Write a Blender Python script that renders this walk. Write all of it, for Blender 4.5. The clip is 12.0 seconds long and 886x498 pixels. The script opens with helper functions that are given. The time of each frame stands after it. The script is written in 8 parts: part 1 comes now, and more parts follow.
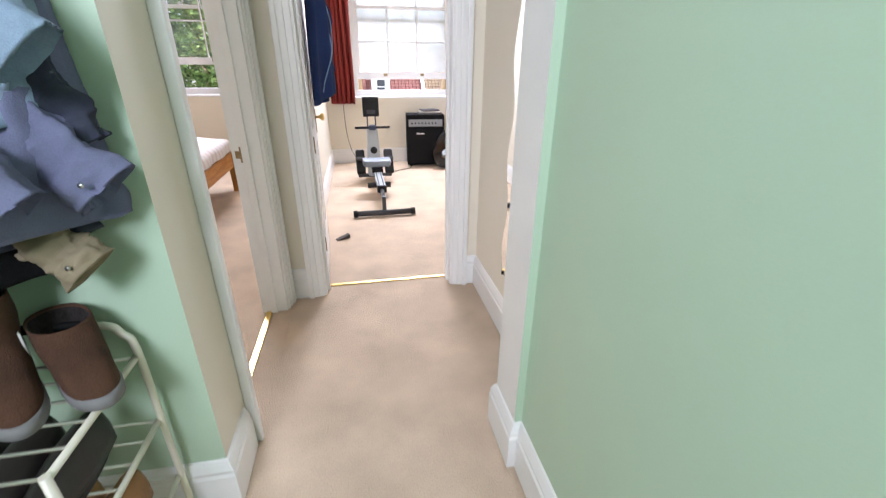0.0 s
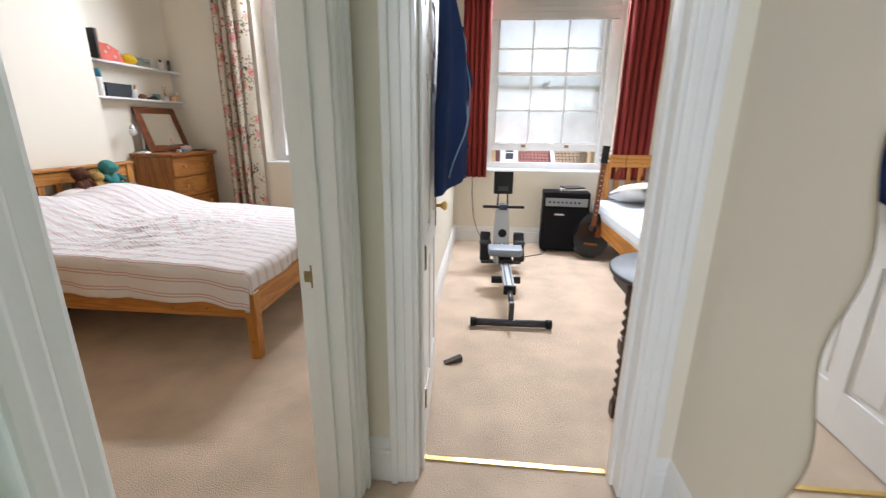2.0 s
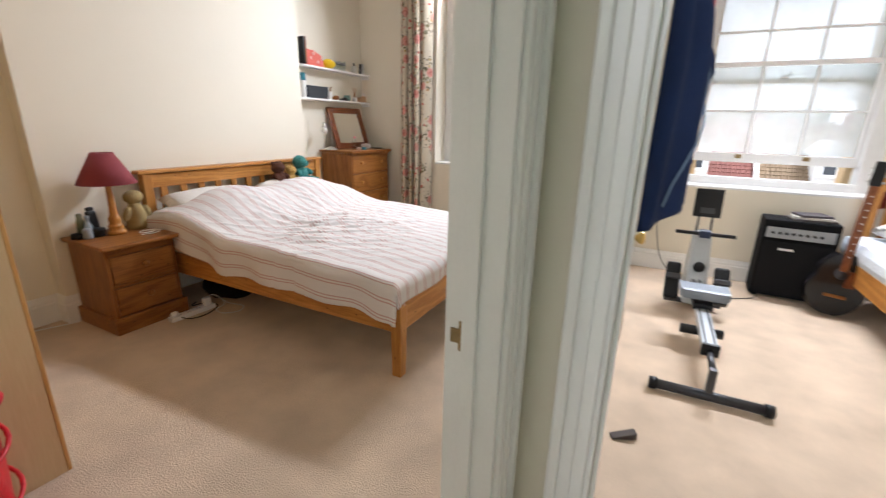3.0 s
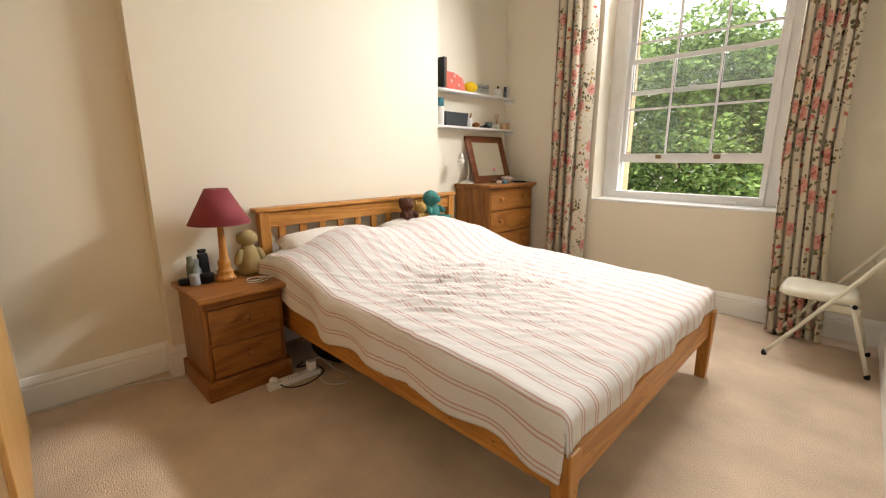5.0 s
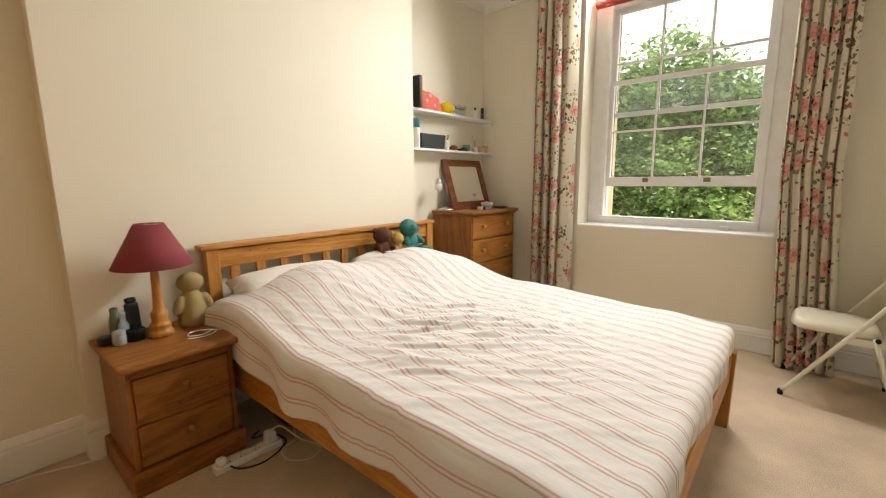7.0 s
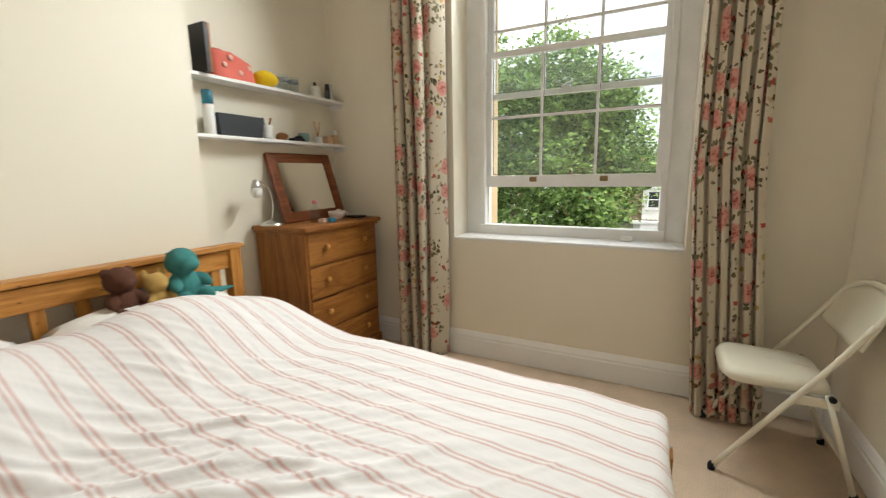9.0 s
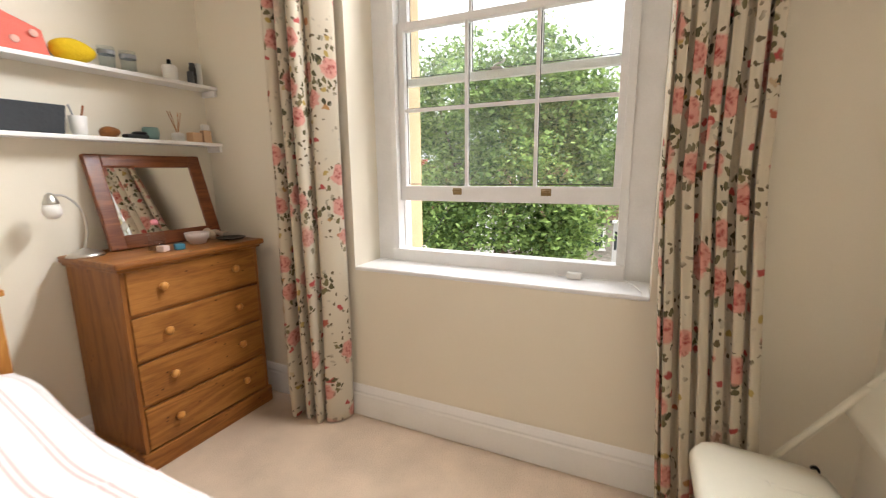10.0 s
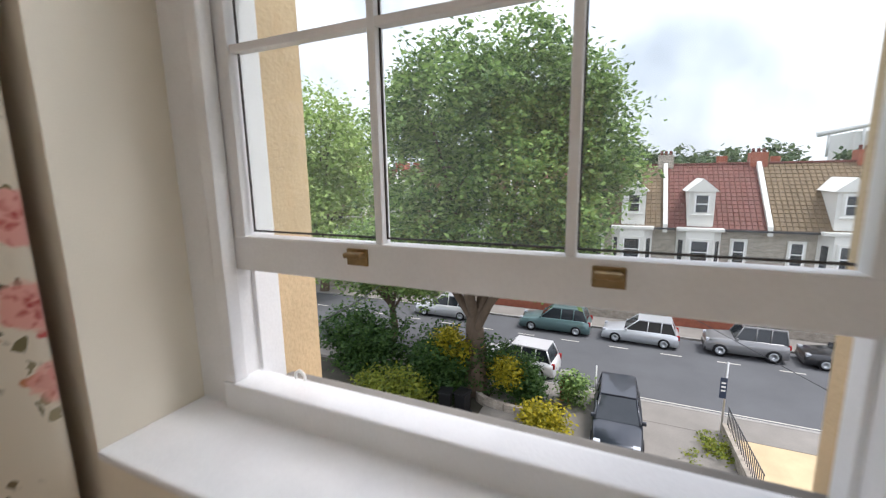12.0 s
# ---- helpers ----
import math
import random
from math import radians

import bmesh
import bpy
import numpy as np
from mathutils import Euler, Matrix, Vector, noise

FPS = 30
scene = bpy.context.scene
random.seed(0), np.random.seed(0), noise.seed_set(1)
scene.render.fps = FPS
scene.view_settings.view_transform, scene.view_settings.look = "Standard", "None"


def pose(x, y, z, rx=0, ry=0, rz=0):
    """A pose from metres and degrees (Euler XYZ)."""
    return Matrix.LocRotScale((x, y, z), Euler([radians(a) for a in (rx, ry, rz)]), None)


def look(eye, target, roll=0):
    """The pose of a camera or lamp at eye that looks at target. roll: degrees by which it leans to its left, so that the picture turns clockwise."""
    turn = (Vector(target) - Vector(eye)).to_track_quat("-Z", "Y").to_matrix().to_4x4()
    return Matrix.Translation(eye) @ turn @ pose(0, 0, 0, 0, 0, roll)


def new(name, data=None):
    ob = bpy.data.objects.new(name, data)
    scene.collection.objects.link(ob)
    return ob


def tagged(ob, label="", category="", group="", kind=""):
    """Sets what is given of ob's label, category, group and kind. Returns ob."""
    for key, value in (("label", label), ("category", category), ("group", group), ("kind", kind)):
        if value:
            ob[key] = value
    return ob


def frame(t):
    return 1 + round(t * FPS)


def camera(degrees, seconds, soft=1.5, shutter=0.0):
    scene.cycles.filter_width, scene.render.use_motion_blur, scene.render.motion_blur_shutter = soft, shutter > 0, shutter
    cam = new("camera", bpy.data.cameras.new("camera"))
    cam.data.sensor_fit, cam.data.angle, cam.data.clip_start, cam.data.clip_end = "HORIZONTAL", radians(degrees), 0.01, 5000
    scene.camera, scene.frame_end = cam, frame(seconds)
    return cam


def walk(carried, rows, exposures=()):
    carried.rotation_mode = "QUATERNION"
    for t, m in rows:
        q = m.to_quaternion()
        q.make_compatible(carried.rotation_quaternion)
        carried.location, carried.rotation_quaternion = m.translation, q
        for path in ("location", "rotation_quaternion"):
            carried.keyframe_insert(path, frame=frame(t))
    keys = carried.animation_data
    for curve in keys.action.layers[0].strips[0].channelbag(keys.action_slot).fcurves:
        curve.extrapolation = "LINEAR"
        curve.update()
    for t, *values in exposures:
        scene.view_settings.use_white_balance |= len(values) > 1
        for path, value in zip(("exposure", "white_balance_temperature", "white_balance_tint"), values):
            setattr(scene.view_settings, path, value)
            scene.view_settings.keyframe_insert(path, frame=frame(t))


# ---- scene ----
cam = camera(92.9, 12.0, soft=1.2, shutter=0.3)
PATH = [
    (0, (-0.119, -0.044, 1.331), (0.232, 1.748, 0.514), 0.3),
    (0.5, (-0.136, 0.192, 1.297), (0.129, 2.067, 0.655), 0.3),
    (1, (-0.111, 0.497, 1.316), (0.046, 2.404, 0.734), 0.5),
    (1.5, (-0.123, 0.754, 1.314), (-0.089, 2.673, 0.749), 0.1),
    (2, (-0.168, 0.968, 1.365), (-0.346, 2.881, 0.806), 0.6),
    (2.5, (-0.247, 1.168, 1.368), (-0.749, 3.02, 0.806), 1.1),
    (3, (-0.339, 1.369, 1.377), (-1.202, 3.081, 0.808), 1.4),
    (3.5, (-0.522, 1.555, 1.4), (-1.703, 3.061, 0.821), 1.5),
    (5.5, (-1.017, 2.116, 1.313), (-2.398, 3.509, 0.926), 0.3),
    (6, (-1.054, 2.137, 1.317), (-2.433, 3.544, 0.974), 0.2),
    (6.5, (-1.137, 2.146, 1.323), (-2.487, 3.586, 0.997), 0.2),
    (8.3, (-1.569, 2.91, 1.368), (-2.596, 4.592, 1.031), -1.4),
    (8.5, (-1.56, 3.026, 1.365), (-2.565, 4.722, 1.031), -0.9),
    (9, (-1.55, 3.367, 1.368), (-2.456, 5.116, 1.02), -1.0),
    (9.5, (-1.488, 3.786, 1.39), (-2.312, 5.576, 1.046), -0.7),
    (10, (-1.46, 4.281, 1.435), (-2.302, 6.058, 1.072), -0.6),
    (10.5, (-1.463, 4.741, 1.441), (-2.35, 6.497, 1.081), -0.7),
    (11, (-1.497, 5.137, 1.458), (-2.401, 6.884, 1.096), -0.5),
    (11.5, (-1.633, 5.417, 1.454), (-2.52, 7.173, 1.093), -0.4),
    (12, (-1.872, 5.734, 1.492), (-2.693, 7.523, 1.141), -0.9),
]
walk(cam, [(t, look(eye, target, roll)) for t, eye, target, roll in PATH],
     exposures=[(0, 2.12, 5950, 20), (1.0, 1.95, 5900, 17), (1.6, 1.86, 5950, 15), (2.6, 1.68, 6050, 14), (3.5, 1.93, 6300, 15), (5.5, 1.9, 7150, 11), (6.7, 1.8, 7250, 10), (8.5, 1.5, 6600, 5), (9.6, 1.66, 6800, 9), (10.5, 2.28, 6400, 17), (11.1, 2.03, 6100, 16), (11.6, 1.57, 6050, 14), (12, 0.98, 6150, 14)])

# ---- light ----
world = bpy.data.worlds.new("overcast_sky")
scene.world = world
world.use_nodes = True
wn = world.node_tree
sky = wn.nodes.new("ShaderNodeTexSky")
sky.sky_type, sky.sun_disc = "NISHITA", False
sky.sun_elevation, sky.sun_rotation = radians(48), radians(60)
sky.air_density, sky.dust_density = 1.2, 4.0
cloud_noise = wn.nodes.new("ShaderNodeTexNoise")
cloud_noise.inputs["Scale"].default_value, cloud_noise.inputs["Detail"].default_value = 2.2, 5
cloud_ramp = wn.nodes.new("ShaderNodeValToRGB")
cloud_ramp.color_ramp.elements[0].color = (3.6, 3.85, 4.25, 1)
cloud_ramp.color_ramp.elements[1].color = (10.5, 10.8, 11.2, 1)
cloud_ramp.color_ramp.elements[0].position, cloud_ramp.color_ramp.elements[1].position = 0.35, 0.65
cloud_mix = wn.nodes.new("ShaderNodeMix")
cloud_mix.data_type = "RGBA"
cloud_mix.inputs[0].default_value = 0.85
wn.links.new(cloud_noise.outputs["Fac"], cloud_ramp.inputs["Fac"])
wn.links.new(sky.outputs["Color"], cloud_mix.inputs[6])
wn.links.new(cloud_ramp.outputs["Color"], cloud_mix.inputs[7])
wn.links.new(cloud_mix.outputs[2], wn.nodes["Background"].inputs["Color"])
wn.nodes["Background"].inputs["Strength"].default_value = 0.112

sun = new("sun", bpy.data.lights.new("sun", "SUN"))
sun.data.energy, sun.data.angle, sun.data.color = 2.1, radians(25), (1.0, 0.96, 0.9)
sun.matrix_world = look((20, 25, 40), (0, 20, 0))


def area_lamp(name, place, target, w, h, power, col=(0.93, 0.97, 1.0)):
    """An area lamp: sky's light in the sash windows' heads, plain fill in the lobby."""
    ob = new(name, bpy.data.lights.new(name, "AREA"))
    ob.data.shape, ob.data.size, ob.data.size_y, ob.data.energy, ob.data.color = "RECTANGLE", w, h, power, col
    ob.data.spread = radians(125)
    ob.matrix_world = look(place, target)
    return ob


area_lamp("bedroom_window_light", (-2.155, 6.235, 2.955), (-2.7, 2.9, 0.6), 1.4, 0.09, 25)
area_lamp("back_room_window_light", (0.57, 6.105, 2.77), (0.6, 3.8, 0.6), 1.4, 0.09, 26)
# Added fill lamp in an unseen opening; the lobby's own light source is unknown.
area_lamp("lobby_fill_light", (-1.05, -1.72, 2.425), (0.45, 1.2, 0.7), 0.86, 1.0, 10.5)

# ---- materials ----


def nodes_of(m):
    m.use_nodes = True
    return m.node_tree.nodes, m.node_tree.links, m.node_tree.nodes["Principled BSDF"]


def shade(c, k):
    return (min(c[0] * k, 1), min(c[1] * k, 1), min(c[2] * k, 1), 1)


def mat(name, col, rough=0.6, metal=0.0, var=0.06, scale=3.0, fine=60.0, bump=0.1, stretch=(1, 1, 1), col2=None, spec=0.5, per_piece=0.0, depth=0.01):
    """A surface with two scales of variation and a fine relief."""
    m = bpy.data.materials.new(name)
    n, l, b = nodes_of(m)
    tc = n.new("ShaderNodeTexCoord")
    mp = n.new("ShaderNodeMapping")
    mp.inputs["Scale"].default_value = stretch
    l.new(tc.outputs["Object"], mp.inputs["Vector"])
    big, small = n.new("ShaderNodeTexNoise"), n.new("ShaderNodeTexNoise")
    big.inputs["Scale"].default_value, big.inputs["Detail"].default_value = scale, 4
    small.inputs["Scale"].default_value, small.inputs["Detail"].default_value = fine, 3
    l.new(mp.outputs[0], big.inputs["Vector"]), l.new(mp.outputs[0], small.inputs["Vector"])
    add = n.new("ShaderNodeMath")
    add.operation, add.inputs[1].default_value = "MULTIPLY_ADD", 0.65
    half = n.new("ShaderNodeMath")
    half.operation, half.inputs[1].default_value = "MULTIPLY", 0.35
    l.new(small.outputs["Fac"], half.inputs[0])
    l.new(big.outputs["Fac"], add.inputs[0]), l.new(half.outputs[0], add.inputs[2])
    ramp = n.new("ShaderNodeValToRGB")
    ramp.color_ramp.elements[0].position, ramp.color_ramp.elements[1].position = 0.3, 0.7
    ramp.color_ramp.elements[0].color = shade(col2 or col, 1 - var)
    ramp.color_ramp.elements[1].color = shade(col, 1 + var)
    l.new(add.outputs[0], ramp.inputs["Fac"])
    out = ramp.outputs["Color"]
    if per_piece:
        info = n.new("ShaderNodeObjectInfo")
        hsv = n.new("ShaderNodeHueSaturation")
        mr = n.new("ShaderNodeMapRange")
        mr.inputs["To Min"].default_value, mr.inputs["To Max"].default_value = 1 - per_piece, 1 + per_piece
        l.new(info.outputs["Random"], mr.inputs["Value"]), l.new(mr.outputs[0], hsv.inputs["Value"])
        l.new(out, hsv.inputs["Color"])
        out = hsv.outputs["Color"]
    l.new(out, b.inputs["Base Color"])
    b.inputs["Roughness"].default_value, b.inputs["Metallic"].default_value = rough, metal
    b.inputs["Specular IOR Level"].default_value = spec
    if bump:
        bp = n.new("ShaderNodeBump")
        bp.inputs["Strength"].default_value, bp.inputs["Distance"].default_value = bump, depth
        l.new(small.outputs["Fac"], bp.inputs["Height"]), l.new(bp.outputs[0], b.inputs["Normal"])
    return m


def wood(name, light, dark, axis="x", rough=0.38, ring=9.0, knots=True):
    """Pine with long grain along one axis and a few knots."""
    m = bpy.data.materials.new(name)
    n, l, b = nodes_of(m)
    tc, mp = n.new("ShaderNodeTexCoord"), n.new("ShaderNodeMapping")
    mp.inputs["Scale"].default_value = tuple(0.10 if a == axis else 1.0 for a in "xyz")
    l.new(tc.outputs["Object"], mp.inputs["Vector"])
    big, grain = n.new("ShaderNodeTexNoise"), n.new("ShaderNodeTexNoise")
    big.inputs["Scale"].default_value, big.inputs["Detail"].default_value, big.inputs["Distortion"].default_value = ring, 2, 0.6
    grain.inputs["Scale"].default_value, grain.inputs["Detail"].default_value = 140, 4
    l.new(mp.outputs[0], big.inputs["Vector"]), l.new(mp.outputs[0], grain.inputs["Vector"])
    wav = n.new("ShaderNodeMath")
    wav.operation, wav.inputs[1].default_value = "MULTIPLY", 34
    sn = n.new("ShaderNodeMath")
    sn.operation = "SINE"
    l.new(big.outputs["Fac"], wav.inputs[0]), l.new(wav.outputs[0], sn.inputs[0])
    mix = n.new("ShaderNodeMath")
    mix.operation, mix.inputs[1].default_value = "MULTIPLY_ADD", 0.22
    l.new(sn.outputs[0], mix.inputs[0]), l.new(grain.outputs["Fac"], mix.inputs[2])
    ramp = n.new("ShaderNodeValToRGB")
    ramp.color_ramp.elements[0].position, ramp.color_ramp.elements[1].position = 0.15, 0.8
    ramp.color_ramp.elements[0].color, ramp.color_ramp.elements[1].color = (*dark, 1), (*light, 1)
    l.new(mix.outputs[0], ramp.inputs["Fac"])
    vor = n.new("ShaderNodeTexVoronoi")
    vmp = n.new("ShaderNodeMapping")
    vmp.inputs["Scale"].default_value = tuple(2.2 if a == axis else 4.5 for a in "xyz")
    l.new(tc.outputs["Object"], vmp.inputs["Vector"]), l.new(vmp.outputs[0], vor.inputs["Vector"])
    knot = n.new("ShaderNodeValToRGB")
    knot.color_ramp.elements[0].position, knot.color_ramp.elements[1].position = 0.05, 0.11
    knot.color_ramp.elements[0].color, knot.color_ramp.elements[1].color = (0.25, 0.2, 0.18, 1), (1, 1, 1, 1)
    l.new(vor.outputs["Distance"], knot.inputs["Fac"])
    mul = n.new("ShaderNodeMix")
    mul.data_type, mul.blend_type = "RGBA", "MULTIPLY"
    mul.inputs[0].default_value = 1.0
    mul.inputs[7].default_value = (1, 1, 1, 1)
    l.new(ramp.outputs["Color"], mul.inputs[6])
    if knots:
        l.new(knot.outputs["Color"], mul.inputs[7])
    l.new(mul.outputs[2], b.inputs["Base Color"])
    b.inputs["Roughness"].default_value, b.inputs["Specular IOR Level"].default_value = rough, 0.32
    bp = n.new("ShaderNodeBump")
    bp.inputs["Strength"].default_value, bp.inputs["Distance"].default_value = 0.12, 0.004
    l.new(grain.outputs["Fac"], bp.inputs["Height"]), l.new(bp.outputs[0], b.inputs["Normal"])
    return m


def glass(name, tint=(1, 1, 1), rough=0.0, dust_glare=0.0):
    """Thin clear glass: mostly see-through, a mirror share by angle, and a dusty film that also paints in outdoor
    glare.
    """
    m = bpy.data.materials.new(name)
    m.use_nodes = True
    n, l = m.node_tree.nodes, m.node_tree.links
    n.clear()
    out, tr, gl, mx, lw = n.new("ShaderNodeOutputMaterial"), n.new("ShaderNodeBsdfTransparent"), n.new("ShaderNodeBsdfGlossy"), n.new("ShaderNodeMixShader"), n.new("ShaderNodeLayerWeight")
    tr.inputs["Color"].default_value = (*tint, 1)
    gl.inputs["Roughness"].default_value = rough
    pw, sc = n.new("ShaderNodeMath"), n.new("ShaderNodeMath")
    pw.operation, pw.inputs[1].default_value = "POWER", 5.0
    sc.operation, sc.inputs[1].default_value, sc.inputs[2].default_value = "MULTIPLY_ADD", 0.6, 0.03
    lw.inputs["Blend"].default_value = 0.5
    l.new(lw.outputs["Facing"], pw.inputs[0]), l.new(pw.outputs[0], sc.inputs[0])
    l.new(sc.outputs[0], mx.inputs[0]), l.new(tr.outputs[0], mx.inputs[1]), l.new(gl.outputs[0], mx.inputs[2])
    if dust_glare:
        film, tl, nz, mr, tc = n.new("ShaderNodeMixShader"), n.new("ShaderNodeBsdfTranslucent"), n.new("ShaderNodeTexNoise"), n.new("ShaderNodeMapRange"), n.new("ShaderNodeTexCoord")
        tl.inputs["Color"].default_value = (0.8, 0.82, 0.82, 1)
        nz.inputs["Scale"].default_value, nz.inputs["Detail"].default_value = 3.0, 4
        mr.inputs["To Min"].default_value, mr.inputs["To Max"].default_value = dust_glare * 0.5, dust_glare * 1.5
        l.new(tc.outputs["Object"], nz.inputs["Vector"]), l.new(nz.outputs["Fac"], mr.inputs["Value"]), l.new(mr.outputs[0], film.inputs[0])
        l.new(mx.outputs[0], film.inputs[1]), l.new(tl.outputs[0], film.inputs[2]), l.new(film.outputs[0], out.inputs["Surface"])
    else:
        l.new(mx.outputs[0], out.inputs["Surface"])
    return m


CREAM = mat("cream_wall_paint", (0.80, 0.742, 0.625), 0.62, var=0.025, scale=1.3, fine=220, bump=0.12, depth=0.002)
GREEN = mat("sage_green_wall_paint", (0.46, 0.60, 0.45), 0.42, var=0.04, scale=1.6, fine=200, bump=0.12, depth=0.002)
CEIL = mat("white_ceiling_paint", (0.80, 0.78, 0.73), 0.8, var=0.02, bump=0.1)
WHITE = mat("white_gloss_paint", (0.83, 0.825, 0.81), 0.32, var=0.03, scale=5, fine=90, bump=0.08, depth=0.003)
OLDWHITE = mat("worn_white_window_paint", (0.80, 0.80, 0.80), 0.38, var=0.05, scale=9, fine=120, bump=0.2, depth=0.003)
CARPET = mat("beige_cut_pile_carpet", (0.66, 0.515, 0.385), 0.95, var=0.20, scale=3.4, fine=170, bump=1.0, depth=0.009, spec=0.1)
PINE_Y = wood("honey_pine_y", (0.56, 0.26, 0.065), (0.37, 0.145, 0.03), "y")
PINE_X = wood("honey_pine_x", (0.56, 0.26, 0.065), (0.37, 0.145, 0.03), "x")
PINE_Z = wood("honey_pine_z", (0.56, 0.26, 0.065), (0.37, 0.145, 0.03), "z")
BROWN_Y = wood("brown_pine_y", (0.32, 0.125, 0.030), (0.185, 0.062, 0.014), "y")
BROWN_X = wood("brown_pine_x", (0.32, 0.125, 0.030), (0.185, 0.062, 0.014), "x")
BROWN_Z = wood("brown_pine_z", (0.32, 0.125, 0.030), (0.185, 0.062, 0.014), "z")
MAHOG_Y = wood("red_brown_frame_wood", (0.23, 0.075, 0.025), (0.13, 0.035, 0.012), "y", 0.3)
BIRCH = wood("pale_birch_laminate", (0.70, 0.54, 0.33), (0.64, 0.47, 0.27), "z", 0.35, 4, False)
BEECH_EDGE = wood("orange_beech_edging", (0.62, 0.36, 0.13), (0.54, 0.29, 0.09), "z", 0.35, 5, False)
BRASS = mat("brass", (0.70, 0.50, 0.18), 0.28, 1.0, var=0.1, bump=0.05)
PUTTY = mat("dark_old_putty", (0.06, 0.055, 0.05), 0.8, var=0.3, scale=40, bump=0.2)
OLDBRASS = mat("tarnished_brass", (0.28, 0.20, 0.10), 0.4, 0.9, var=0.2, scale=30, bump=0.1)
CHROME = mat("brushed_steel", (0.62, 0.61, 0.59), 0.28, 1.0, var=0.05, bump=0.03)
BLACK = mat("black_plastic", (0.010, 0.010, 0.011), 0.42, var=0.15, bump=0.1, spec=0.25)
BLACKFAB = mat("black_cloth", (0.008, 0.008, 0.009), 0.9, var=0.25, fine=300, bump=0.4, spec=0.15)
GREYPLASTIC = mat("grey_plastic", (0.30, 0.32, 0.34), 0.42, var=0.08, bump=0.06)
WHITEPLASTIC = mat("white_plastic", (0.78, 0.77, 0.74), 0.35, var=0.03, bump=0.02)
MIRROR = mat("mirror_silver", (0.92, 0.93, 0.92), 0.01, 1.0, var=0.0, bump=0.0)
PANE = glass("window_glass", (0.97, 0.99, 0.98), dust_glare=0.022)
# Dusty, but the film's strength paints in the glare of the bright view outside.
DUSTY_GLARE_PANE = glass("dusty_glare_window_glass", (0.97, 0.99, 0.98), dust_glare=0.55)
CLEAR = glass("clear_glass", (0.93, 0.96, 0.97))
STONE = mat("ochre_bath_stone", (0.60, 0.45, 0.27), 0.85, var=0.14, scale=4, fine=80, bump=0.35)
CHAIRPAINT = mat("cream_enamel_metal", (0.74, 0.70, 0.58), 0.35, var=0.03, bump=0.03)
REDFAB = mat("dark_red_curtain_cloth", (0.21, 0.0175, 0.0126), 0.85, var=0.12, fine=260, bump=0.3)
NAVY = mat("royal_blue_towelling", (0.006, 0.024, 0.102), 0.95, var=0.2, scale=6, fine=320, bump=0.6)
SHADE = mat("burgundy_lampshade_cloth", (0.24, 0.035, 0.045), 0.8, var=0.06, fine=300, bump=0.2)
REDMESH = mat("red_nylon_mesh", (0.55, 0.012, 0.02), 0.5, var=0.2, scale=20, bump=0.2)

# ---- building helpers ----


def box(bm, x0, x1, y0, y1, z0, z1, bevel=0.0, m=None):
    """A box between two corners, with rounded edges where asked."""
    r = bmesh.ops.create_cube(bm, size=1, matrix=Matrix.Translation(((x0 + x1) / 2, (y0 + y1) / 2, (z0 + z1) / 2)) @ Matrix.Diagonal((x1 - x0, y1 - y0, z1 - z0, 1)))
    vs = r["verts"]
    if bevel:
        es = list({e for v in vs for e in v.link_edges})
        r2 = bmesh.ops.bevel(bm, geom=es, offset=bevel, segments=2, profile=0.6, affect="EDGES")
        vs = list({v for f in r2["faces"] for v in f.verts} | {v for v in vs if v.is_valid})
    if m is not None:
        bmesh.ops.transform(bm, matrix=m, verts=vs)
    return vs


def lathe(bm, prof, cx=0, cy=0, cz=0, seg=20, m=None, cap=True):
    """A turned shape from (radius, height) pairs."""
    rings = []
    for r, z in prof:
        ring = []
        for k in range(seg):
            a = 2 * math.pi * k / seg
            p = Vector((cx + r * math.cos(a), cy + r * math.sin(a), cz + z))
            ring.append(bm.verts.new(m @ p if m is not None else p))
        rings.append(ring)
    for a, b in zip(rings, rings[1:]):
        for k in range(seg):
            bm.faces.new((a[k], a[(k + 1) % seg], b[(k + 1) % seg], b[k]))
    if cap:
        bm.faces.new(rings[0][::-1]), bm.faces.new(rings[-1])
    for f in bm.faces:
        f.smooth = True


def tube(bm, pts, r, seg=8, closed=False):
    """A round tube along points; r is one radius or one for each point."""
    pts = [Vector(p) for p in pts]
    rs = r if isinstance(r, (list, tuple)) else [r] * len(pts)
    rings = []
    n = len(pts)
    up = None
    for i, p in enumerate(pts):
        a, c = (pts[(i - 1) % n], pts[(i + 1) % n]) if closed else (pts[max(i - 1, 0)], pts[min(i + 1, n - 1)])
        d = (c - a).normalized()
        if up is None:
            up = Vector((0, 0, 1)) if abs(d.z) < 0.9 else Vector((1, 0, 0))
        s = d.cross(up).normalized()
        up = s.cross(d).normalized()
        rings.append([bm.verts.new(p + rs[i] * (math.cos(t) * s + math.sin(t) * up)) for t in [2 * math.pi * k / seg for k in range(seg)]])
    pairs = list(zip(rings, rings[1:])) + ([(rings[-1], rings[0])] if closed else [])
    for a, b in pairs:
        for k in range(seg):
            bm.faces.new((a[k], a[(k + 1) % seg], b[(k + 1) % seg], b[k])).smooth = True
    if not closed:
        bm.faces.new(rings[0][::-1]), bm.faces.new(rings[-1])


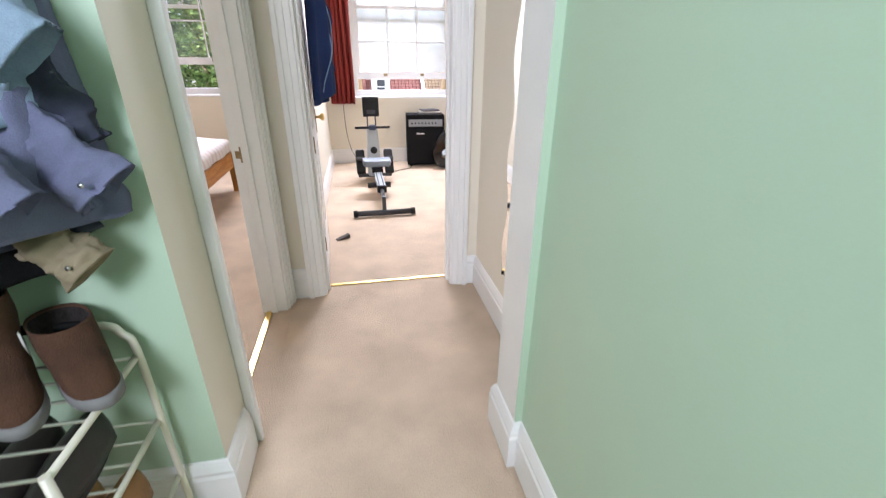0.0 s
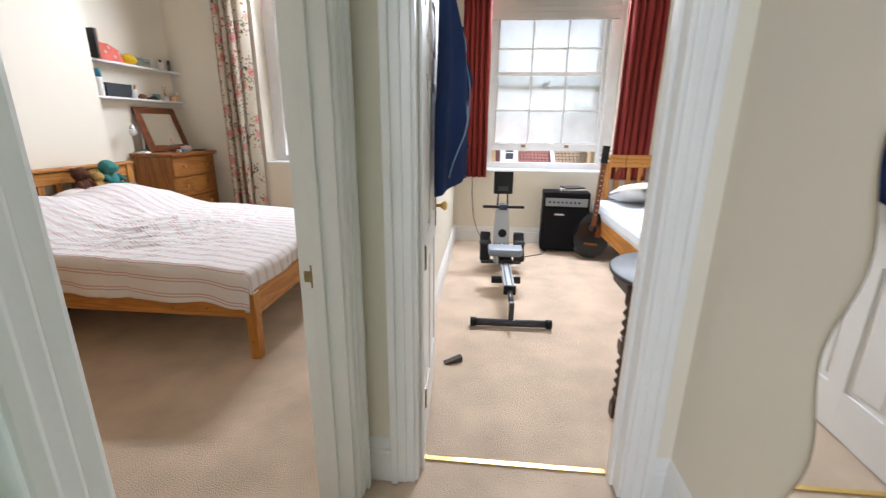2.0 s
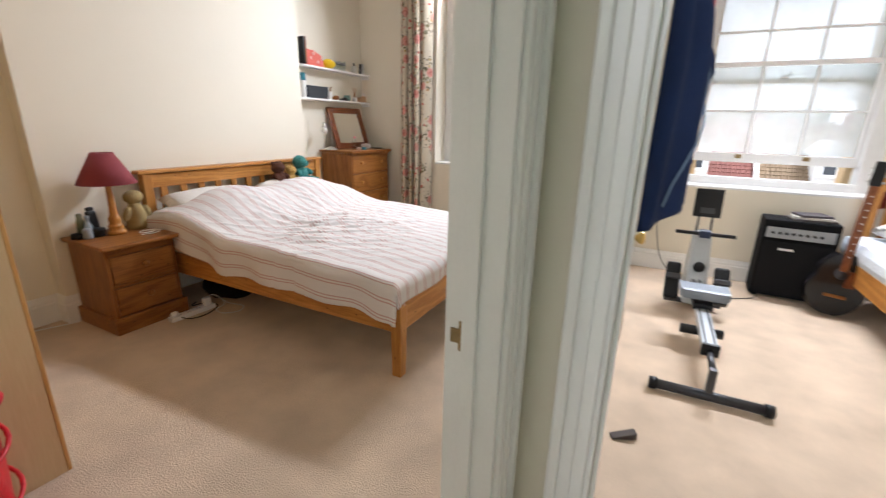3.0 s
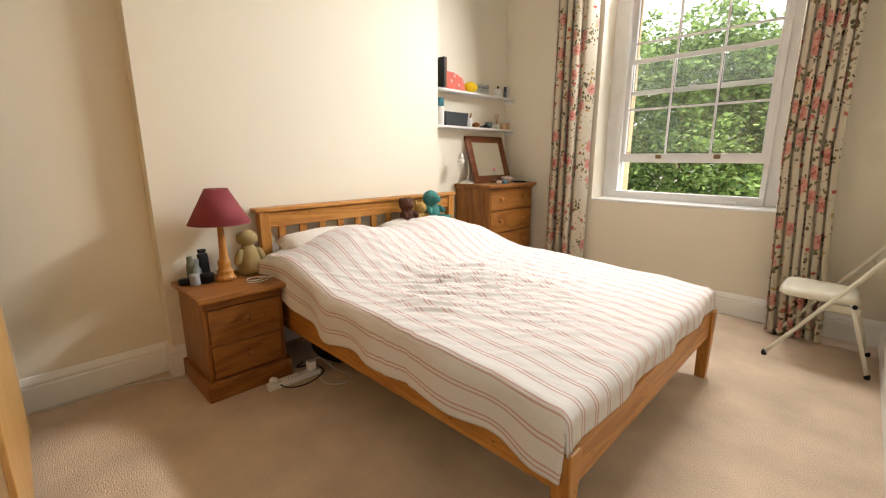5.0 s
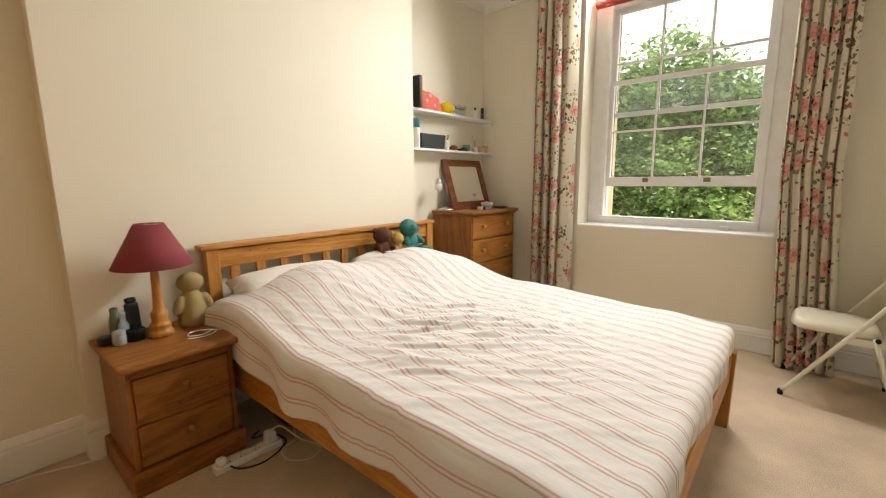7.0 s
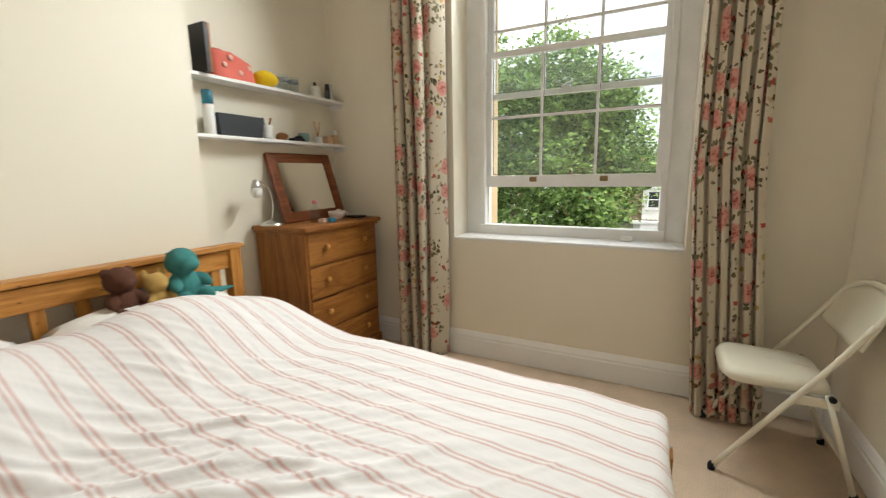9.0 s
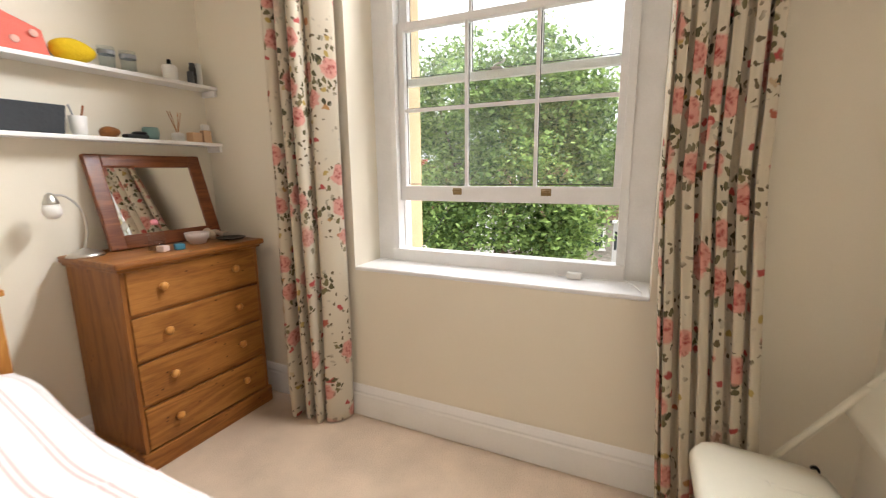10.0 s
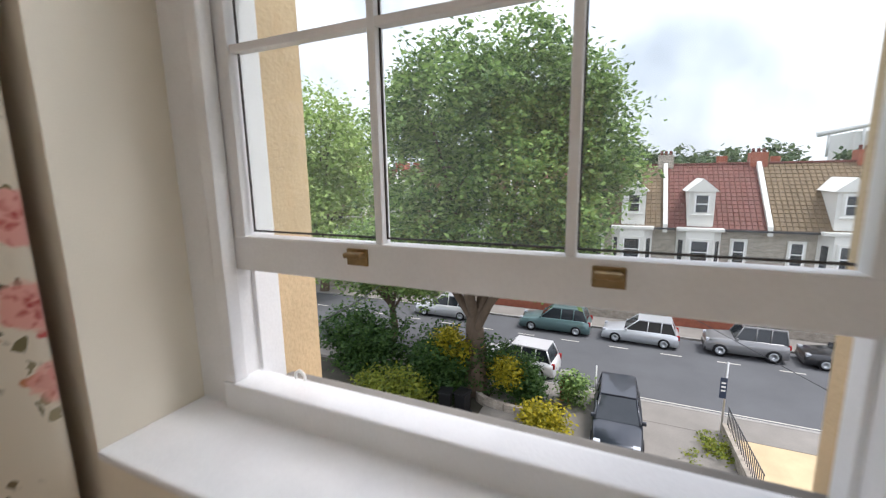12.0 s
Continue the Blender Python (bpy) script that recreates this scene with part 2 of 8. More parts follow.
def curve_pts(pts, n=8):
    """A smooth line through points."""
    p = [Vector(q) for q in pts]
    p = [2 * p[0] - p[1]] + p + [2 * p[-1] - p[-2]]
    out = []
    for i in range(1, len(p) - 2):
        for k in range(n):
            t = k / n
            out.append(0.5 * (2 * p[i] + (p[i + 1] - p[i - 1]) * t + (2 * p[i - 1] - 5 * p[i] + 4 * p[i + 1] - p[i + 2]) * t * t + (3 * p[i] - p[i - 1] - 3 * p[i + 1] + p[i + 2]) * t ** 3))
    return out + [p[-2]]


def ball(bm, c, r, sx=1, sy=1, sz=1, m=None, seg=16, lump=0.0):
    mm = Matrix.Translation(c) @ (m if m is not None else Matrix()) @ Matrix.Diagonal((r * sx, r * sy, r * sz, 1))
    vs = bmesh.ops.create_uvsphere(bm, u_segments=seg, v_segments=max(8, seg * 2 // 3), radius=1, matrix=mm)["verts"]
    for v in vs:
        if lump:
            v.co += v.co.normalized() * 0 + (noise.noise_vector(v.co * 9) * lump)
    for f in {f for v in vs for f in v.link_faces}:
        f.smooth = True


def to_mesh(name, bm, material):
    me = bpy.data.meshes.new(name)
    bmesh.ops.recalc_face_normals(bm, faces=bm.faces)
    bm.to_mesh(me)
    bm.free()
    for x in material if isinstance(material, (list, tuple)) else [material]:
        me.materials.append(x)
    return me


def part(name, bm, material, parent, label=""):
    ob = new(name, to_mesh(name, bm, material))
    ob.parent = parent
    if label:
        ob["label"] = label
    return ob


def thing(name, m, label, category, group=""):
    ob = new(name)
    ob.empty_display_size = 0.1
    ob.matrix_world = m
    return tagged(ob, label, category, group)


def solo(name, bm, material, label, category, m=None, group="", kind=""):
    ob = new(name, to_mesh(name, bm, material))
    if m is not None:
        ob.matrix_world = m
    return tagged(ob, label, category, group, kind)


def one_skin(ob, size):
    """Fuses the stuffed lumps into one closed skin."""
    md = ob.modifiers.new("skin", "REMESH")
    md.mode, md.voxel_size, md.use_smooth_shade = "VOXEL", size, True
    return ob


def slab(name, boxes, material, label, category="wall", bevel=0.0):
    bm = bmesh.new()
    for b in boxes:
        box(bm, *b, bevel)
    return solo(name, bm, material, label, category, kind="structure")


def B(*a, **k):
    bm = bmesh.new()
    box(bm, *a, **k)
    return bm


def run_profile(bm, pts, prof, closed=False):
    """Sweeps a (outward, up) profile along a line on the plan; outward is to the right of the way."""
    pts = [Vector((*p, 0)) for p in pts]
    rings = []
    for i, p in enumerate(pts):
        d0 = (p - pts[i - 1]).normalized() if i else (pts[1] - p).normalized()
        d1 = (pts[i + 1] - p).normalized() if i < len(pts) - 1 else d0
        n0, n1 = Vector((d0.y, -d0.x, 0)), Vector((d1.y, -d1.x, 0))
        o = (n0 + n1)
        o = o / max(o.length_squared / 2, 0.2)
        rings.append([bm.verts.new(p + o * a + Vector((0, 0, z))) for a, z in prof])
    for a, b in zip(rings, rings[1:]):
        for k in range(len(prof) - 1):
            bm.faces.new((a[k], b[k], b[k + 1], a[k + 1]))
    bm.faces.new(rings[0]), bm.faces.new(rings[-1][::-1])


SKIRT = [(0, 0.004), (0.022, 0.004), (0.022, 0.135), (0.017, 0.145), (0.019, 0.158), (0.012, 0.178), (0.006, 0.19), (0, 0.195)]


def skirting(name, pts, label):
    bm = bmesh.new()
    run_profile(bm, pts, SKIRT)
    return solo(name, bm, WHITE, label, "baseboard", kind="structure")


# ---- structure ----
slab("floor", [(-4.4, 3.2, -2.0, 6.2, -0.25, 0)], CARPET, "beige cut-pile carpet with faint wear", "floor")
WEST, BREAST, NORTH, EAST, SOUTH, TOP = -4.02, -3.80, 6.17, -0.68, 1.27, 3.2
slab("wall_west", [(-4.35, WEST, 1.0, 6.8, 0, TOP)], CREAM, "cream painted bedroom alcove wall")
SALC = -3.92
slab("chimney_breast", [(WEST, BREAST, 2.572, 4.853, 0, TOP), (WEST, SALC, SOUTH, 2.572, 0, TOP)], CREAM, "cream painted chimney breast behind the bed")
WX0, WX1, WZ0, WZ1 = -2.905, -1.405, 0.89, 2.98
slab("wall_north", [(-4.02, WX0, NORTH, 6.56, 0, TOP), (WX1, EAST, NORTH, 6.56, 0, TOP), (WX0, WX1, NORTH, 6.56, 0, WZ0), (WX0, WX1, NORTH, 6.56, WZ1, TOP)], CREAM, "cream bedroom window wall with a deep reveal")
slab("wall_outer", [(-4.4, -2.77, 6.56, 6.73, -8.3, TOP + 0.5), (-1.512, -0.02, 6.56, 6.73, -8.3, TOP + 0.5), (-2.77, -1.512, 6.56, 6.73, -8.3, 0.79), (-2.77, -1.512, 6.56, 6.73, 2.94, TOP + 0.5),
                   (1.17, 3.3, 6.56, 6.73, -8.3, TOP + 0.5), (-0.02, 1.17, 6.56, 6.73, -8.3, 0.86), (-0.02, 1.17, 6.56, 6.73, 2.75, TOP + 0.5)], STONE, "ochre stone outer wall round the windows")
slab("wall_south", [(-4.02, -0.60, 1.0, SOUTH, 0, TOP)], [CREAM, GREEN], "wall between the lobby and the bedroom")
for f in bpy.data.objects["wall_south"].data.polygons:
    f.material_index = 1 if f.normal.y < -0.5 else 0
DOOR_A, DOOR_B, HEAD = 1.315, 2.20, 2.04
slab("wall_door_side", [(-0.735, -0.60, SOUTH, DOOR_A, 0, TOP), (-0.735, -0.60, DOOR_B, 2.32, 0, TOP), (-0.735, -0.60, DOOR_A, DOOR_B, HEAD, TOP)], CREAM, "cream hall wall with the bedroom doorway")
R2A, R2B, R2Y0, R2Y1 = -0.39, 0.395, 2.32, 2.46
slab("wall_hall_end", [(-0.735, R2A, R2Y0, R2Y1, 0, TOP), (R2B, 3.0, R2Y0, R2Y1, 0, TOP), (R2A, R2B, R2Y0, R2Y1, HEAD, TOP)], CREAM, "cream wall with the back room doorway")
slab("wall_partition", [(EAST, -0.51, R2Y1, 6.56, 0, TOP)], CREAM, "cream partition between the two bedrooms")
R2X1, R2X2, R2NY = -0.19, 1.33, 6.05
slab("wall_back_room_window", [(-0.51, R2X1, R2NY, 6.56, 0, TOP), (R2X2, 3.0, R2NY, 6.56, 0, TOP), (R2X1, R2X2, R2NY, 6.56, 0, 0.86), (R2X1, R2X2, R2NY, 6.56, 2.8, TOP)], CREAM, "cream back room window wall")
slab("wall_back_room_east", [(2.75, 3.0, R2Y1, R2NY, 0, TOP)], CREAM, "plain cream back room wall")
slab("wall_hall_east", [(0.56, 0.75, 1.165, R2Y0, 0, TOP)], CREAM, "cream hall wall with a mirror")
slab("wall_nib", [(0.333, 0.75, 0.97, 1.165, 0, TOP)], [WHITE, GREEN], "white painted end of a wall beside the lobby")
for f in bpy.data.objects["wall_nib"].data.polygons:
    f.material_index = 1 if f.normal.y < -0.5 else 0
slab("wall_lobby_east", [(0.360, 0.75, -2.0, 0.97, 0, TOP)], GREEN, "sage green lobby wall")
slab("wall_lobby_west", [(-1.75, -1.60, -2.0, 1.0, 0, TOP)], GREEN, "sage green lobby side wall")
# Unseen back wall, with an opening added only to hold the lobby's fill lamp.
slab("wall_lobby_back", [(-1.60, -1.50, -1.75, -1.60, 0, TOP), (-0.60, 0.360, -1.75, -1.60, 0, TOP), (-1.50, -0.60, -1.75, -1.60, 0, 1.9), (-1.50, -0.60, -1.75, -1.60, 2.95, TOP)], GREEN, "unseen sage green lobby wall with an opening added for the fill lamp")
slab("ceiling", [(-4.4, 3.2, -2.0, 6.8, TOP, TOP + 0.12)], CEIL, "white painted ceiling", "ceiling")

skirting("baseboard_west", [(SALC, SOUTH), (SALC, 2.572), (BREAST, 2.572), (BREAST, 4.853), (WEST, 4.853), (WEST, NORTH), (EAST, NORTH), (EAST, R2Y1)], "tall white moulded bedroom baseboard")
skirting("baseboard_hall_west", [(-1.60, 1.0), (-0.60, 1.0), (-0.60, 1.215)], "white moulded hall baseboard")
skirting("baseboard_hall_end", [(-0.60, R2Y0), (-0.475, R2Y0)], "short white moulded baseboard")
skirting("baseboard_hall_east", [(0.47, R2Y0), (0.56, R2Y0), (0.56, 1.165), (0.333, 1.165), (0.333, 0.97), (0.360, 0.97), (0.360, -1.60)], "white moulded hall and lobby baseboard")
skirting("baseboard_back_room", [(-0.51, R2Y1), (-0.51, R2NY), (2.75, R2NY), (2.75, R2Y1)], "white moulded back room baseboard")


def architrave(name, m, width, height, label):
    """Moulded door casing: stepped strips up both sides and across the top; local x across, y out of the wall."""
    t = thing(name, m, label, "door trim")
    t["kind"] = "structure"
    steps = [(0.0, 0.034, 0.016), (0.031, 0.068, 0.022), (0.064, 0.092, 0.036)]
    for s in (-1, 1):
        bm = bmesh.new()
        for a, b, d in steps:
            x0, x1 = s * (width / 2 + a), s * (width / 2 + b)
            box(bm, min(x0, x1), max(x0, x1), 0, d, 0, height + b, 0.006)
        part("side_casing", bm, WHITE, t)
    bm = bmesh.new()
    for a, b, d in steps:
        box(bm, -width / 2 - a, width / 2 + a, 0, d - 0.002, height + a, height + b, 0.003)
    part("head_casing", bm, WHITE, t)
    return t


def lining(name, m, width, height, deep, label):
    """Door lining with its stop; local x across, y into the wall."""
    t = thing(name, m, label, "door frame")
    t["kind"] = "structure"
    for s in (-1, 1):
        bm = bmesh.new()
        x0, x1 = s * (width / 2 - 0.022), s * (width / 2 + 0.004)
        box(bm, min(x0, x1), max(x0, x1), -0.002, deep + 0.002, 0, height, 0.003)
        x0, x1 = s * (width / 2 - 0.036), s * (width / 2 - 0.022)
        box(bm, min(x0, x1), max(x0, x1), deep * 0.40, deep * 0.66, 0, height - 0.02, 0.002)
        part("jamb", bm, WHITE, t)
    part("head_jamb", B(-width / 2, width / 2, -0.002, deep + 0.002, height - 0.024, height, bevel=0.003), WHITE, t)
    return t


MID = (DOOR_A + DOOR_B) / 2
lining("door_frame_1", pose(-0.60, MID, 0, 0, 0, 90), DOOR_B - DOOR_A, HEAD, 0.135, "white gloss lining of the bedroom doorway")
architrave("door_casing_1", pose(-0.60, MID, 0, 0, 0, -90), DOOR_B - DOOR_A - 0.02, HEAD, "white moulded casing round the bedroom doorway")
R2M = (R2A + R2B) / 2
lining("door_frame_2", pose(R2M, R2Y0, 0), R2B - R2A + 0.03, HEAD, 0.14, "white gloss lining of the back room doorway")
architrave("door_casing_2", pose(R2M, R2Y0, 0, 0, 0, 180), R2B - R2A + 0.01, HEAD, "white moulded casing round the back room doorway")
slab("threshold_1", [(-0.715, -0.683, DOOR_A + 0.02, DOOR_B - 0.02, 0.0, 0.007)], BRASS, "brass carpet strip in the bedroom doorway", "trim", 0.002)
slab("threshold_2", [(R2A + 0.02, R2B - 0.02, 2.425, 2.45, 0.0, 0.007)], BRASS, "brass carpet strip in the back room doorway", "trim", 0.002)
bm = bmesh.new()
CORN = [(0, 0), (0.012, 0), (0.02, 0.025), (0.045, 0.05), (0.06, 0.085), (0.10, 0.11), (0.12, 0.135), (0.12, 0.15), (0, 0.15)]
run_profile(bm, [(SALC, SOUTH), (SALC, 2.572), (BREAST, 2.572), (BREAST, 4.853), (WEST, 4.853), (WEST, NORTH), (EAST, NORTH), (EAST, SOUTH + 0.02)], [(a, TOP - 0.152 + z) for a, z in CORN])
solo("cornice", bm, CEIL, "white plaster cornice under the bedroom ceiling", "cornice", kind="structure")


def sash_window(name, x0, x1, zs, ztop, raise_by, ysash, sill_y, reveal, label, cols=3):
    """Georgian sliding sash in a box frame; the lower sash is lifted."""
    t = thing(name, Matrix.Translation((0, 0, 0)), label, "window")
    t["kind"] = "structure"
    fx0, fx1 = x0 - 0.045, x1 + 0.045
    frame_ob = part("window_frame", bmesh.new(), OLDWHITE, t)
    bm = bmesh.new()
    for a, b in ((reveal[0], x0), (x1, reveal[1])):
        box(bm, a, b, ysash - 0.045, ysash + 0.115, zs - 0.08, ztop + 0.08, 0.003)
    for a, b in ((x0 - 0.028, x0 + 0.012), (x1 - 0.012, x1 + 0.028)):
        box(bm, a, b, ysash - 0.062, ysash - 0.022, zs, ztop + 0.03, 0.005)
        box(bm, a, b, ysash + 0.026, ysash + 0.036, zs, ztop, 0.002)
    box(bm, reveal[0], reveal[1], ysash - 0.05, ysash + 0.115, ztop, ztop + 0.10, 0.004)
    box(bm, x0 - 0.03, x1 + 0.03, ysash - 0.065, ysash + 0.02, zs - 0.078, zs, 0.006)
    bm.to_mesh(frame_ob.data)
    bm.free()
    bm = bmesh.new()
    box(bm, reveal[0], reveal[1], sill_y - 0.004, ysash - 0.04, zs - 0.095, zs - 0.072, 0.008)
    part("window_sill", bm, OLDWHITE, t, "white painted inner window board")
    bm = bmesh.new()
    vs = box(bm, x0, x1, ysash - 0.02, ysash + 0.055, zs - 0.06, zs - 0.010, 0.003)
    for v in vs:
        v.co.z -= max(0, v.co.y - ysash) * 0.2
    part("outer_sill", bm, OLDWHITE, t, "white painted sloping timber sill")
    h = (ztop - zs) / 2 + 0.02

    def sash(nm, zb, yy, low, top):
        s = part(nm, bmesh.new(), OLDWHITE, t)
        bm = bmesh.new()
        sx0, sx1 = x0 + 0.004, x1 - 0.004
        box(bm, sx0, sx0 + 0.042, yy - 0.02, yy + 0.022, zb, zb + h, 0.004)
        box(bm, sx1 - 0.042, sx1, yy - 0.02, yy + 0.022, zb, zb + h, 0.004)
        box(bm, sx0, sx1, yy - 0.021, yy + 0.023, zb, zb + low, 0.005)
        box(bm, sx0, sx1, yy - 0.021, yy + 0.023, zb + h - top, zb + h, 0.004)
        bm.to_mesh(s.data)
        bm.free()
        gx, gz = (sx1 - sx0 - 0.084) / cols, (h - low - top) / 2
        for i in range(1, cols):
            bm = bmesh.new()
            c = sx0 + 0.042 + gx * i
            box(bm, c - 0.009, c + 0.009, yy - 0.016, yy + 0.016, zb + low - 0.002, zb + h - top + 0.002, 0.004)
            part("glazing_bar", bm, OLDWHITE, s)
        bm = bmesh.new()
        c = zb + low + gz
        box(bm, sx0 + 0.04, sx1 - 0.04, yy - 0.014, yy + 0.014, c - 0.009, c + 0.009, 0.004)
        part("glazing_bar", bm, OLDWHITE, s)
        for i in range(cols):
            for k in range(2):
                a = sx0 + 0.042 + gx * i
                c = zb + low + gz * k
                p = part("pane", B(a + 0.006, a + gx - 0.006, yy + 0.004, yy + 0.007, c + 0.006, c + gz - 0.006), PANE if x0 < -1 else DUSTY_GLARE_PANE, s)
                p.visible_shadow = False
                if x0 < -1:
                    part("putty", B(a + 0.008, a + gx - 0.008, yy - 0.0005, yy + 0.0035, c + 0.0085, c + 0.0125), PUTTY, s)
                    part("putty", B(a + 0.0085, a + 0.012, yy - 0.0005, yy + 0.0035, c + 0.013, c + gz - 0.008), PUTTY, s)
        return s

    low = sash("lower_sash", zs + raise_by, ysash, 0.085, 0.04)
    sash("upper_sash", ztop - h, ysash + 0.05, 0.04, 0.05)
    for c in (x0 + (x1 - x0) * 0.305, x0 + (x1 - x0) * 0.705):
        bm = bmesh.new()
        zb = zs + raise_by + 0.05
        box(bm, c - 0.026, c + 0.026, ysash - 0.026, ysash - 0.020, zb - 0.012, zb + 0.024, 0.003)
        box(bm, c - 0.022, c + 0.022, ysash - 0.046, ysash - 0.024, zb + 0.006, zb + 0.018, 0.005)
        part("sash_lift", bm, OLDBRASS, low, "tarnished brass sash lift")
    bm = bmesh.new()
    zb, c = ztop - h + 0.04, (x0 + x1) / 2 - 0.03
    box(bm, c - 0.03, c + 0.03, ysash + 0.0, ysash + 0.05, zb, zb + 0.008, 0.002)
    tube(bm, curve_pts([(c - 0.02, ysash + 0.02, zb + 0.01), (c, ysash + 0.01, zb + 0.02), (c + 0.035, ysash + 0.01, zb + 0.028), (c + 0.045, ysash + 0.0, zb + 0.045)], 4), 0.006)
    part("sash_catch", bm, CHROME, t, "grey metal sash catch")
    return t


sash_window("window_1", -2.765, -1.545, 0.985, 2.88, 0.283, 6.465, NORTH, (WX0, WX1), "white georgian sash window with the lower sash raised")
sash_window("window_2", -0.09, 1.20, 0.95, 2.70, 0.14, 6.36, R2NY, (R2X1, R2X2), "white sash window slightly raised at the bottom")


# ---- bedroom ----
def cloth_uv(bm):
    return bm.loops.layers.uv.new("cloth")


def sheet(bm, f, nu, nv, uv=None, closed=False):
    """A grid of faces from f(i, j) -> (point, (u, v))."""
    rows, uvs = [], []
    for i in range(nu + 1):
        r, q = [], []
        for j in range(nv + 1):
            p, w = f(i, j)
            r.append(bm.verts.new(p))
            q.append(w)
        rows.append(r)
        uvs.append(q)
    for i in range(nu):
        for j in range(nv):
            fc = bm.faces.new((rows[i][j], rows[i + 1][j], rows[i + 1][j + 1], rows[i][j + 1]))
            fc.smooth = True
            if uv is not None:
                for lp, w in zip(fc.loops, (uvs[i][j], uvs[i + 1][j], uvs[i + 1][j + 1], uvs[i][j + 1])):
                    lp[uv].uv = w


def striped_cotton(name):
    """White cotton with pairs of thin faded red stripes along the length."""
    m = bpy.data.materials.new(name)
    n, l, b = nodes_of(m)
    tc, sep = n.new("ShaderNodeUVMap"), n.new("ShaderNodeSeparateXYZ")
    tc.uv_map = "cloth"
    l.new(tc.outputs[0], sep.inputs[0])
    md = n.new("ShaderNodeMath")
    md.operation, md.inputs[1].default_value = "PINGPONG", 0.046
    l.new(sep.outputs["Y"], md.inputs[0])
    ramp = n.new("ShaderNodeValToRGB")
    white, red = (0.70, 0.67, 0.655, 1), (0.55, 0.36, 0.335, 1)
    e = ramp.color_ramp.elements
    e[0].position, e[0].color = 0.0, white
    e[1].position, e[1].color = 1.0, white
    for p, c in ((0.09, white), (0.13, red), (0.25, red), (0.29, white)):
        x = e.new(p)
        x.color = c
    sc = n.new("ShaderNodeMath")
    sc.operation, sc.inputs[1].default_value = "DIVIDE", 0.046
    l.new(md.outputs[0], sc.inputs[0]), l.new(sc.outputs[0], ramp.inputs["Fac"])
    l.new(ramp.outputs["Color"], b.inputs["Base Color"])
    b.inputs["Roughness"].default_value, b.inputs["Specular IOR Level"].default_value = 0.9, 0.15
    obj, mp, nz, weave = n.new("ShaderNodeTexCoord"), n.new("ShaderNodeMapping"), n.new("ShaderNodeTexNoise"), n.new("ShaderNodeTexNoise")
    mp.inputs["Rotation"].default_value, mp.inputs["Scale"].default_value = (0, 0, radians(-40)), (0.45, 1.5, 1)
    nz.inputs["Scale"].default_value, nz.inputs["Detail"].default_value, nz.inputs["Distortion"].default_value = 7, 4, 0.5
    weave.inputs["Scale"].default_value = 260
    l.new(obj.outputs["Object"], mp.inputs["Vector"]), l.new(mp.outputs[0], nz.inputs["Vector"]), l.new(obj.outputs["Object"], weave.inputs["Vector"])
    bp, bp2 = n.new("ShaderNodeBump"), n.new("ShaderNodeBump")
    bp.inputs["Strength"].default_value, bp.inputs["Distance"].default_value = 0.45, 0.018
    bp2.inputs["Strength"].default_value, bp2.inputs["Distance"].default_value = 0.12, 0.002
    l.new(nz.outputs["Fac"], bp.inputs["Height"]), l.new(weave.outputs["Fac"], bp2.inputs["Height"])
    l.new(bp.outputs[0], bp2.inputs["Normal"]), l.new(bp2.outputs[0], b.inputs["Normal"])
    return m


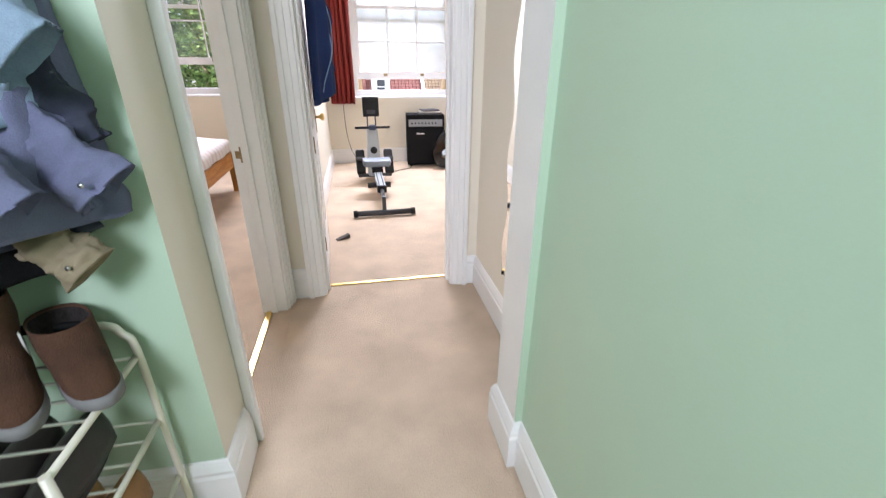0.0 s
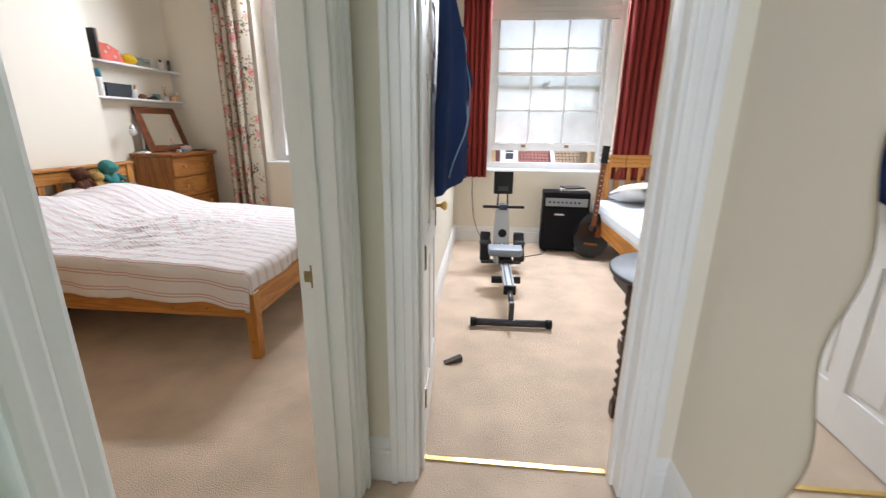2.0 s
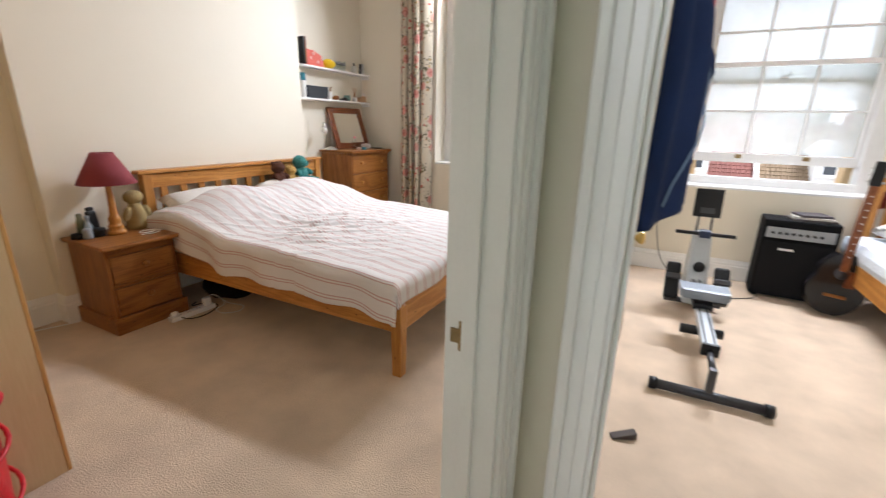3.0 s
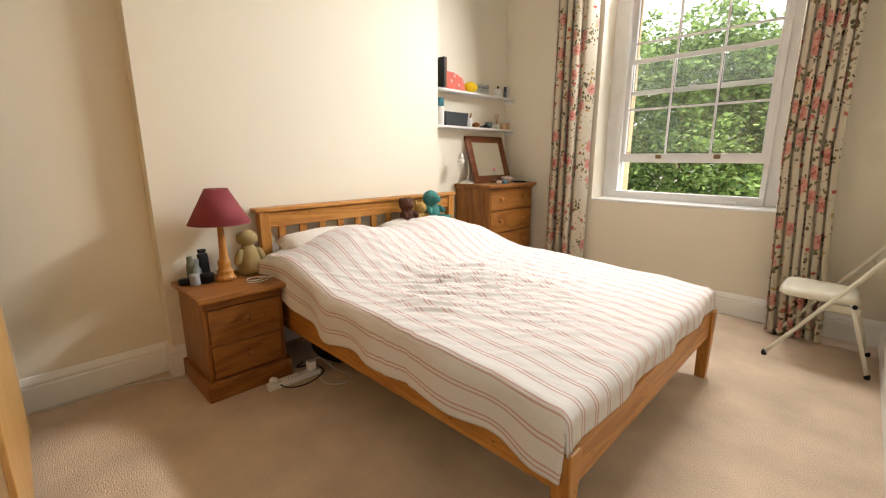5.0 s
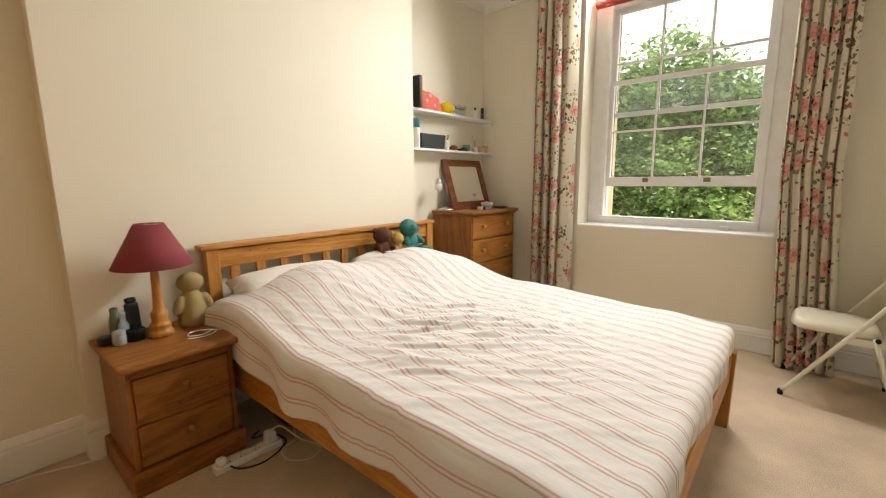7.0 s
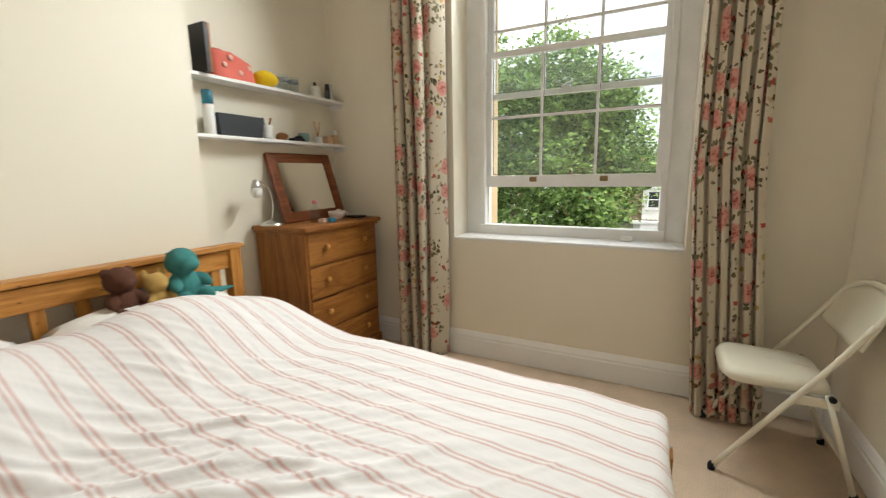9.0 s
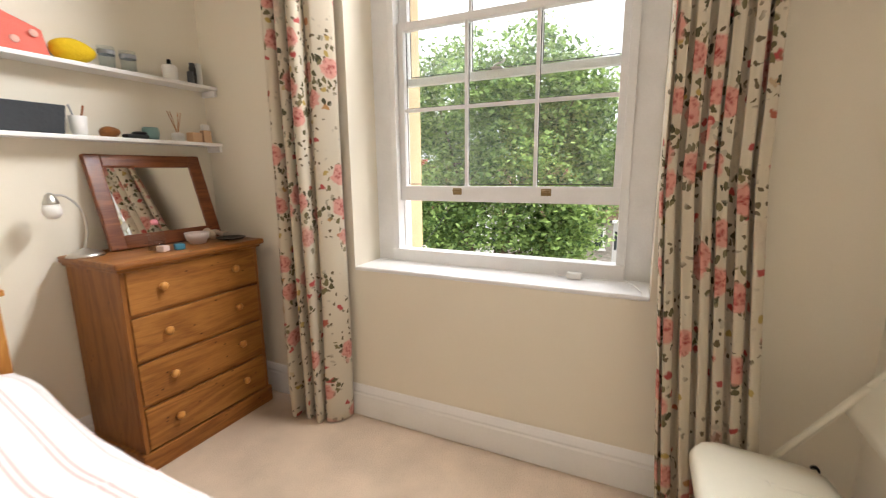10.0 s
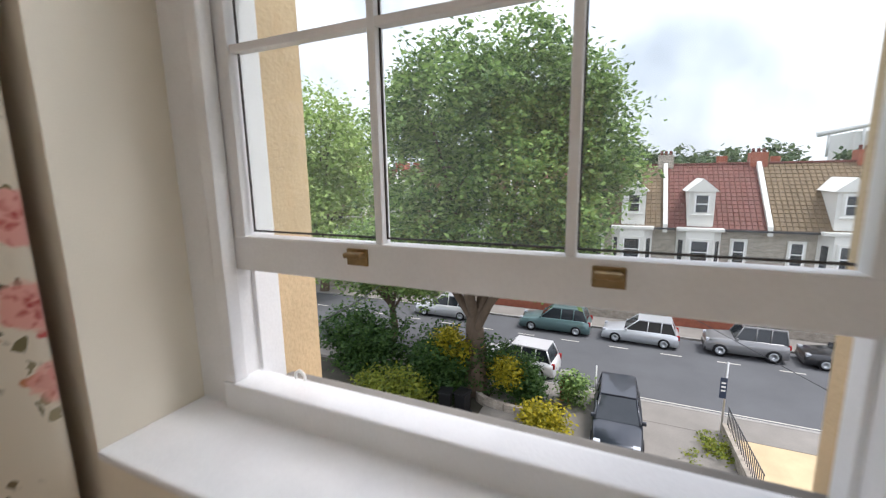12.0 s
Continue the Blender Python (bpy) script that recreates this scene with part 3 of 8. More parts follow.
def floral_cotton(name):
    """Cream cotton printed with loose pink-red roses, buds and grey-green leaves."""
    m = bpy.data.materials.new(name)
    n, l, b = nodes_of(m)
    uv = n.new("ShaderNodeUVMap")
    uv.uv_map = "cloth"

    def voro(scale, off, feature="F1", rnd=1.0, st=(1, 1, 1)):
        mp, v = n.new("ShaderNodeMapping"), n.new("ShaderNodeTexVoronoi")
        mp.inputs["Location"].default_value, mp.inputs["Scale"].default_value = off, st
        v.inputs["Scale"].default_value, v.inputs["Randomness"].default_value = scale, rnd
        v.voronoi_dimensions = "2D"
        l.new(warp.outputs[0], mp.inputs["Vector"]), l.new(mp.outputs[0], v.inputs["Vector"])
        return v

    def less(sock, lim):
        x = n.new("ShaderNodeMapRange")
        x.inputs["From Min"].default_value, x.inputs["From Max"].default_value = lim + 0.035, lim - 0.035
        l.new(sock, x.inputs["Value"])
        return x.outputs[0]

    def mul(a, c):
        x = n.new("ShaderNodeMath")
        x.operation = "MULTIPLY"
        l.new(a, x.inputs[0]), l.new(c, x.inputs[1])
        return x.outputs[0]

    def over(base, fac, col):
        x = n.new("ShaderNodeMix")
        x.data_type = "RGBA"
        l.new(fac, x.inputs[0])
        if isinstance(base, tuple):
            x.inputs[6].default_value = base
        else:
            l.new(base, x.inputs[6])
        if isinstance(col, tuple):
            x.inputs[7].default_value = col
        else:
            l.new(col, x.inputs[7])
        return x.outputs[2]

    nz = n.new("ShaderNodeTexNoise")
    nz.inputs["Scale"].default_value, nz.inputs["Detail"].default_value = 26, 3
    l.new(uv.outputs[0], nz.inputs["Vector"])
    sub, warp = n.new("ShaderNodeVectorMath"), n.new("ShaderNodeVectorMath")
    sub.operation, warp.operation = "MULTIPLY_ADD", "ADD"
    sub.inputs[1].default_value, sub.inputs[2].default_value = (0.05, 0.05, 0), (-0.025, -0.025, 0)
    l.new(nz.outputs["Color"], sub.inputs[0]), l.new(sub.outputs[0], warp.inputs[0]), l.new(uv.outputs[0], warp.inputs[1])
    # big roses
    rose = voro(6.2, (0, 0, 0))
    sepc = n.new("ShaderNodeSeparateColor")
    l.new(rose.outputs["Color"], sepc.inputs[0])
    rose_on = less(sepc.outputs[0], 0.47)
    rose_m = mul(less(rose.outputs["Distance"], 0.31), rose_on)
    petal = voro(48, (3, 1, 0))
    pr = n.new("ShaderNodeValToRGB")
    pr.color_ramp.elements[0].color, pr.color_ramp.elements[1].color = (0.40, 0.06, 0.055, 1), (0.72, 0.36, 0.30, 1)
    pr.color_ramp.elements[0].position, pr.color_ramp.elements[1].position = 0.15, 0.75
    psum = n.new("ShaderNodeMath")
    psum.operation, psum.inputs[1].default_value = "MULTIPLY_ADD", 1.6
    l.new(rose.outputs["Distance"], psum.inputs[0]), l.new(petal.outputs["Distance"], psum.inputs[2]), l.new(psum.outputs[0], pr.inputs["Fac"])
    # leaves round the roses, small sprays elsewhere
    leaf = voro(38, (7, 2, 0), st=(1.0, 0.62, 1))
    sepl = n.new("ShaderNodeSeparateColor")
    l.new(leaf.outputs["Color"], sepl.inputs[0])
    near = mul(less(rose.outputs["Distance"], 0.66), rose_on)
    leaf_m = mul(mul(less(leaf.outputs["Distance"], 0.36), less(sepl.outputs[0], 0.62)), near)
    lr = n.new("ShaderNodeValToRGB")
    lr.color_ramp.elements[0].color, lr.color_ramp.elements[1].color = (0.07, 0.065, 0.035, 1), (0.24, 0.20, 0.10, 1)
    l.new(sepl.outputs[1], lr.inputs["Fac"])
    spray = voro(30, (1, 9, 0))
    seps = n.new("ShaderNodeSeparateColor")
    l.new(spray.outputs["Color"], seps.inputs[0])
    band = n.new("ShaderNodeTexNoise")
    band.inputs["Scale"].default_value = 5.5
    l.new(uv.outputs[0], band.inputs["Vector"])
    spray_m = mul(mul(less(spray.outputs["Distance"], 0.24), less(seps.outputs[0], 0.5)), less(band.outputs["Fac"], 0.49))
    bud = voro(12, (4, 5, 0))
    sepb = n.new("ShaderNodeSeparateColor")
    l.new(bud.outputs["Color"], sepb.inputs[0])
    bud_m = mul(less(bud.outputs["Distance"], 0.17), less(sepb.outputs[1], 0.38))
    br = n.new("ShaderNodeValToRGB")
    br.color_ramp.elements[0].color, br.color_ramp.elements[1].color = (0.50, 0.10, 0.09, 1), (0.50, 0.36, 0.12, 1)
    br.color_ramp.elements[0].position, br.color_ramp.elements[1].position = 0.55, 0.8
    l.new(sepb.outputs[2], br.inputs["Fac"])
    col = over((0.70, 0.625, 0.50, 1), spray_m, (0.17, 0.13, 0.075, 1))
    col = over(col, bud_m, br.outputs["Color"])
    col = over(col, leaf_m, lr.outputs["Color"])
    col = over(col, rose_m, pr.outputs["Color"])
    l.new(col, b.inputs["Base Color"])
    b.inputs["Roughness"].default_value, b.inputs["Specular IOR Level"].default_value = 0.9, 0.15
    b.inputs["Sheen Weight"].default_value = 0.1
    bp, fine = n.new("ShaderNodeBump"), n.new("ShaderNodeTexNoise")
    fine.inputs["Scale"].default_value = 420
    l.new(uv.outputs[0], fine.inputs["Vector"])
    bp.inputs["Strength"].default_value, bp.inputs["Distance"].default_value = 0.25, 0.002
    l.new(fine.outputs["Fac"], bp.inputs["Height"]), l.new(bp.outputs[0], b.inputs["Normal"])
    thin, share = n.new("ShaderNodeBsdfTranslucent"), n.new("ShaderNodeMixShader")
    share.inputs[0].default_value = 0.22
    l.new(col, thin.inputs["Color"]), l.new(b.outputs[0], share.inputs[1]), l.new(thin.outputs[0], share.inputs[2])
    l.new(share.outputs[0], n["Material Output"].inputs["Surface"])
    return m


STRIPED = striped_cotton("striped_bed_cotton")
FLORAL = floral_cotton("rose_print_curtain_cotton")
PILLOW = mat("white_pillow_cotton", (0.76, 0.73, 0.69), 0.9, var=0.04, fine=40, bump=0.2)
MATTRESS = mat("mattress_ticking", (0.62, 0.60, 0.56), 0.9, var=0.05, fine=200, bump=0.2)

# bed
BX0, BX1, BY0, BY1 = -3.76, -1.458, 3.105, 4.885
bed = thing("double_bed", pose(0, 0, 0), "honey pine double bed frame with a slatted headboard", "bed")
for x0, x1, y0, y1, h in ((BX1 - 0.07, BX1, BY0, BY0 + 0.07, 0.43), (BX1 - 0.07, BX1, BY1 - 0.07, BY1, 0.43)):
    bm = bmesh.new()
    vs = box(bm, x0, x1, y0, y1, 0, h, 0.006)
    for v in vs:
        if v.co.z < 0.05:
            v.co.x = (v.co.x - (x0 + x1) / 2) * 0.82 + (x0 + x1) / 2
            v.co.y = (v.co.y - (y0 + y1) / 2) * 0.82 + (y0 + y1) / 2
    part("leg", bm, PINE_Z, bed)
for y0 in (BY0 + 0.012, BY1 - 0.037):
    part("side_rail", B(BX0 + 0.05, BX1 - 0.07, y0, y0 + 0.025, 0.27, 0.42, bevel=0.005), PINE_X, bed)
part("foot_rail", B(BX1 - 0.045, BX1 - 0.018, BY0 + 0.06, BY1 - 0.06, 0.27, 0.43, bevel=0.005), PINE_Y, bed)
hb = part("headboard", B(-3.755, -3.715, BY0 + 0.05, BY1 + 0.04, 0.865, 0.965, bevel=0.005), PINE_Y, bed)
for y0 in (BY0 + 0.022, BY1 + 0.012):
    part("post", B(-3.765, -3.70, y0, y0 + 0.07, 0.0, 0.972, bevel=0.005), PINE_Z, hb)
part("cap_rail", B(-3.785, -3.69, BY0 - 0.005, BY1 + 0.10, 0.972, 0.998, bevel=0.008), PINE_Y, hb)
part("lower_rail", B(-3.75, -3.72, BY0 + 0.06, BY1 + 0.02, 0.42, 0.52, bevel=0.004), PINE_Y, hb)
for k in range(11):
    y = BY0 + 0.155 + k * 0.153
    part("slat", B(-3.745, -3.725, y, y + 0.052, 0.515, 0.87, bevel=0.003), PINE_Z, hb)
solo("mattress", B(BX0 + 0.07, BX1 - 0.05, BY0 + 0.045, BY1 - 0.045, 0.36, 0.535, bevel=0.04), MATTRESS, "pale double mattress under the duvet", "mattress")


def pillow_mesh(w, d, h, seed=0):
    bm = bmesh.new()
    n = 18
    for side in (1, -1):
        def f(i, j):
            u, v = 2 * i / n - 1, 2 * j / n - 1
            k = max(0, (1 - abs(u) ** 2.6)) ** 0.55 * max(0, (1 - abs(v) ** 2.6)) ** 0.55
            pinch = 1 - 0.06 * (1 - abs(u)) * abs(v) ** 2
            z = side * (0.012 + h / 2 * k) + 0.012 * noise.noise(Vector((u * 2 + seed, v * 2, side)))
            return Vector((u * w / 2 * pinch, v * d / 2 * (1 - 0.05 * (1 - abs(v)) * abs(u) ** 2), z)), (u, v)
        sheet(bm, f, n, n)
    bmesh.ops.remove_doubles(bm, verts=bm.verts, dist=0.0245)
    return bm


for y, s in ((3.58, 1), (4.42, 4)):
    solo("pillow", pillow_mesh(0.44, 0.74, 0.19, s), PILLOW, "plump white pillow against the headboard", "pillow", pose(-3.50, y, 0.70, 0, 22, 3 * s - 6), group="pillows on the double bed")


def ease(t):
    t = max(0.0, min(1.0, t))
    return t * t * (3 - 2 * t)


def duvet_height(x, y):
    hump = ease((-2.80 - x) / 0.58)
    py = abs((y - 4.0) / 0.95)
    two = 0.87 + 0.13 * math.cos((y - 3.58) / 0.86 * 2 * math.pi)
    tail = max(0.0, min(1.0, (x + 3.66) / 0.22))
    z = 0.618 - 0.028 * ease((x + 2.8) / 1.0) - 0.025 * ease((x + 1.80) / 0.26)
    z += 0.245 * hump * (1 - 0.48 * py ** 3) * two * (0.80 + 0.20 * tail)
    q = Vector((x * 1.7, y * 1.7, 0.3))
    z += 0.010 * noise.noise(q) + 0.004 * noise.noise(q * 2.9)
    a = 0.75
    s = x * math.cos(a) + y * math.sin(a)
    c = -x * math.sin(a) + y * math.cos(a)
    c += 0.05 * noise.noise(Vector((s * 2.5, c * 2.5, 8.0)))
    wr = math.exp(-((x + 2.52) / 0.66) ** 2) * math.exp(-((y - 3.88) / 0.60) ** 2)
    patch = max(0.0, 0.5 + 0.9 * noise.noise(Vector((x * 3.4, y * 3.4, 2.2))))
    z += wr * patch * 0.038 * max(0.0, 1 - abs(noise.noise(Vector((s * 2.2, c * 11, 1.7)))) * 4.5)
    z += wr * 0.011 * max(0.0, 1 - abs(noise.noise(Vector((s * 4.5 + 5, c * 23, 4.1)))) * 4)
    z += 0.007 * hump * (1 - hump) * 4 * max(0.0, 1 - abs(noise.noise(Vector((y * 7, x * 2.4, 5.1)))) * 3)
    return z


def drape(e, r=0.06):
    """Rounded fall over an edge: how far out and down after e metres of cloth."""
    q = r * math.pi / 2
    if e <= 0:
        return e, 0.0
    if e < q:
        return r * math.sin(e / r), r * (1 - math.cos(e / r))
    return r + 0.05 * (e - q), r + (e - q)


def duvet_point(i, j, nu=210, nv=210):
    xe, y0, y1 = BX1 - 0.075, BY0 + 0.045, BY1 - 0.035
    a = -3.62 + i / nu * 2.245
    b = 2.855 + 0.05 * (a + 3.62) / 2.29 + j / nv * 2.30
    b += 0.015 * noise.noise(Vector((a * 2.1, 0, 3)))
    ox, dx = drape(a - xe)
    x = xe + ox
    if b < 4:
        o, dy = drape(y0 - b)
        y = y0 - o
    else:
        o, dy = drape(b - y1)
        y = y1 + o
    corner = min(dx, dy)
    z = duvet_height(min(a, xe), min(max(b, y0), y1)) - max(dx, dy) - 0.45 * corner
    flare = 0.02 * noise.noise(Vector((a * 5, b * 5, 0)))
    if dy > 0.03:
        y += (-1 if b < 4 else 1) * (0.018 * math.sin(a * 15 + 3 * noise.noise(Vector((a, 1, 1)))) * min(1, dy * 5) + flare * 0.5 + 0.10 * max(0, -3.25 - a))
    if dx > 0.03:
        x += 0.016 * math.sin(b * 13) * min(1, dx * 5) + flare * 0.5 - 0.25 * corner
    if dx > 0.03 and dy > 0.03:
        y += (1 if b < 4 else -1) * 0.2 * corner
    return Vector((x, y, z)), (a, b + 0.012 * (a + 2.5) + 0.008 * noise.noise(Vector((a * 4, b * 4, 6))))


bm = bmesh.new()
sheet(bm, duvet_point, 210, 210, cloth_uv(bm))
duvet = solo("duvet", bm, STRIPED, "rumpled white duvet with thin red paired stripes", "duvet")
sm = duvet.modifiers.new("thickness", "SOLIDIFY")
sm.thickness, sm.offset = 0.022, -1


def knob(bm, c, r=0.018, m=None):
    """A turned wooden knob that points along +x."""
    lathe(bm, [(r * 0.55, -0.004), (r * 0.5, 0.008), (r * 0.9, 0.014), (r, 0.022), (r * 0.75, 0.031), (0.002, 0.034)], 0, 0, 0, 14, Matrix.Translation(c) @ pose(0, 0, 0, 0, 90, 0))


# nightstand
ns = thing("nightstand", pose(-3.545, 2.851, 0), "small brown pine nightstand with two drawers", "nightstand")
bm = bmesh.new()
box(bm, -0.235, 0.195, -0.215, 0.215, 0.11, 0.575, 0.003)
part("body", bm, BROWN_Z, ns)
for y in (-0.215, 0.195):
    part("stile", B(0.194, 0.213, y, y + 0.02, 0.11, 0.575, bevel=0.002), BROWN_Z, ns)
for z0, z1 in ((0.311, 0.331), (0.524, 0.576)):
    part("rail", B(0.194, 0.211, -0.196, 0.196, z0, z1, bevel=0.002), BROWN_Y, ns)
part("top", B(-0.245, 0.272, -0.245, 0.245, 0.575, 0.602, bevel=0.010), BROWN_Y, ns)
part("plinth", B(-0.24, 0.235, -0.238, 0.238, 0.0, 0.112, bevel=0.008), BROWN_Y, ns)
for z in (0.122, 0.334):
    d = part("drawer", B(0.197, 0.219, -0.192, 0.192, z, z + 0.186, bevel=0.006), BROWN_Y, ns)
    bm = bmesh.new()
    knob(bm, (0.219, 0, z + 0.105), 0.021)
    part("knob", bm, BROWN_Z, d)

# chest of drawers
CHEST_PINE = wood("drawer_pine", (0.37, 0.155, 0.038), (0.23, 0.085, 0.02), "y")
ch = thing("chest_of_drawers", pose(-3.785, 5.68, 0), "tall honey-brown pine chest with four drawers", "chest of drawers")
bm = bmesh.new()
box(bm, -0.205, 0.225, -0.372, 0.372, 0.10, 1.02, 0.004)
part("body", bm, BROWN_Z, ch)
for z in (0.325, 0.552, 0.777):
    part("rail", B(0.224, 0.240, -0.352, 0.352, z + 0.003, z + 0.017, bevel=0.002), BROWN_Y, ch)
for y in (-0.372, 0.352):
    part("stile", B(0.224, 0.243, y, y + 0.02, 0.10, 1.02, bevel=0.002), BROWN_Z, ch)
part("top", B(-0.21, 0.285, -0.40, 0.40, 1.02, 1.052, bevel=0.012), BROWN_Y, ch)
part("cornice", B(-0.207, 0.262, -0.386, 0.386, 1.003, 1.021, bevel=0.006), BROWN_Y, ch)
part("plinth", B(-0.207, 0.255, -0.388, 0.388, 0.0, 0.102, bevel=0.008), BROWN_Y, ch)
for z in (0.112, 0.342, 0.569, 0.794):
    d = part("drawer", B(0.226, 0.250, -0.350, 0.350, z, z + 0.208, bevel=0.006), CHEST_PINE, ch)
    for y in (-0.20, 0.20):
        bm = bmesh.new()
        knob(bm, (0.250, y, z + 0.112), 0.021)
        part("knob", bm, PINE_Z, d)


def curtain(name, x0, x1, y, z0, z1, folds, amp, material, label, seed=0.0, foot=None, hem=False, spread=0.0):
    """A hanging curtain with deep uneven folds; foot(x, z) may push it out."""
    bm = bmesh.new()
    uv = cloth_uv(bm)
    nu, nv = folds * 14, 60

    def f(i, j):
        s, t = i / nu, j / nv
        z = z0 + (z1 - z0) * t
        ph = folds * 2 * math.pi * (s + 0.05 * noise.noise(Vector((s * 4 + seed, t * 0.8, seed))))
        low = 1 - t
        a = amp * (0.55 + 0.45 * noise.noise(Vector((s * folds * 0.9, seed * 3, t * 1.2))) + 0.35 * low)
        sn = math.sin(ph)
        yy = y - amp + a * math.copysign(abs(sn) ** 0.75, sn) + 0.3 * amp * math.sin(2 * ph + 2 * t + seed)
        w = (x1 - x0) * (0.93 + spread * low)
        xx = (x0 + x1) / 2 + (s - 0.5) * w - 0.17 * (x1 - x0) / folds * math.sin(2 * ph) + 0.012 * noise.noise(Vector((s * 3, t * 3, seed + 5)))
        if low > 0.94:
            yy += (low - 0.94) * 0.5 * noise.noise(Vector((s * 9, 2, seed)))
        k = max(0.0, (s - 0.88) / 0.12) if hem else 0.0
        xx, yy = xx + 0.03 * k, yy + (y + 0.055 - yy) * k
        p = Vector((xx, yy, z))
        if foot:
            p = foot(p)
        return p, (arc[min(int(i), nu)] + seed, z)

    arc = [0.0] * (nu + 1)
    line = [f(i, nv // 2)[0] for i in range(nu + 1)]
    for i in range(nu):
        arc[i + 1] = arc[i] + (line[i + 1] - line[i]).length
    sheet(bm, f, nu, nv, uv)
    ob = solo(name, bm, material, label, "curtain")
    md = ob.modifiers.new("thickness", "SOLIDIFY")
    md.thickness, md.offset = 0.004, 0
    return ob


def round_chair(p):
    """The cloth drifts sideways towards the hem, behind the chair."""
    k = max(0.0, 1 - p.z / 1.4)
    p.x += 0.09 * k
    p.y -= 0.05 * k
    return p


curtain("curtain", -3.325, -2.97, 6.08, 0.012, 3.03, 4, 0.058, FLORAL, "cream rose-print floor-length curtain beside the chest", 0.0, hem=True, spread=0.06)
curtain("curtain", -1.42, -1.09, 6.05, 0.012, 3.03, 6, 0.036, FLORAL, "cream rose-print floor-length curtain behind the folding chair", 3.3, round_chair, spread=0.05)
pole = thing("curtain_pole", pose(-2.2, 6.04, 3.05), "dark wooden curtain pole above the window", "curtain pole")
bm = bmesh.new()
tube(bm, [(-1.4, 0, 0), (1.35, 0, 0)], 0.014, 12)
part("pole", bm, MAHOG_Y, pole)
for x in (-1.2, 1.2):
    bm = bmesh.new()
    box(bm, x - 0.01, x + 0.01, 0, 0.13, -0.012, 0.012, 0.002)
    part("bracket", bm, MAHOG_Y, pole)
bl = thing("roller_blind", pose(-2.155, 6.33, 2.9), "dark red roller blind rolled up in the window reveal", "blind")
bm = bmesh.new()
tube(bm, [(-0.72, 0, 0), (0.72, 0, 0)], 0.03, 14)
part("roll", bm, REDFAB, bl)
part("bottom_bar", B(-0.71, 0.71, -0.032, -0.022, -0.05, -0.02, bevel=0.003), REDFAB, bl)

# wardrobe
wd = thing("wardrobe", pose(-2.952, 1.616, 0), "tall pale birch wardrobe with orange beech edging", "wardrobe")
part("side_panel", B(0.65, 0.668, -0.335, 0.302, 0.0, 2.45, bevel=0.002), BIRCH, wd)
part("side_panel", B(-0.668, -0.65, -0.335, 0.302, 0.0, 2.45, bevel=0.002), BIRCH, wd)
part("front_edging", B(0.648, 0.670, 0.302, 0.316, 0.0, 2.452, bevel=0.003), BEECH_EDGE, wd, "orange beech front edge")
part("body", B(-0.65, 0.65, -0.335, 0.27, 0.06, 2.44, bevel=0.002), BIRCH, wd)
for a, b in ((-0.645, -0.003), (0.003, 0.645)):
    d = part("door", B(a, b, 0.275, 0.298, 0.07, 2.43, bevel=0.003), BEECH_EDGE, wd, "warm beech wardrobe door")
    bm = bmesh.new()
    k = b - 0.04 if a < -0.1 else a + 0.04
    tube(bm, curve_pts([(k, 0.297, 1.0), (k, 0.325, 1.02), (k, 0.325, 1.12), (k, 0.297, 1.14)], 4), 0.005)
    part("handle", bm, CHROME, d)
part("plinth", B(-0.65, 0.65, -0.30, 0.26, 0.0, 0.062), BIRCH, wd)
part("top_panel", B(-0.668, 0.668, -0.335, 0.302, 2.45, 2.468, bevel=0.002), BIRCH, wd)

# red pop-up laundry bin
lb = thing("laundry_bin", pose(-2.07, 1.575, 0), "red nylon mesh pop-up laundry bin", "laundry bin")
R = 0.165
bm = bmesh.new()
sheet(bm, lambda i, j: (Vector(((R - 0.006 - 0.02 * math.sin(math.pi * j / 14) + 0.006 * math.sin(9 * 2 * math.pi * i / 48 + j)) * math.cos(2 * math.pi * i / 48), (R - 0.006 - 0.02 * math.sin(math.pi * j / 14) + 0.006 * math.sin(9 * 2 * math.pi * i / 48 + j)) * math.sin(2 * math.pi * i / 48), 0.02 + j * 0.0375)), (0, 0)), 48, 14)
part("mesh_wall", bm, REDMESH, lb)
bm = bmesh.new()
for r0, z in ((R + 0.006, 0.545),):
    tube(bm, [(r0 * math.cos(a), r0 * math.sin(a), z + 0.012 * math.sin(2 * a)) for a in [2 * math.pi * k / 32 for k in range(32)]], 0.011, 8, True)
part("rim", bm, REDMESH, lb, "bound red rim")
bm = bmesh.new()
tube(bm, [(R * math.cos(k * 0.22), R * math.sin(k * 0.22), 0.02 + k * 0.0062) for k in range(84)], 0.007, 6)
part("spring", bm, REDMESH, lb)
bm = bmesh.new()
lathe(bm, [(0.155, 0.006), (0.16, 0.012)], 0, 0, 0, 24)
part("base", bm, REDMESH, lb)
bm = bmesh.new()
tube(bm, curve_pts([(0.16, -0.05, 0.54), (0.172, -0.02, 0.44), (0.176, 0.03, 0.40), (0.172, 0.07, 0.45), (0.155, 0.08, 0.54)], 6), 0.010, 6)
part("carry_strap", bm, REDMESH, lb)

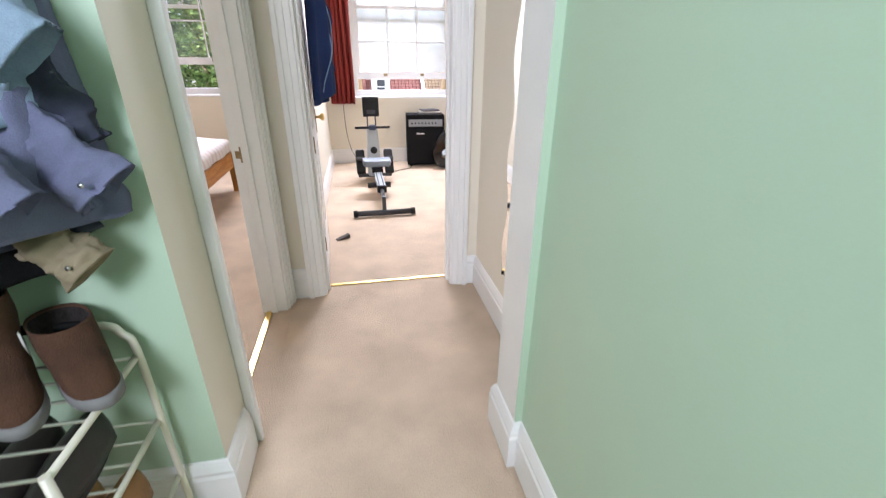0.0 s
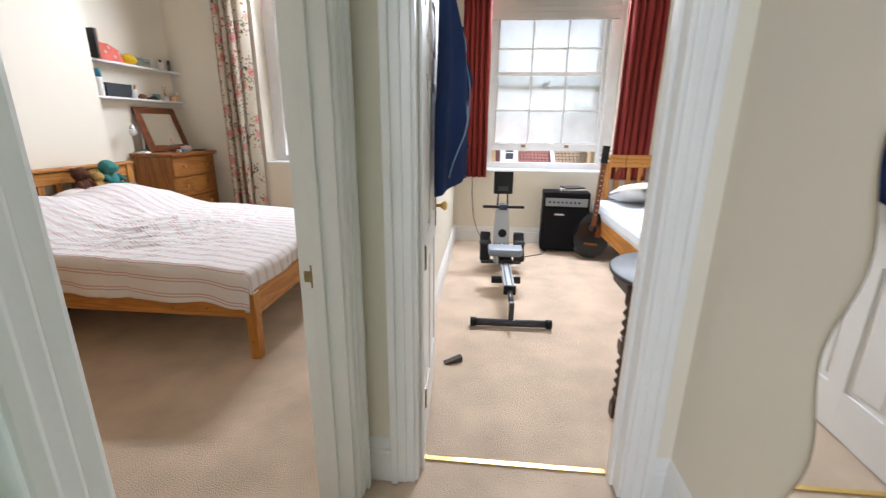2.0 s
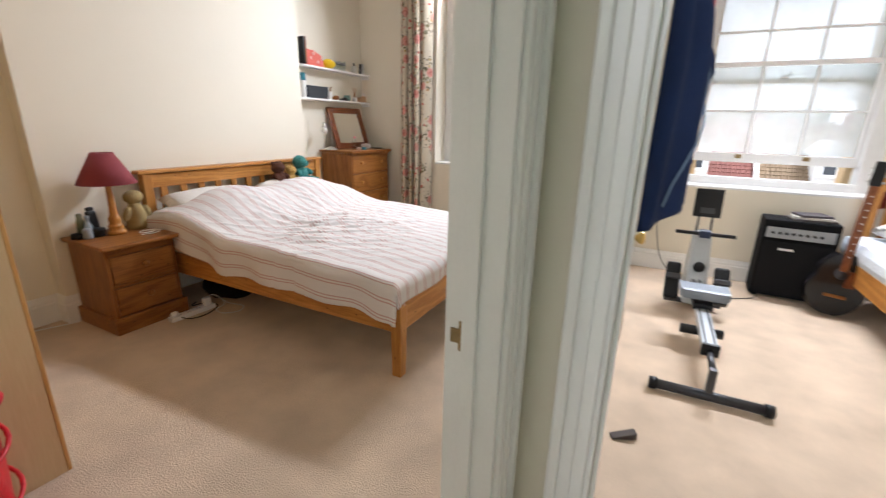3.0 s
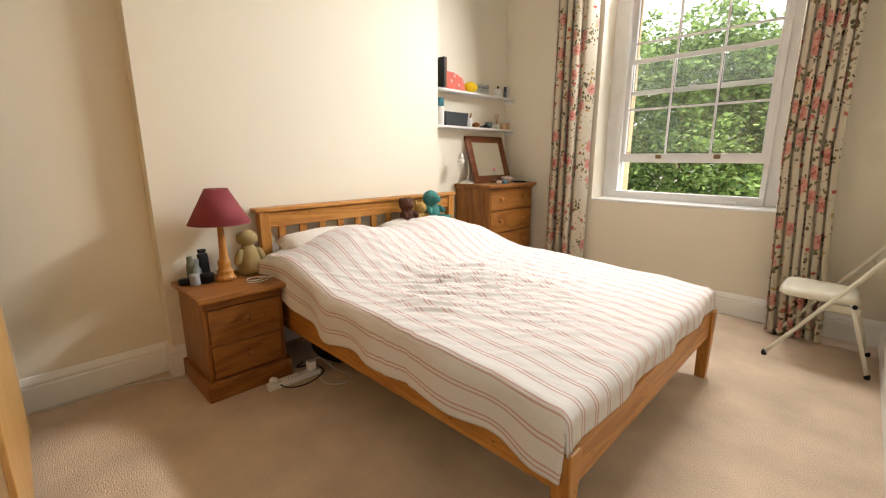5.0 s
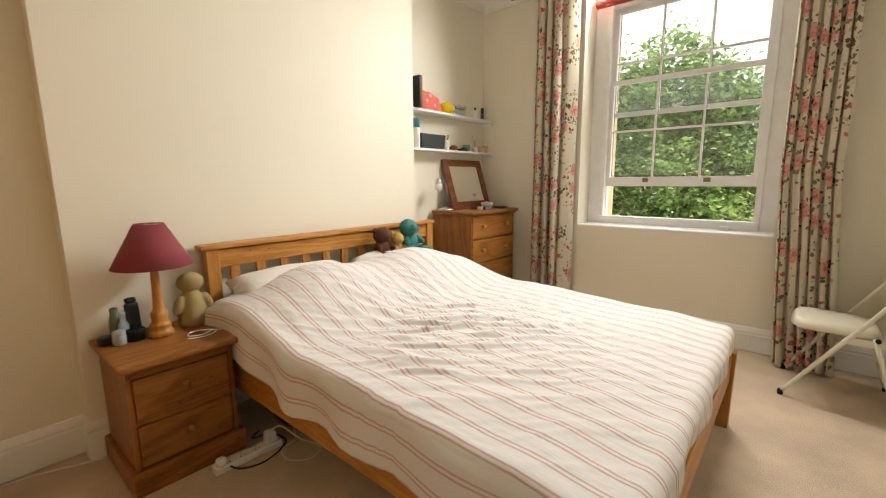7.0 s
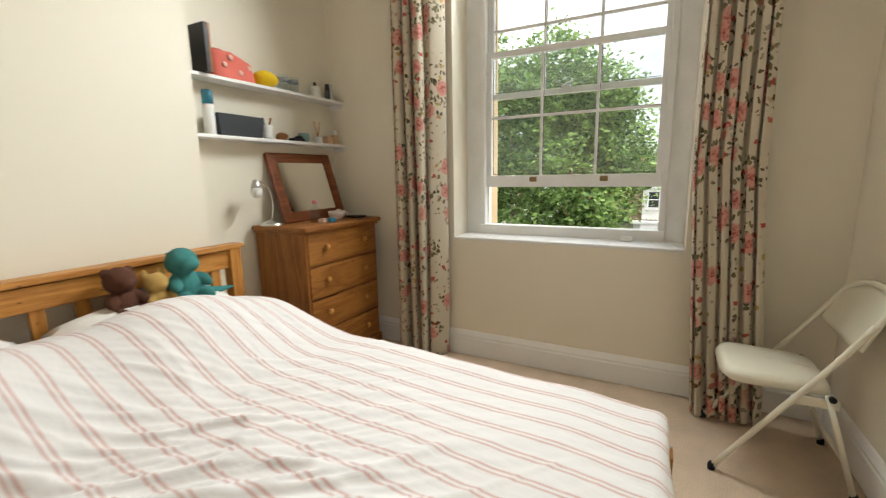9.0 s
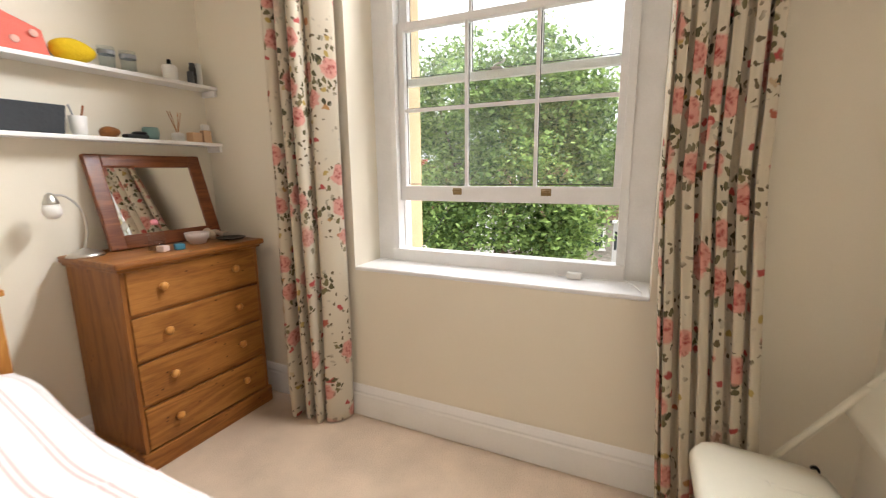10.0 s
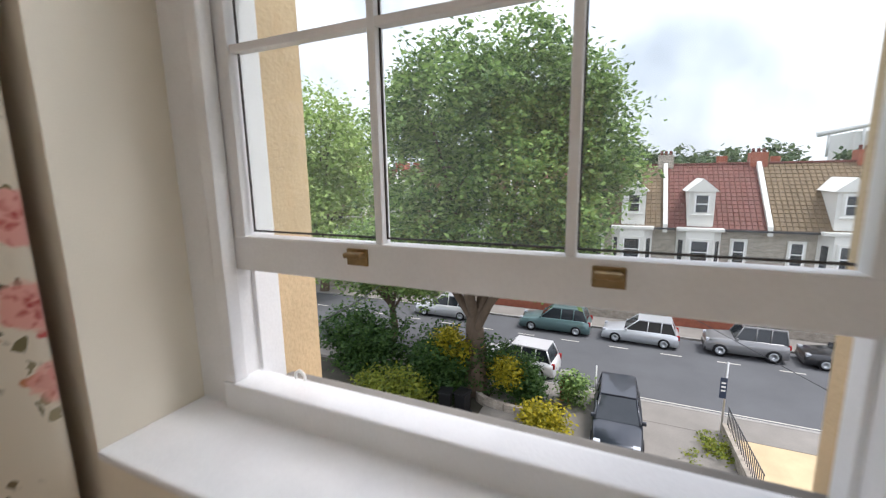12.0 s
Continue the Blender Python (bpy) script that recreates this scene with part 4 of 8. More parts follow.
# folding chair, facing the bed
fc = thing("folding_chair", pose(-1.005, 5.72, 0, 0, 0, 0), "cream enamelled metal folding chair with a padded seat", "chair")
for y in (-0.235, 0.235):
    bm = bmesh.new()
    tube(bm, curve_pts([(-0.255, y, 0.018), (-0.06, y, 0.32), (0.10, y * 0.99, 0.56), (0.225, y * 0.93, 0.76)], 5), 0.0125, 10)
    part("front_leg", bm, CHAIRPAINT, fc)
    bm = bmesh.new()
    lathe(bm, [(0.016, 0), (0.017, 0.02), (0.013, 0.034)], -0.258, y, 0, 10)
    part("foot", bm, BLACK, fc, "black rubber foot")
    bm = bmesh.new()
    tube(bm, [(0.245, y * 0.9, 0.015), (0.12, y * 0.9, 0.44)], 0.0115, 10)
    part("rear_leg", bm, CHAIRPAINT, fc)
    bm = bmesh.new()
    lathe(bm, [(0.015, 0), (0.016, 0.02), (0.012, 0.03)], 0.247, y * 0.9, 0, 10)
    part("foot", bm, BLACK, fc, "black rubber foot")
    bm = bmesh.new()
    lathe(bm, [(0.013, -0.008), (0.013, 0.008)], 0, 0, 0, 10, Matrix.Translation((0.13, y * 0.96, 0.435)) @ pose(0, 0, 0, 90, 0, 0))
    part("pivot", bm, BLACK, fc)
    part("hinge_plate", B(0.0, 0.16, y * 0.9 - 0.003, y * 0.9 + 0.003, 0.385, 0.425, bevel=0.002), CHAIRPAINT, fc)
bm = bmesh.new()
tube(bm, [(0.195, -0.21, 0.17), (0.195, 0.21, 0.17)], 0.009, 8)
part("rear_stretcher", bm, CHAIRPAINT, fc)
bm = bmesh.new()


def back_pt(i, j):
    u, v = i / 20 * 2 - 1, j / 10
    top = 0.865 - 0.10 * abs(u) ** 3.2
    bot = 0.63 + 0.03 * abs(u) ** 2
    z = bot + (top - bot) * v
    return Vector((0.165 + (z - 0.63) * 0.42 + 0.035 * (1 - u * u), u * 0.228, z)), (u, v)


sheet(bm, back_pt, 20, 10)
bk = part("backrest", bm, CHAIRPAINT, fc)
md = bk.modifiers.new("thickness", "SOLIDIFY")
md.thickness = 0.018
bm = bmesh.new()
tube(bm, curve_pts([(0.225, -0.222, 0.755), (0.262, -0.20, 0.825), (0.292, -0.10, 0.868), (0.298, 0, 0.875), (0.292, 0.10, 0.868), (0.262, 0.20, 0.825), (0.225, 0.222, 0.755)], 6), 0.013, 10)
part("back_frame", bm, CHAIRPAINT, fc)
bm = bmesh.new()


def seat_pt(i, j):
    a, r = 2 * math.pi * i / 40, j / 10
    c, s = math.cos(a), math.sin(a)
    k = (abs(c) ** 5 + abs(s) ** 5) ** (-1 / 5)
    z = 0.472 + 0.022 * (1 - r ** 4) - (0.03 if j == 10 else 0)
    return Vector((-0.045 + 0.205 * c * k * r, 0.205 * s * k * r * (1 + 0.06 * -c * k * r), z - 0.03 * (0.15 + c * k * r * 0.2))), (a, r)


sheet(bm, seat_pt, 40, 10)
st = part("seat", bm, CHAIRPAINT, fc, "padded cream vinyl seat")
md = st.modifiers.new("thickness", "SOLIDIFY")
md.thickness, md.offset = 0.03, -1


# ---- small things in the bedroom ----
def lathe_thing(name, prof, material, label, category, m, seg=20):
    bm = bmesh.new()
    lathe(bm, prof, seg=seg)
    return solo(name, bm, material, label, category, m)


NST = 0.602
tl = thing("table_lamp", pose(-3.60, 2.855, NST), "turned pine table lamp with a burgundy cone shade", "lamp")
bm = bmesh.new()
lathe(bm, [(0.055, 0), (0.056, 0.018), (0.050, 0.026), (0.044, 0.03), (0.043, 0.05), (0.047, 0.056), (0.040, 0.062), (0.034, 0.075), (0.037, 0.10), (0.036, 0.115), (0.028, 0.125), (0.023, 0.14), (0.019, 0.25), (0.017, 0.34), (0.014, 0.36)], seg=20)
part("base", bm, PINE_Z, tl)
bm = bmesh.new()
lathe(bm, [(0.168, 0.345), (0.062, 0.545)], seg=36, cap=False)
sh = part("shade", bm, SHADE, tl, "burgundy cloth cone shade")
sh.modifiers.new("thickness", "SOLIDIFY").thickness = 0.003
bm = bmesh.new()
lathe(bm, [(0.012, 0.36), (0.014, 0.40), (0.011, 0.42), (0.026, 0.46), (0.03, 0.485), (0.02, 0.51), (0.002, 0.518)], seg=14)
part("bulb", bm, WHITEPLASTIC, tl)
bm = bmesh.new()
tube(bm, [(-0.062, 0, 0.54), (0.062, 0, 0.54)], 0.002, 6)
tube(bm, [(0, -0.062, 0.54), (0, 0.062, 0.54)], 0.002, 6)
part("shade_ring", bm, CHROME, tl)

# plain soft doll in a tan coat
bm = bmesh.new()
lathe(bm, [(0.062, 0.0), (0.07, 0.02), (0.066, 0.09), (0.05, 0.15), (0.035, 0.178)], seg=18)
ball(bm, (0, 0, 0.225), 0.056, 0.95, 1.15, 0.9)
for s in (-1, 1):
    ball(bm, (0.02, s * 0.068, 0.115), 0.024, 1, 1, 2.2, pose(0, 0, 0, 18 * s, 0, 0))
    ball(bm, (0.02, s * 0.03, 0.012), 0.022, 1.5, 1, 0.8)
TAN = mat("tan_plush", (0.36, 0.27, 0.12), 0.95, var=0.2, scale=14, fine=260, bump=0.6)
one_skin(solo("soft_doll", bm, TAN, "plain soft doll in a tan coat on the nightstand", "doll", pose(-3.655, 3.02, NST)), 0.005)

for (x, y), prof, mtl, lab in (
    ((-3.665, 2.655), [(0.034, 0), (0.036, 0.004), (0.036, 0.026), (0.033, 0.032)], BLACK, "low round black tin on the nightstand"),
    ((-3.605, 2.69), [(0.024, 0), (0.027, 0.006), (0.027, 0.042), (0.025, 0.046), (0.026, 0.05), (0.026, 0.062), (0.022, 0.066)], GREYPLASTIC, "small grey cream jar with a lid"),
    ((-3.70, 2.70), [(0.021, 0), (0.023, 0.004), (0.023, 0.095), (0.019, 0.115), (0.017, 0.117), (0.017, 0.148), (0.012, 0.154)], mat("olive_spray_can", (0.13, 0.15, 0.10), 0.35, 0.4, var=0.1), "slim olive deodorant can"),
    ((-3.655, 2.722), [(0.020, 0), (0.022, 0.004), (0.022, 0.075), (0.012, 0.095), (0.011, 0.12), (0.013, 0.122), (0.012, 0.14)], mat("pale_blue_bottle", (0.40, 0.50, 0.62), 0.3, var=0.06), "pale blue lotion bottle"),
    ((-3.625, 2.755), [(0.038, 0), (0.041, 0.005), (0.041, 0.03), (0.043, 0.032), (0.043, 0.05), (0.04, 0.054)], BLACK, "squat black jar with a wide lid")):
    lathe_thing("toiletry_jar", prof, mtl, lab, "toiletry", pose(x, y, NST))
bm = bmesh.new()
box(bm, -0.018, 0.018, -0.028, 0.028, 0, 0.16, 0.012)
box(bm, -0.014, 0.014, -0.022, 0.022, 0.16, 0.185, 0.008)
solo("shaver", bm, BLACK, "upright black shaver on the nightstand", "toiletry", pose(-3.70, 2.775, NST, 0, -6, 10))
bm = bmesh.new()
tube(bm, curve_pts([(0.04, -0.07, 0.005), (0.06, 0.0, 0.005), (0.03, 0.06, 0.006), (-0.02, 0.04, 0.009), (-0.03, -0.03, 0.011), (0.02, -0.06, 0.012), (0.05, -0.01, 0.014), (0.01, 0.05, 0.013), (-0.02, 0.0, 0.014), (0.02, 0.09, 0.005)], 6), 0.0028, 6)
solo("charging_cable", bm, WHITEPLASTIC, "coiled white charging cable on the nightstand", "cable", pose(-3.46, 2.98, NST))

ps = thing("power_strip", pose(-3.22, 3.055, 0, 0, 0, 88), "white plug extension block on the carpet", "power strip")
part("body", B(-0.16, 0.16, -0.028, 0.028, 0.002, 0.036, bevel=0.006), WHITEPLASTIC, ps)
for x in (-0.10, -0.03, 0.04):
    bm = bmesh.new()
    for a, b in ((0, 0.012), (-0.01, -0.008), (0.01, -0.008)):
        box(bm, x + a - 0.0025, x + a + 0.0025, b - 0.004, b + 0.004, 0.0355, 0.0372)
    part("socket", bm, BLACK, ps)
bm = bmesh.new()
box(bm, 0.085, 0.135, -0.022, 0.022, 0.037, 0.095, 0.008)
part("plug", bm, WHITEPLASTIC, ps)
bm = bmesh.new()
lathe(bm, [(0.024, 0.037), (0.024, 0.06), (0.018, 0.066)], -0.125, 0, 0, 14)
part("plug", bm, WHITEPLASTIC, ps)
for nm, mt, pts, r in (("white_flex", WHITEPLASTIC, [(-3.22, 3.17, 0.09), (-3.20, 3.22, 0.10), (-3.13, 3.28, 0.03), (-3.03, 3.33, 0.006), (-2.98, 3.25, 0.006), (-3.05, 3.17, 0.006), (-3.15, 3.19, 0.006), (-3.18, 3.28, 0.006), (-3.30, 3.34, 0.006)], 0.0032),
                       ("white_flex", WHITEPLASTIC, [(-3.88, 1.95, 0.006), (-3.87, 2.3, 0.006), (-3.80, 2.5, 0.006), (-3.76, 2.60, 0.006)], 0.004),
                       ("black_flex", BLACK, [(-3.23, 2.93, 0.05), (-3.17, 2.99, 0.006), (-3.13, 3.10, 0.006), (-3.20, 3.24, 0.006), (-3.32, 3.22, 0.006), (-3.36, 3.14, 0.006), (-3.40, 3.2, 0.006)], 0.0038)):
    bm = bmesh.new()
    tube(bm, curve_pts(pts, 8), r, 6)
    solo(nm, bm, mt, ("thin black" if mt is BLACK else "thin white") + " electric flex lying on the carpet", "cable")
bm = bmesh.new()
ball(bm, (0, 0, 0.085), 0.2, 1.15, 0.85, 0.46, lump=0.03)
solo("duffel_bag", bm, BLACKFAB, "slumped black cloth bag under the bed", "bag", pose(-3.30, 3.42, 0.005))

# swing mirror
CHT = 1.052
sm_ = thing("dressing_mirror", pose(-3.842, 5.745, CHT, 0, -18, -2), "red-brown wooden mirror leaning on the chest", "mirror")
for nm, b in (("frame_side", (-0.016, 0.016, -0.30, -0.225, 0, 0.51)), ("frame_side", (-0.016, 0.016, 0.225, 0.30, 0, 0.51)), ("frame_top", (-0.015, 0.015, -0.226, 0.226, 0.44, 0.509)), ("frame_bottom", (-0.015, 0.015, -0.226, 0.226, 0.001, 0.075))):
    part(nm, B(*b, bevel=0.007), MAHOG_Y, sm_)
part("glass", B(0.0, 0.006, -0.23, 0.23, 0.07, 0.445), MIRROR, sm_, "clear mirror glass")

dl = thing("desk_lamp", pose(-3.865, 5.345, CHT), "small brushed steel desk lamp with a white glass shade", "lamp")
bm = bmesh.new()
lathe(bm, [(0.075, 0), (0.076, 0.006), (0.06, 0.02), (0.02, 0.034), (0.008, 0.04)], seg=24)
part("base", bm, CHROME, dl)
bm = bmesh.new()
tube(bm, curve_pts([(0, 0.0, 0.035), (0.0, 0.02, 0.12), (0, 0.01, 0.22), (0.0, -0.04, 0.285), (0.0, -0.085, 0.295)], 6), 0.005, 8)
part("stem", bm, CHROME, dl)
bm = bmesh.new()
lathe(bm, [(0.008, 0.05), (0.017, 0.04), (0.03, 0.008), (0.03, 0.0)], 0, 0, 0, 16, Matrix.Translation((0, -0.10, 0.255)))
part("cap", bm, CHROME, dl)
bm = bmesh.new()
lathe(bm, [(0.03, 0.0), (0.036, -0.025), (0.034, -0.045), (0.02, -0.062), (0.004, -0.066)], 0, 0, 0, 16, Matrix.Translation((0, -0.10, 0.254)))
part("shade", bm, WHITEPLASTIC, dl, "frosted white glass shade")

bt = thing("perfume_bottle", pose(-3.70, 5.58, CHT), "clear glass bottle with a pink stopper", "bottle")
bm = bmesh.new()
lathe(bm, [(0.036, 0), (0.038, 0.004), (0.038, 0.085), (0.03, 0.10), (0.014, 0.112), (0.013, 0.13)], seg=18)
part("body", bm, CLEAR, bt)
bm = bmesh.new()
lathe(bm, [(0.0365, 0.003), (0.0365, 0.045), (0.001, 0.046)], seg=18)
part("liquid", bm, glass("pale_liquid", (0.88, 0.84, 0.86)), bt)
bm = bmesh.new()
lathe(bm, [(0.013, 0.13), (0.017, 0.133), (0.017, 0.15), (0.01, 0.158)], seg=14)
part("stopper", bm, mat("pink_plastic", (0.62, 0.22, 0.26), 0.4), bt)
bw = lathe_thing("trinket_bowl", [(0.038, 0), (0.042, 0.005), (0.058, 0.035), (0.062, 0.062), (0.057, 0.062), (0.052, 0.036), (0.03, 0.012), (0.001, 0.01)], mat("rose_ceramic", (0.60, 0.50, 0.46), 0.35, var=0.08), "small pale rose ceramic bowl", "bowl", pose(-3.70, 5.80, CHT))
for (x, y, a), c, lab in (((-3.62, 5.56, 20), (0.68, 0.52, 0.46), "tiny pale pink pot"), ((-3.60, 5.63, -15), (0.04, 0.20, 0.30), "tiny dark teal pot")):
    solo("small_pot", B(-0.022, 0.022, -0.022, 0.022, 0, 0.032, bevel=0.008), mat("pot_glaze", c, 0.35), lab + " on the chest", "pot", pose(x, y, CHT, 0, 0, a))
bm = bmesh.new()
for k in range(26):
    a = k * 0.55
    r = 0.006 + 0.0016 * k
    ball(bm, (0.03 * math.cos(a) * k / 26, 0.075 - 0.006 * k, 0.012 + 0.012 + 0.02 * math.sin(a) * k / 26), r * 0.55, seg=8)
SHELL = mat("cream_shell", (0.62, 0.50, 0.38), 0.5, var=0.15, scale=30, bump=0.3)
solo("sea_shell", bm, SHELL, "cream spiral sea shell on the chest", "shell", pose(-3.80, 6.0, CHT))
bm = bmesh.new()
lathe(bm, [(0.05, 0), (0.075, 0.006), (0.08, 0.012), (0.072, 0.011), (0.001, 0.006)], seg=18)
solo("trinket_dish", bm, BLACK, "flat dark trinket dish", "dish", pose(-3.66, 5.98, CHT))

# two shelves in the alcove and what stands on them
for z in (1.622, 1.958):
    s_ = thing("wall_shelf", pose(-3.955, 5.565, z), "thin white painted alcove shelf", "shelf", "alcove shelves")
    part("board", B(-0.065, 0.07, -0.708, 0.60, -0.02, 0.0, bevel=0.003), WHITE, s_)
    part("batten", B(-0.06, 0.055, 0.585, 0.604, -0.055, -0.02, bevel=0.002), WHITE, s_)
    part("batten", B(-0.06, 0.055, -0.710, -0.691, -0.055, -0.02, bevel=0.002), WHITE, s_)
S1, S2, SX = 1.958, 1.622, -3.95
fr_ = thing("framed_picture", pose(SX + 0.02, 5.035, S1, 0, 0, 0), "dark-edged picture frame leaning on the wall", "picture frame")
part("back", B(-0.05, 0.085, -0.052, -0.030, 0.0, 0.262, bevel=0.002), BLACK, fr_)
part("front_moulding", B(-0.05, 0.085, -0.030, -0.014, 0.0, 0.262, bevel=0.004), BROWN_Z, fr_)
bm = bmesh.new()


def bag_pt(i, j):
    a, t = 2 * math.pi * i / 28, j / 12
    c, s = math.cos(a), math.sin(a)
    k = (abs(c) ** 3 + abs(s) ** 3) ** (-1 / 3)
    w = (1 - 0.35 * t ** 2) if j < 12 else 0.0
    return Vector((0.052 * c * k * w * (1 - 0.5 * t), 0.148 * s * k * (1 - 0.10 * t) * (1 if j < 12 else 0.85), 0.165 * t - 0.05 * t * max(0, s) + 0.008 * noise.noise(Vector((c * 2, s * 3, t * 4))))), (a, t)


sheet(bm, bag_pt, 28, 12)
CORAL = mat("coral_spotted_cotton", (0.72, 0.16, 0.12), 0.8, var=0.1, scale=8, fine=200, bump=0.3)
cb = thing("wash_bag", pose(SX + 0.01, 5.215, S1), "coral cotton wash bag with pale dots", "bag")
part("body", bm, CORAL, cb)
for y, z in ((-0.08, 0.075), (0.02, 0.045), (0.09, 0.085), (-0.03, 0.125)):
    bm = bmesh.new()
    lathe(bm, [(0.017, 0), (0.015, 0.002)], 0, 0, 0, 12, Matrix.Translation((0.053 * (1 - 0.5 * z / 0.165) + 0.001, y, z)) @ pose(0, 0, 0, 0, 84, 0))
    part("dot", bm, mat("pale_coral_print", (0.78, 0.45, 0.38), 0.8), cb)
bm = bmesh.new()
ball(bm, (0, 0, 0.052), 0.062, 0.85, 1.5, 0.84, lump=0.012)
solo("soft_pouch", bm, mat("yellow_plush", (0.78, 0.52, 0.01), 0.85, var=0.08, bump=0.4), "round yellow plush pouch on the shelf", "pouch", pose(SX + 0.015, 5.455, S1))
for y in (5.60, 5.70):
    j_ = thing("glass_tumbler", pose(SX + 0.01, y, S1), "clear printed glass tumbler", "glass", "tumblers on the shelf")
    bm = bmesh.new()
    lathe(bm, [(0.03, 0), (0.033, 0.004), (0.037, 0.105), (0.035, 0.105), (0.031, 0.01), (0.001, 0.008)], seg=20)
    part("body", bm, CLEAR, j_)
    bm = bmesh.new()
    lathe(bm, [(0.0372, 0.068), (0.0378, 0.088)], seg=20, cap=False)
    part("printed_band", bm, GREYPLASTIC, j_)
bo = thing("dropper_bottle", pose(SX + 0.01, 5.915, S1), "white bottle with a black dropper cap", "bottle")
bm = bmesh.new()
lathe(bm, [(0.036, 0), (0.038, 0.005), (0.038, 0.075), (0.03, 0.084), (0.012, 0.088)], seg=18)
part("body", bm, WHITEPLASTIC, bo)
bm = bmesh.new()
lathe(bm, [(0.011, 0.088), (0.011, 0.108), (0.006, 0.116)], seg=12)
part("cap", bm, BLACK, bo)
for y, h, c, lab in ((6.03, 0.07, (0.10, 0.10, 0.11), "small grey-black bottle"), (6.06, 0.125, (0.03, 0.03, 0.03), "slim black tube"), (6.10, 0.13, (0.62, 0.62, 0.60), "slim silver tube")):
    lathe_thing("cosmetic_tube", [(0.017, 0), (0.018, 0.004), (0.018, h * 0.8), (0.016, h * 0.82), (0.016, h)], mat("tube_plastic", c, 0.35), lab + " on the shelf", "bottle", pose(SX + (0.02 if y < 6.05 else 0.0), y, S1), 14)
tb = thing("blue_capped_bottle", pose(SX + 0.03, 5.012, S2), "white bottle with a teal cap", "bottle")
bm = bmesh.new()
lathe(bm, [(0.030, 0), (0.032, 0.005), (0.032, 0.165), (0.028, 0.172)], seg=16)
part("body", bm, WHITEPLASTIC, tb)
bm = bmesh.new()
lathe(bm, [(0.031, 0.172), (0.031, 0.245), (0.026, 0.25)], seg=16)
part("cap", bm, mat("teal_plastic", (0.02, 0.17, 0.24), 0.35), tb)
bm = bmesh.new()
vs = box(bm, -0.05, 0.06, -0.165, 0.165, 0.0, 0.128, 0.006)
for v in vs:
    k = 0.90 + 0.10 * v.co.z / 0.128
    v.co.y *= k
    v.co.x *= k
top = max(bm.faces, key=lambda f: f.calc_center_median().z)
r_ = bmesh.ops.inset_region(bm, faces=[top], thickness=0.008)
bmesh.ops.translate(bm, verts=top.verts, vec=(0, 0, -0.10))
solo("storage_box", bm, mat("slate_felt_box", (0.035, 0.040, 0.046), 0.8, var=0.1, bump=0.3), "slate-grey tapered storage box", "box", pose(SX + 0.01, 5.205, S2))
bm = bmesh.new()
lathe(bm, [(0.026, 0), (0.032, 0.02), (0.036, 0.09), (0.033, 0.09), (0.02, 0.02), (0.001, 0.012)], seg=16)
pt = thing("brush_pot", pose(SX + 0.02, 5.43, S2), "white china pot with make-up brushes", "pot")
part("pot", bm, WHITEPLASTIC, pt)
for k, (dx, dy) in enumerate(((0.0, -0.03), (0.02, 0.02), (-0.01, 0.035))):
    bm = bmesh.new()
    tube(bm, [(0, 0, 0.02), (dx, dy, 0.14)], 0.004, 6)
    part("brush", bm, BROWN_Z if k else GREYPLASTIC, pt)
bm = bmesh.new()
ball(bm, (0, 0, 0.03), 0.05, 0.7, 1.0, 0.62, lump=0.015)
solo("wooden_stone", bm, BROWN_Y, "lumpy dark brown wooden ornament", "ornament", pose(SX, 5.57, S2))
bm = bmesh.new()
box(bm, -0.03, 0.03, -0.055, 0.055, 0, 0.022, 0.009)
ball(bm, (0.0, 0.02, 0.03), 0.024, 1, 1.6, 0.5, lump=0.006)
solo("sunglasses_case", bm, BLACK, "small black folded glasses", "glasses", pose(SX + 0.03, 5.675, S2))
lathe_thing("tea_light_pot", [(0.03, 0), (0.036, 0.005), (0.043, 0.03), (0.04, 0.058), (0.037, 0.066), (0.033, 0.066), (0.032, 0.02), (0.001, 0.012)], mat("sea_green_glaze", (0.16, 0.27, 0.25), 0.3, var=0.12), "squat sea-green glazed pot", "pot", pose(SX + 0.01, 5.765, S2))
rd = thing("reed_diffuser", pose(SX, 5.925, S2), "clear reed diffuser with thin sticks", "diffuser")
bm = bmesh.new()
lathe(bm, [(0.03, 0), (0.033, 0.004), (0.033, 0.045), (0.014, 0.052)], seg=16)
part("jar", bm, WHITEPLASTIC, rd)
for dx, dy in ((0.01, -0.055), (0.02, -0.045), (-0.01, 0.02), (0.0, 0.03)):
    bm = bmesh.new()
    tube(bm, [(0, 0, 0.04), (dx, dy, 0.165)], 0.0022, 5)
    part("reed", bm, PINE_Z, rd)
PEACH = mat("peach_wax", (0.66, 0.42, 0.25), 0.5, var=0.08)
solo("candle", B(-0.03, 0.03, -0.032, 0.032, 0, 0.058, bevel=0.006), PEACH, "square peach wax candle on the shelf", "candle", pose(SX + 0.01, 6.02, S2))
sb = thing("scent_bottle", pose(SX + 0.015, 6.09, S2), "amber scent bottle with a cream cap", "bottle")
part("body", B(-0.022, 0.022, -0.026, 0.026, 0, 0.075, bevel=0.007), PEACH, sb)
part("cap", B(-0.016, 0.016, -0.019, 0.019, 0.076, 0.11, bevel=0.004), WHITEPLASTIC, sb)

# soft toys on the bed, each one plain shape


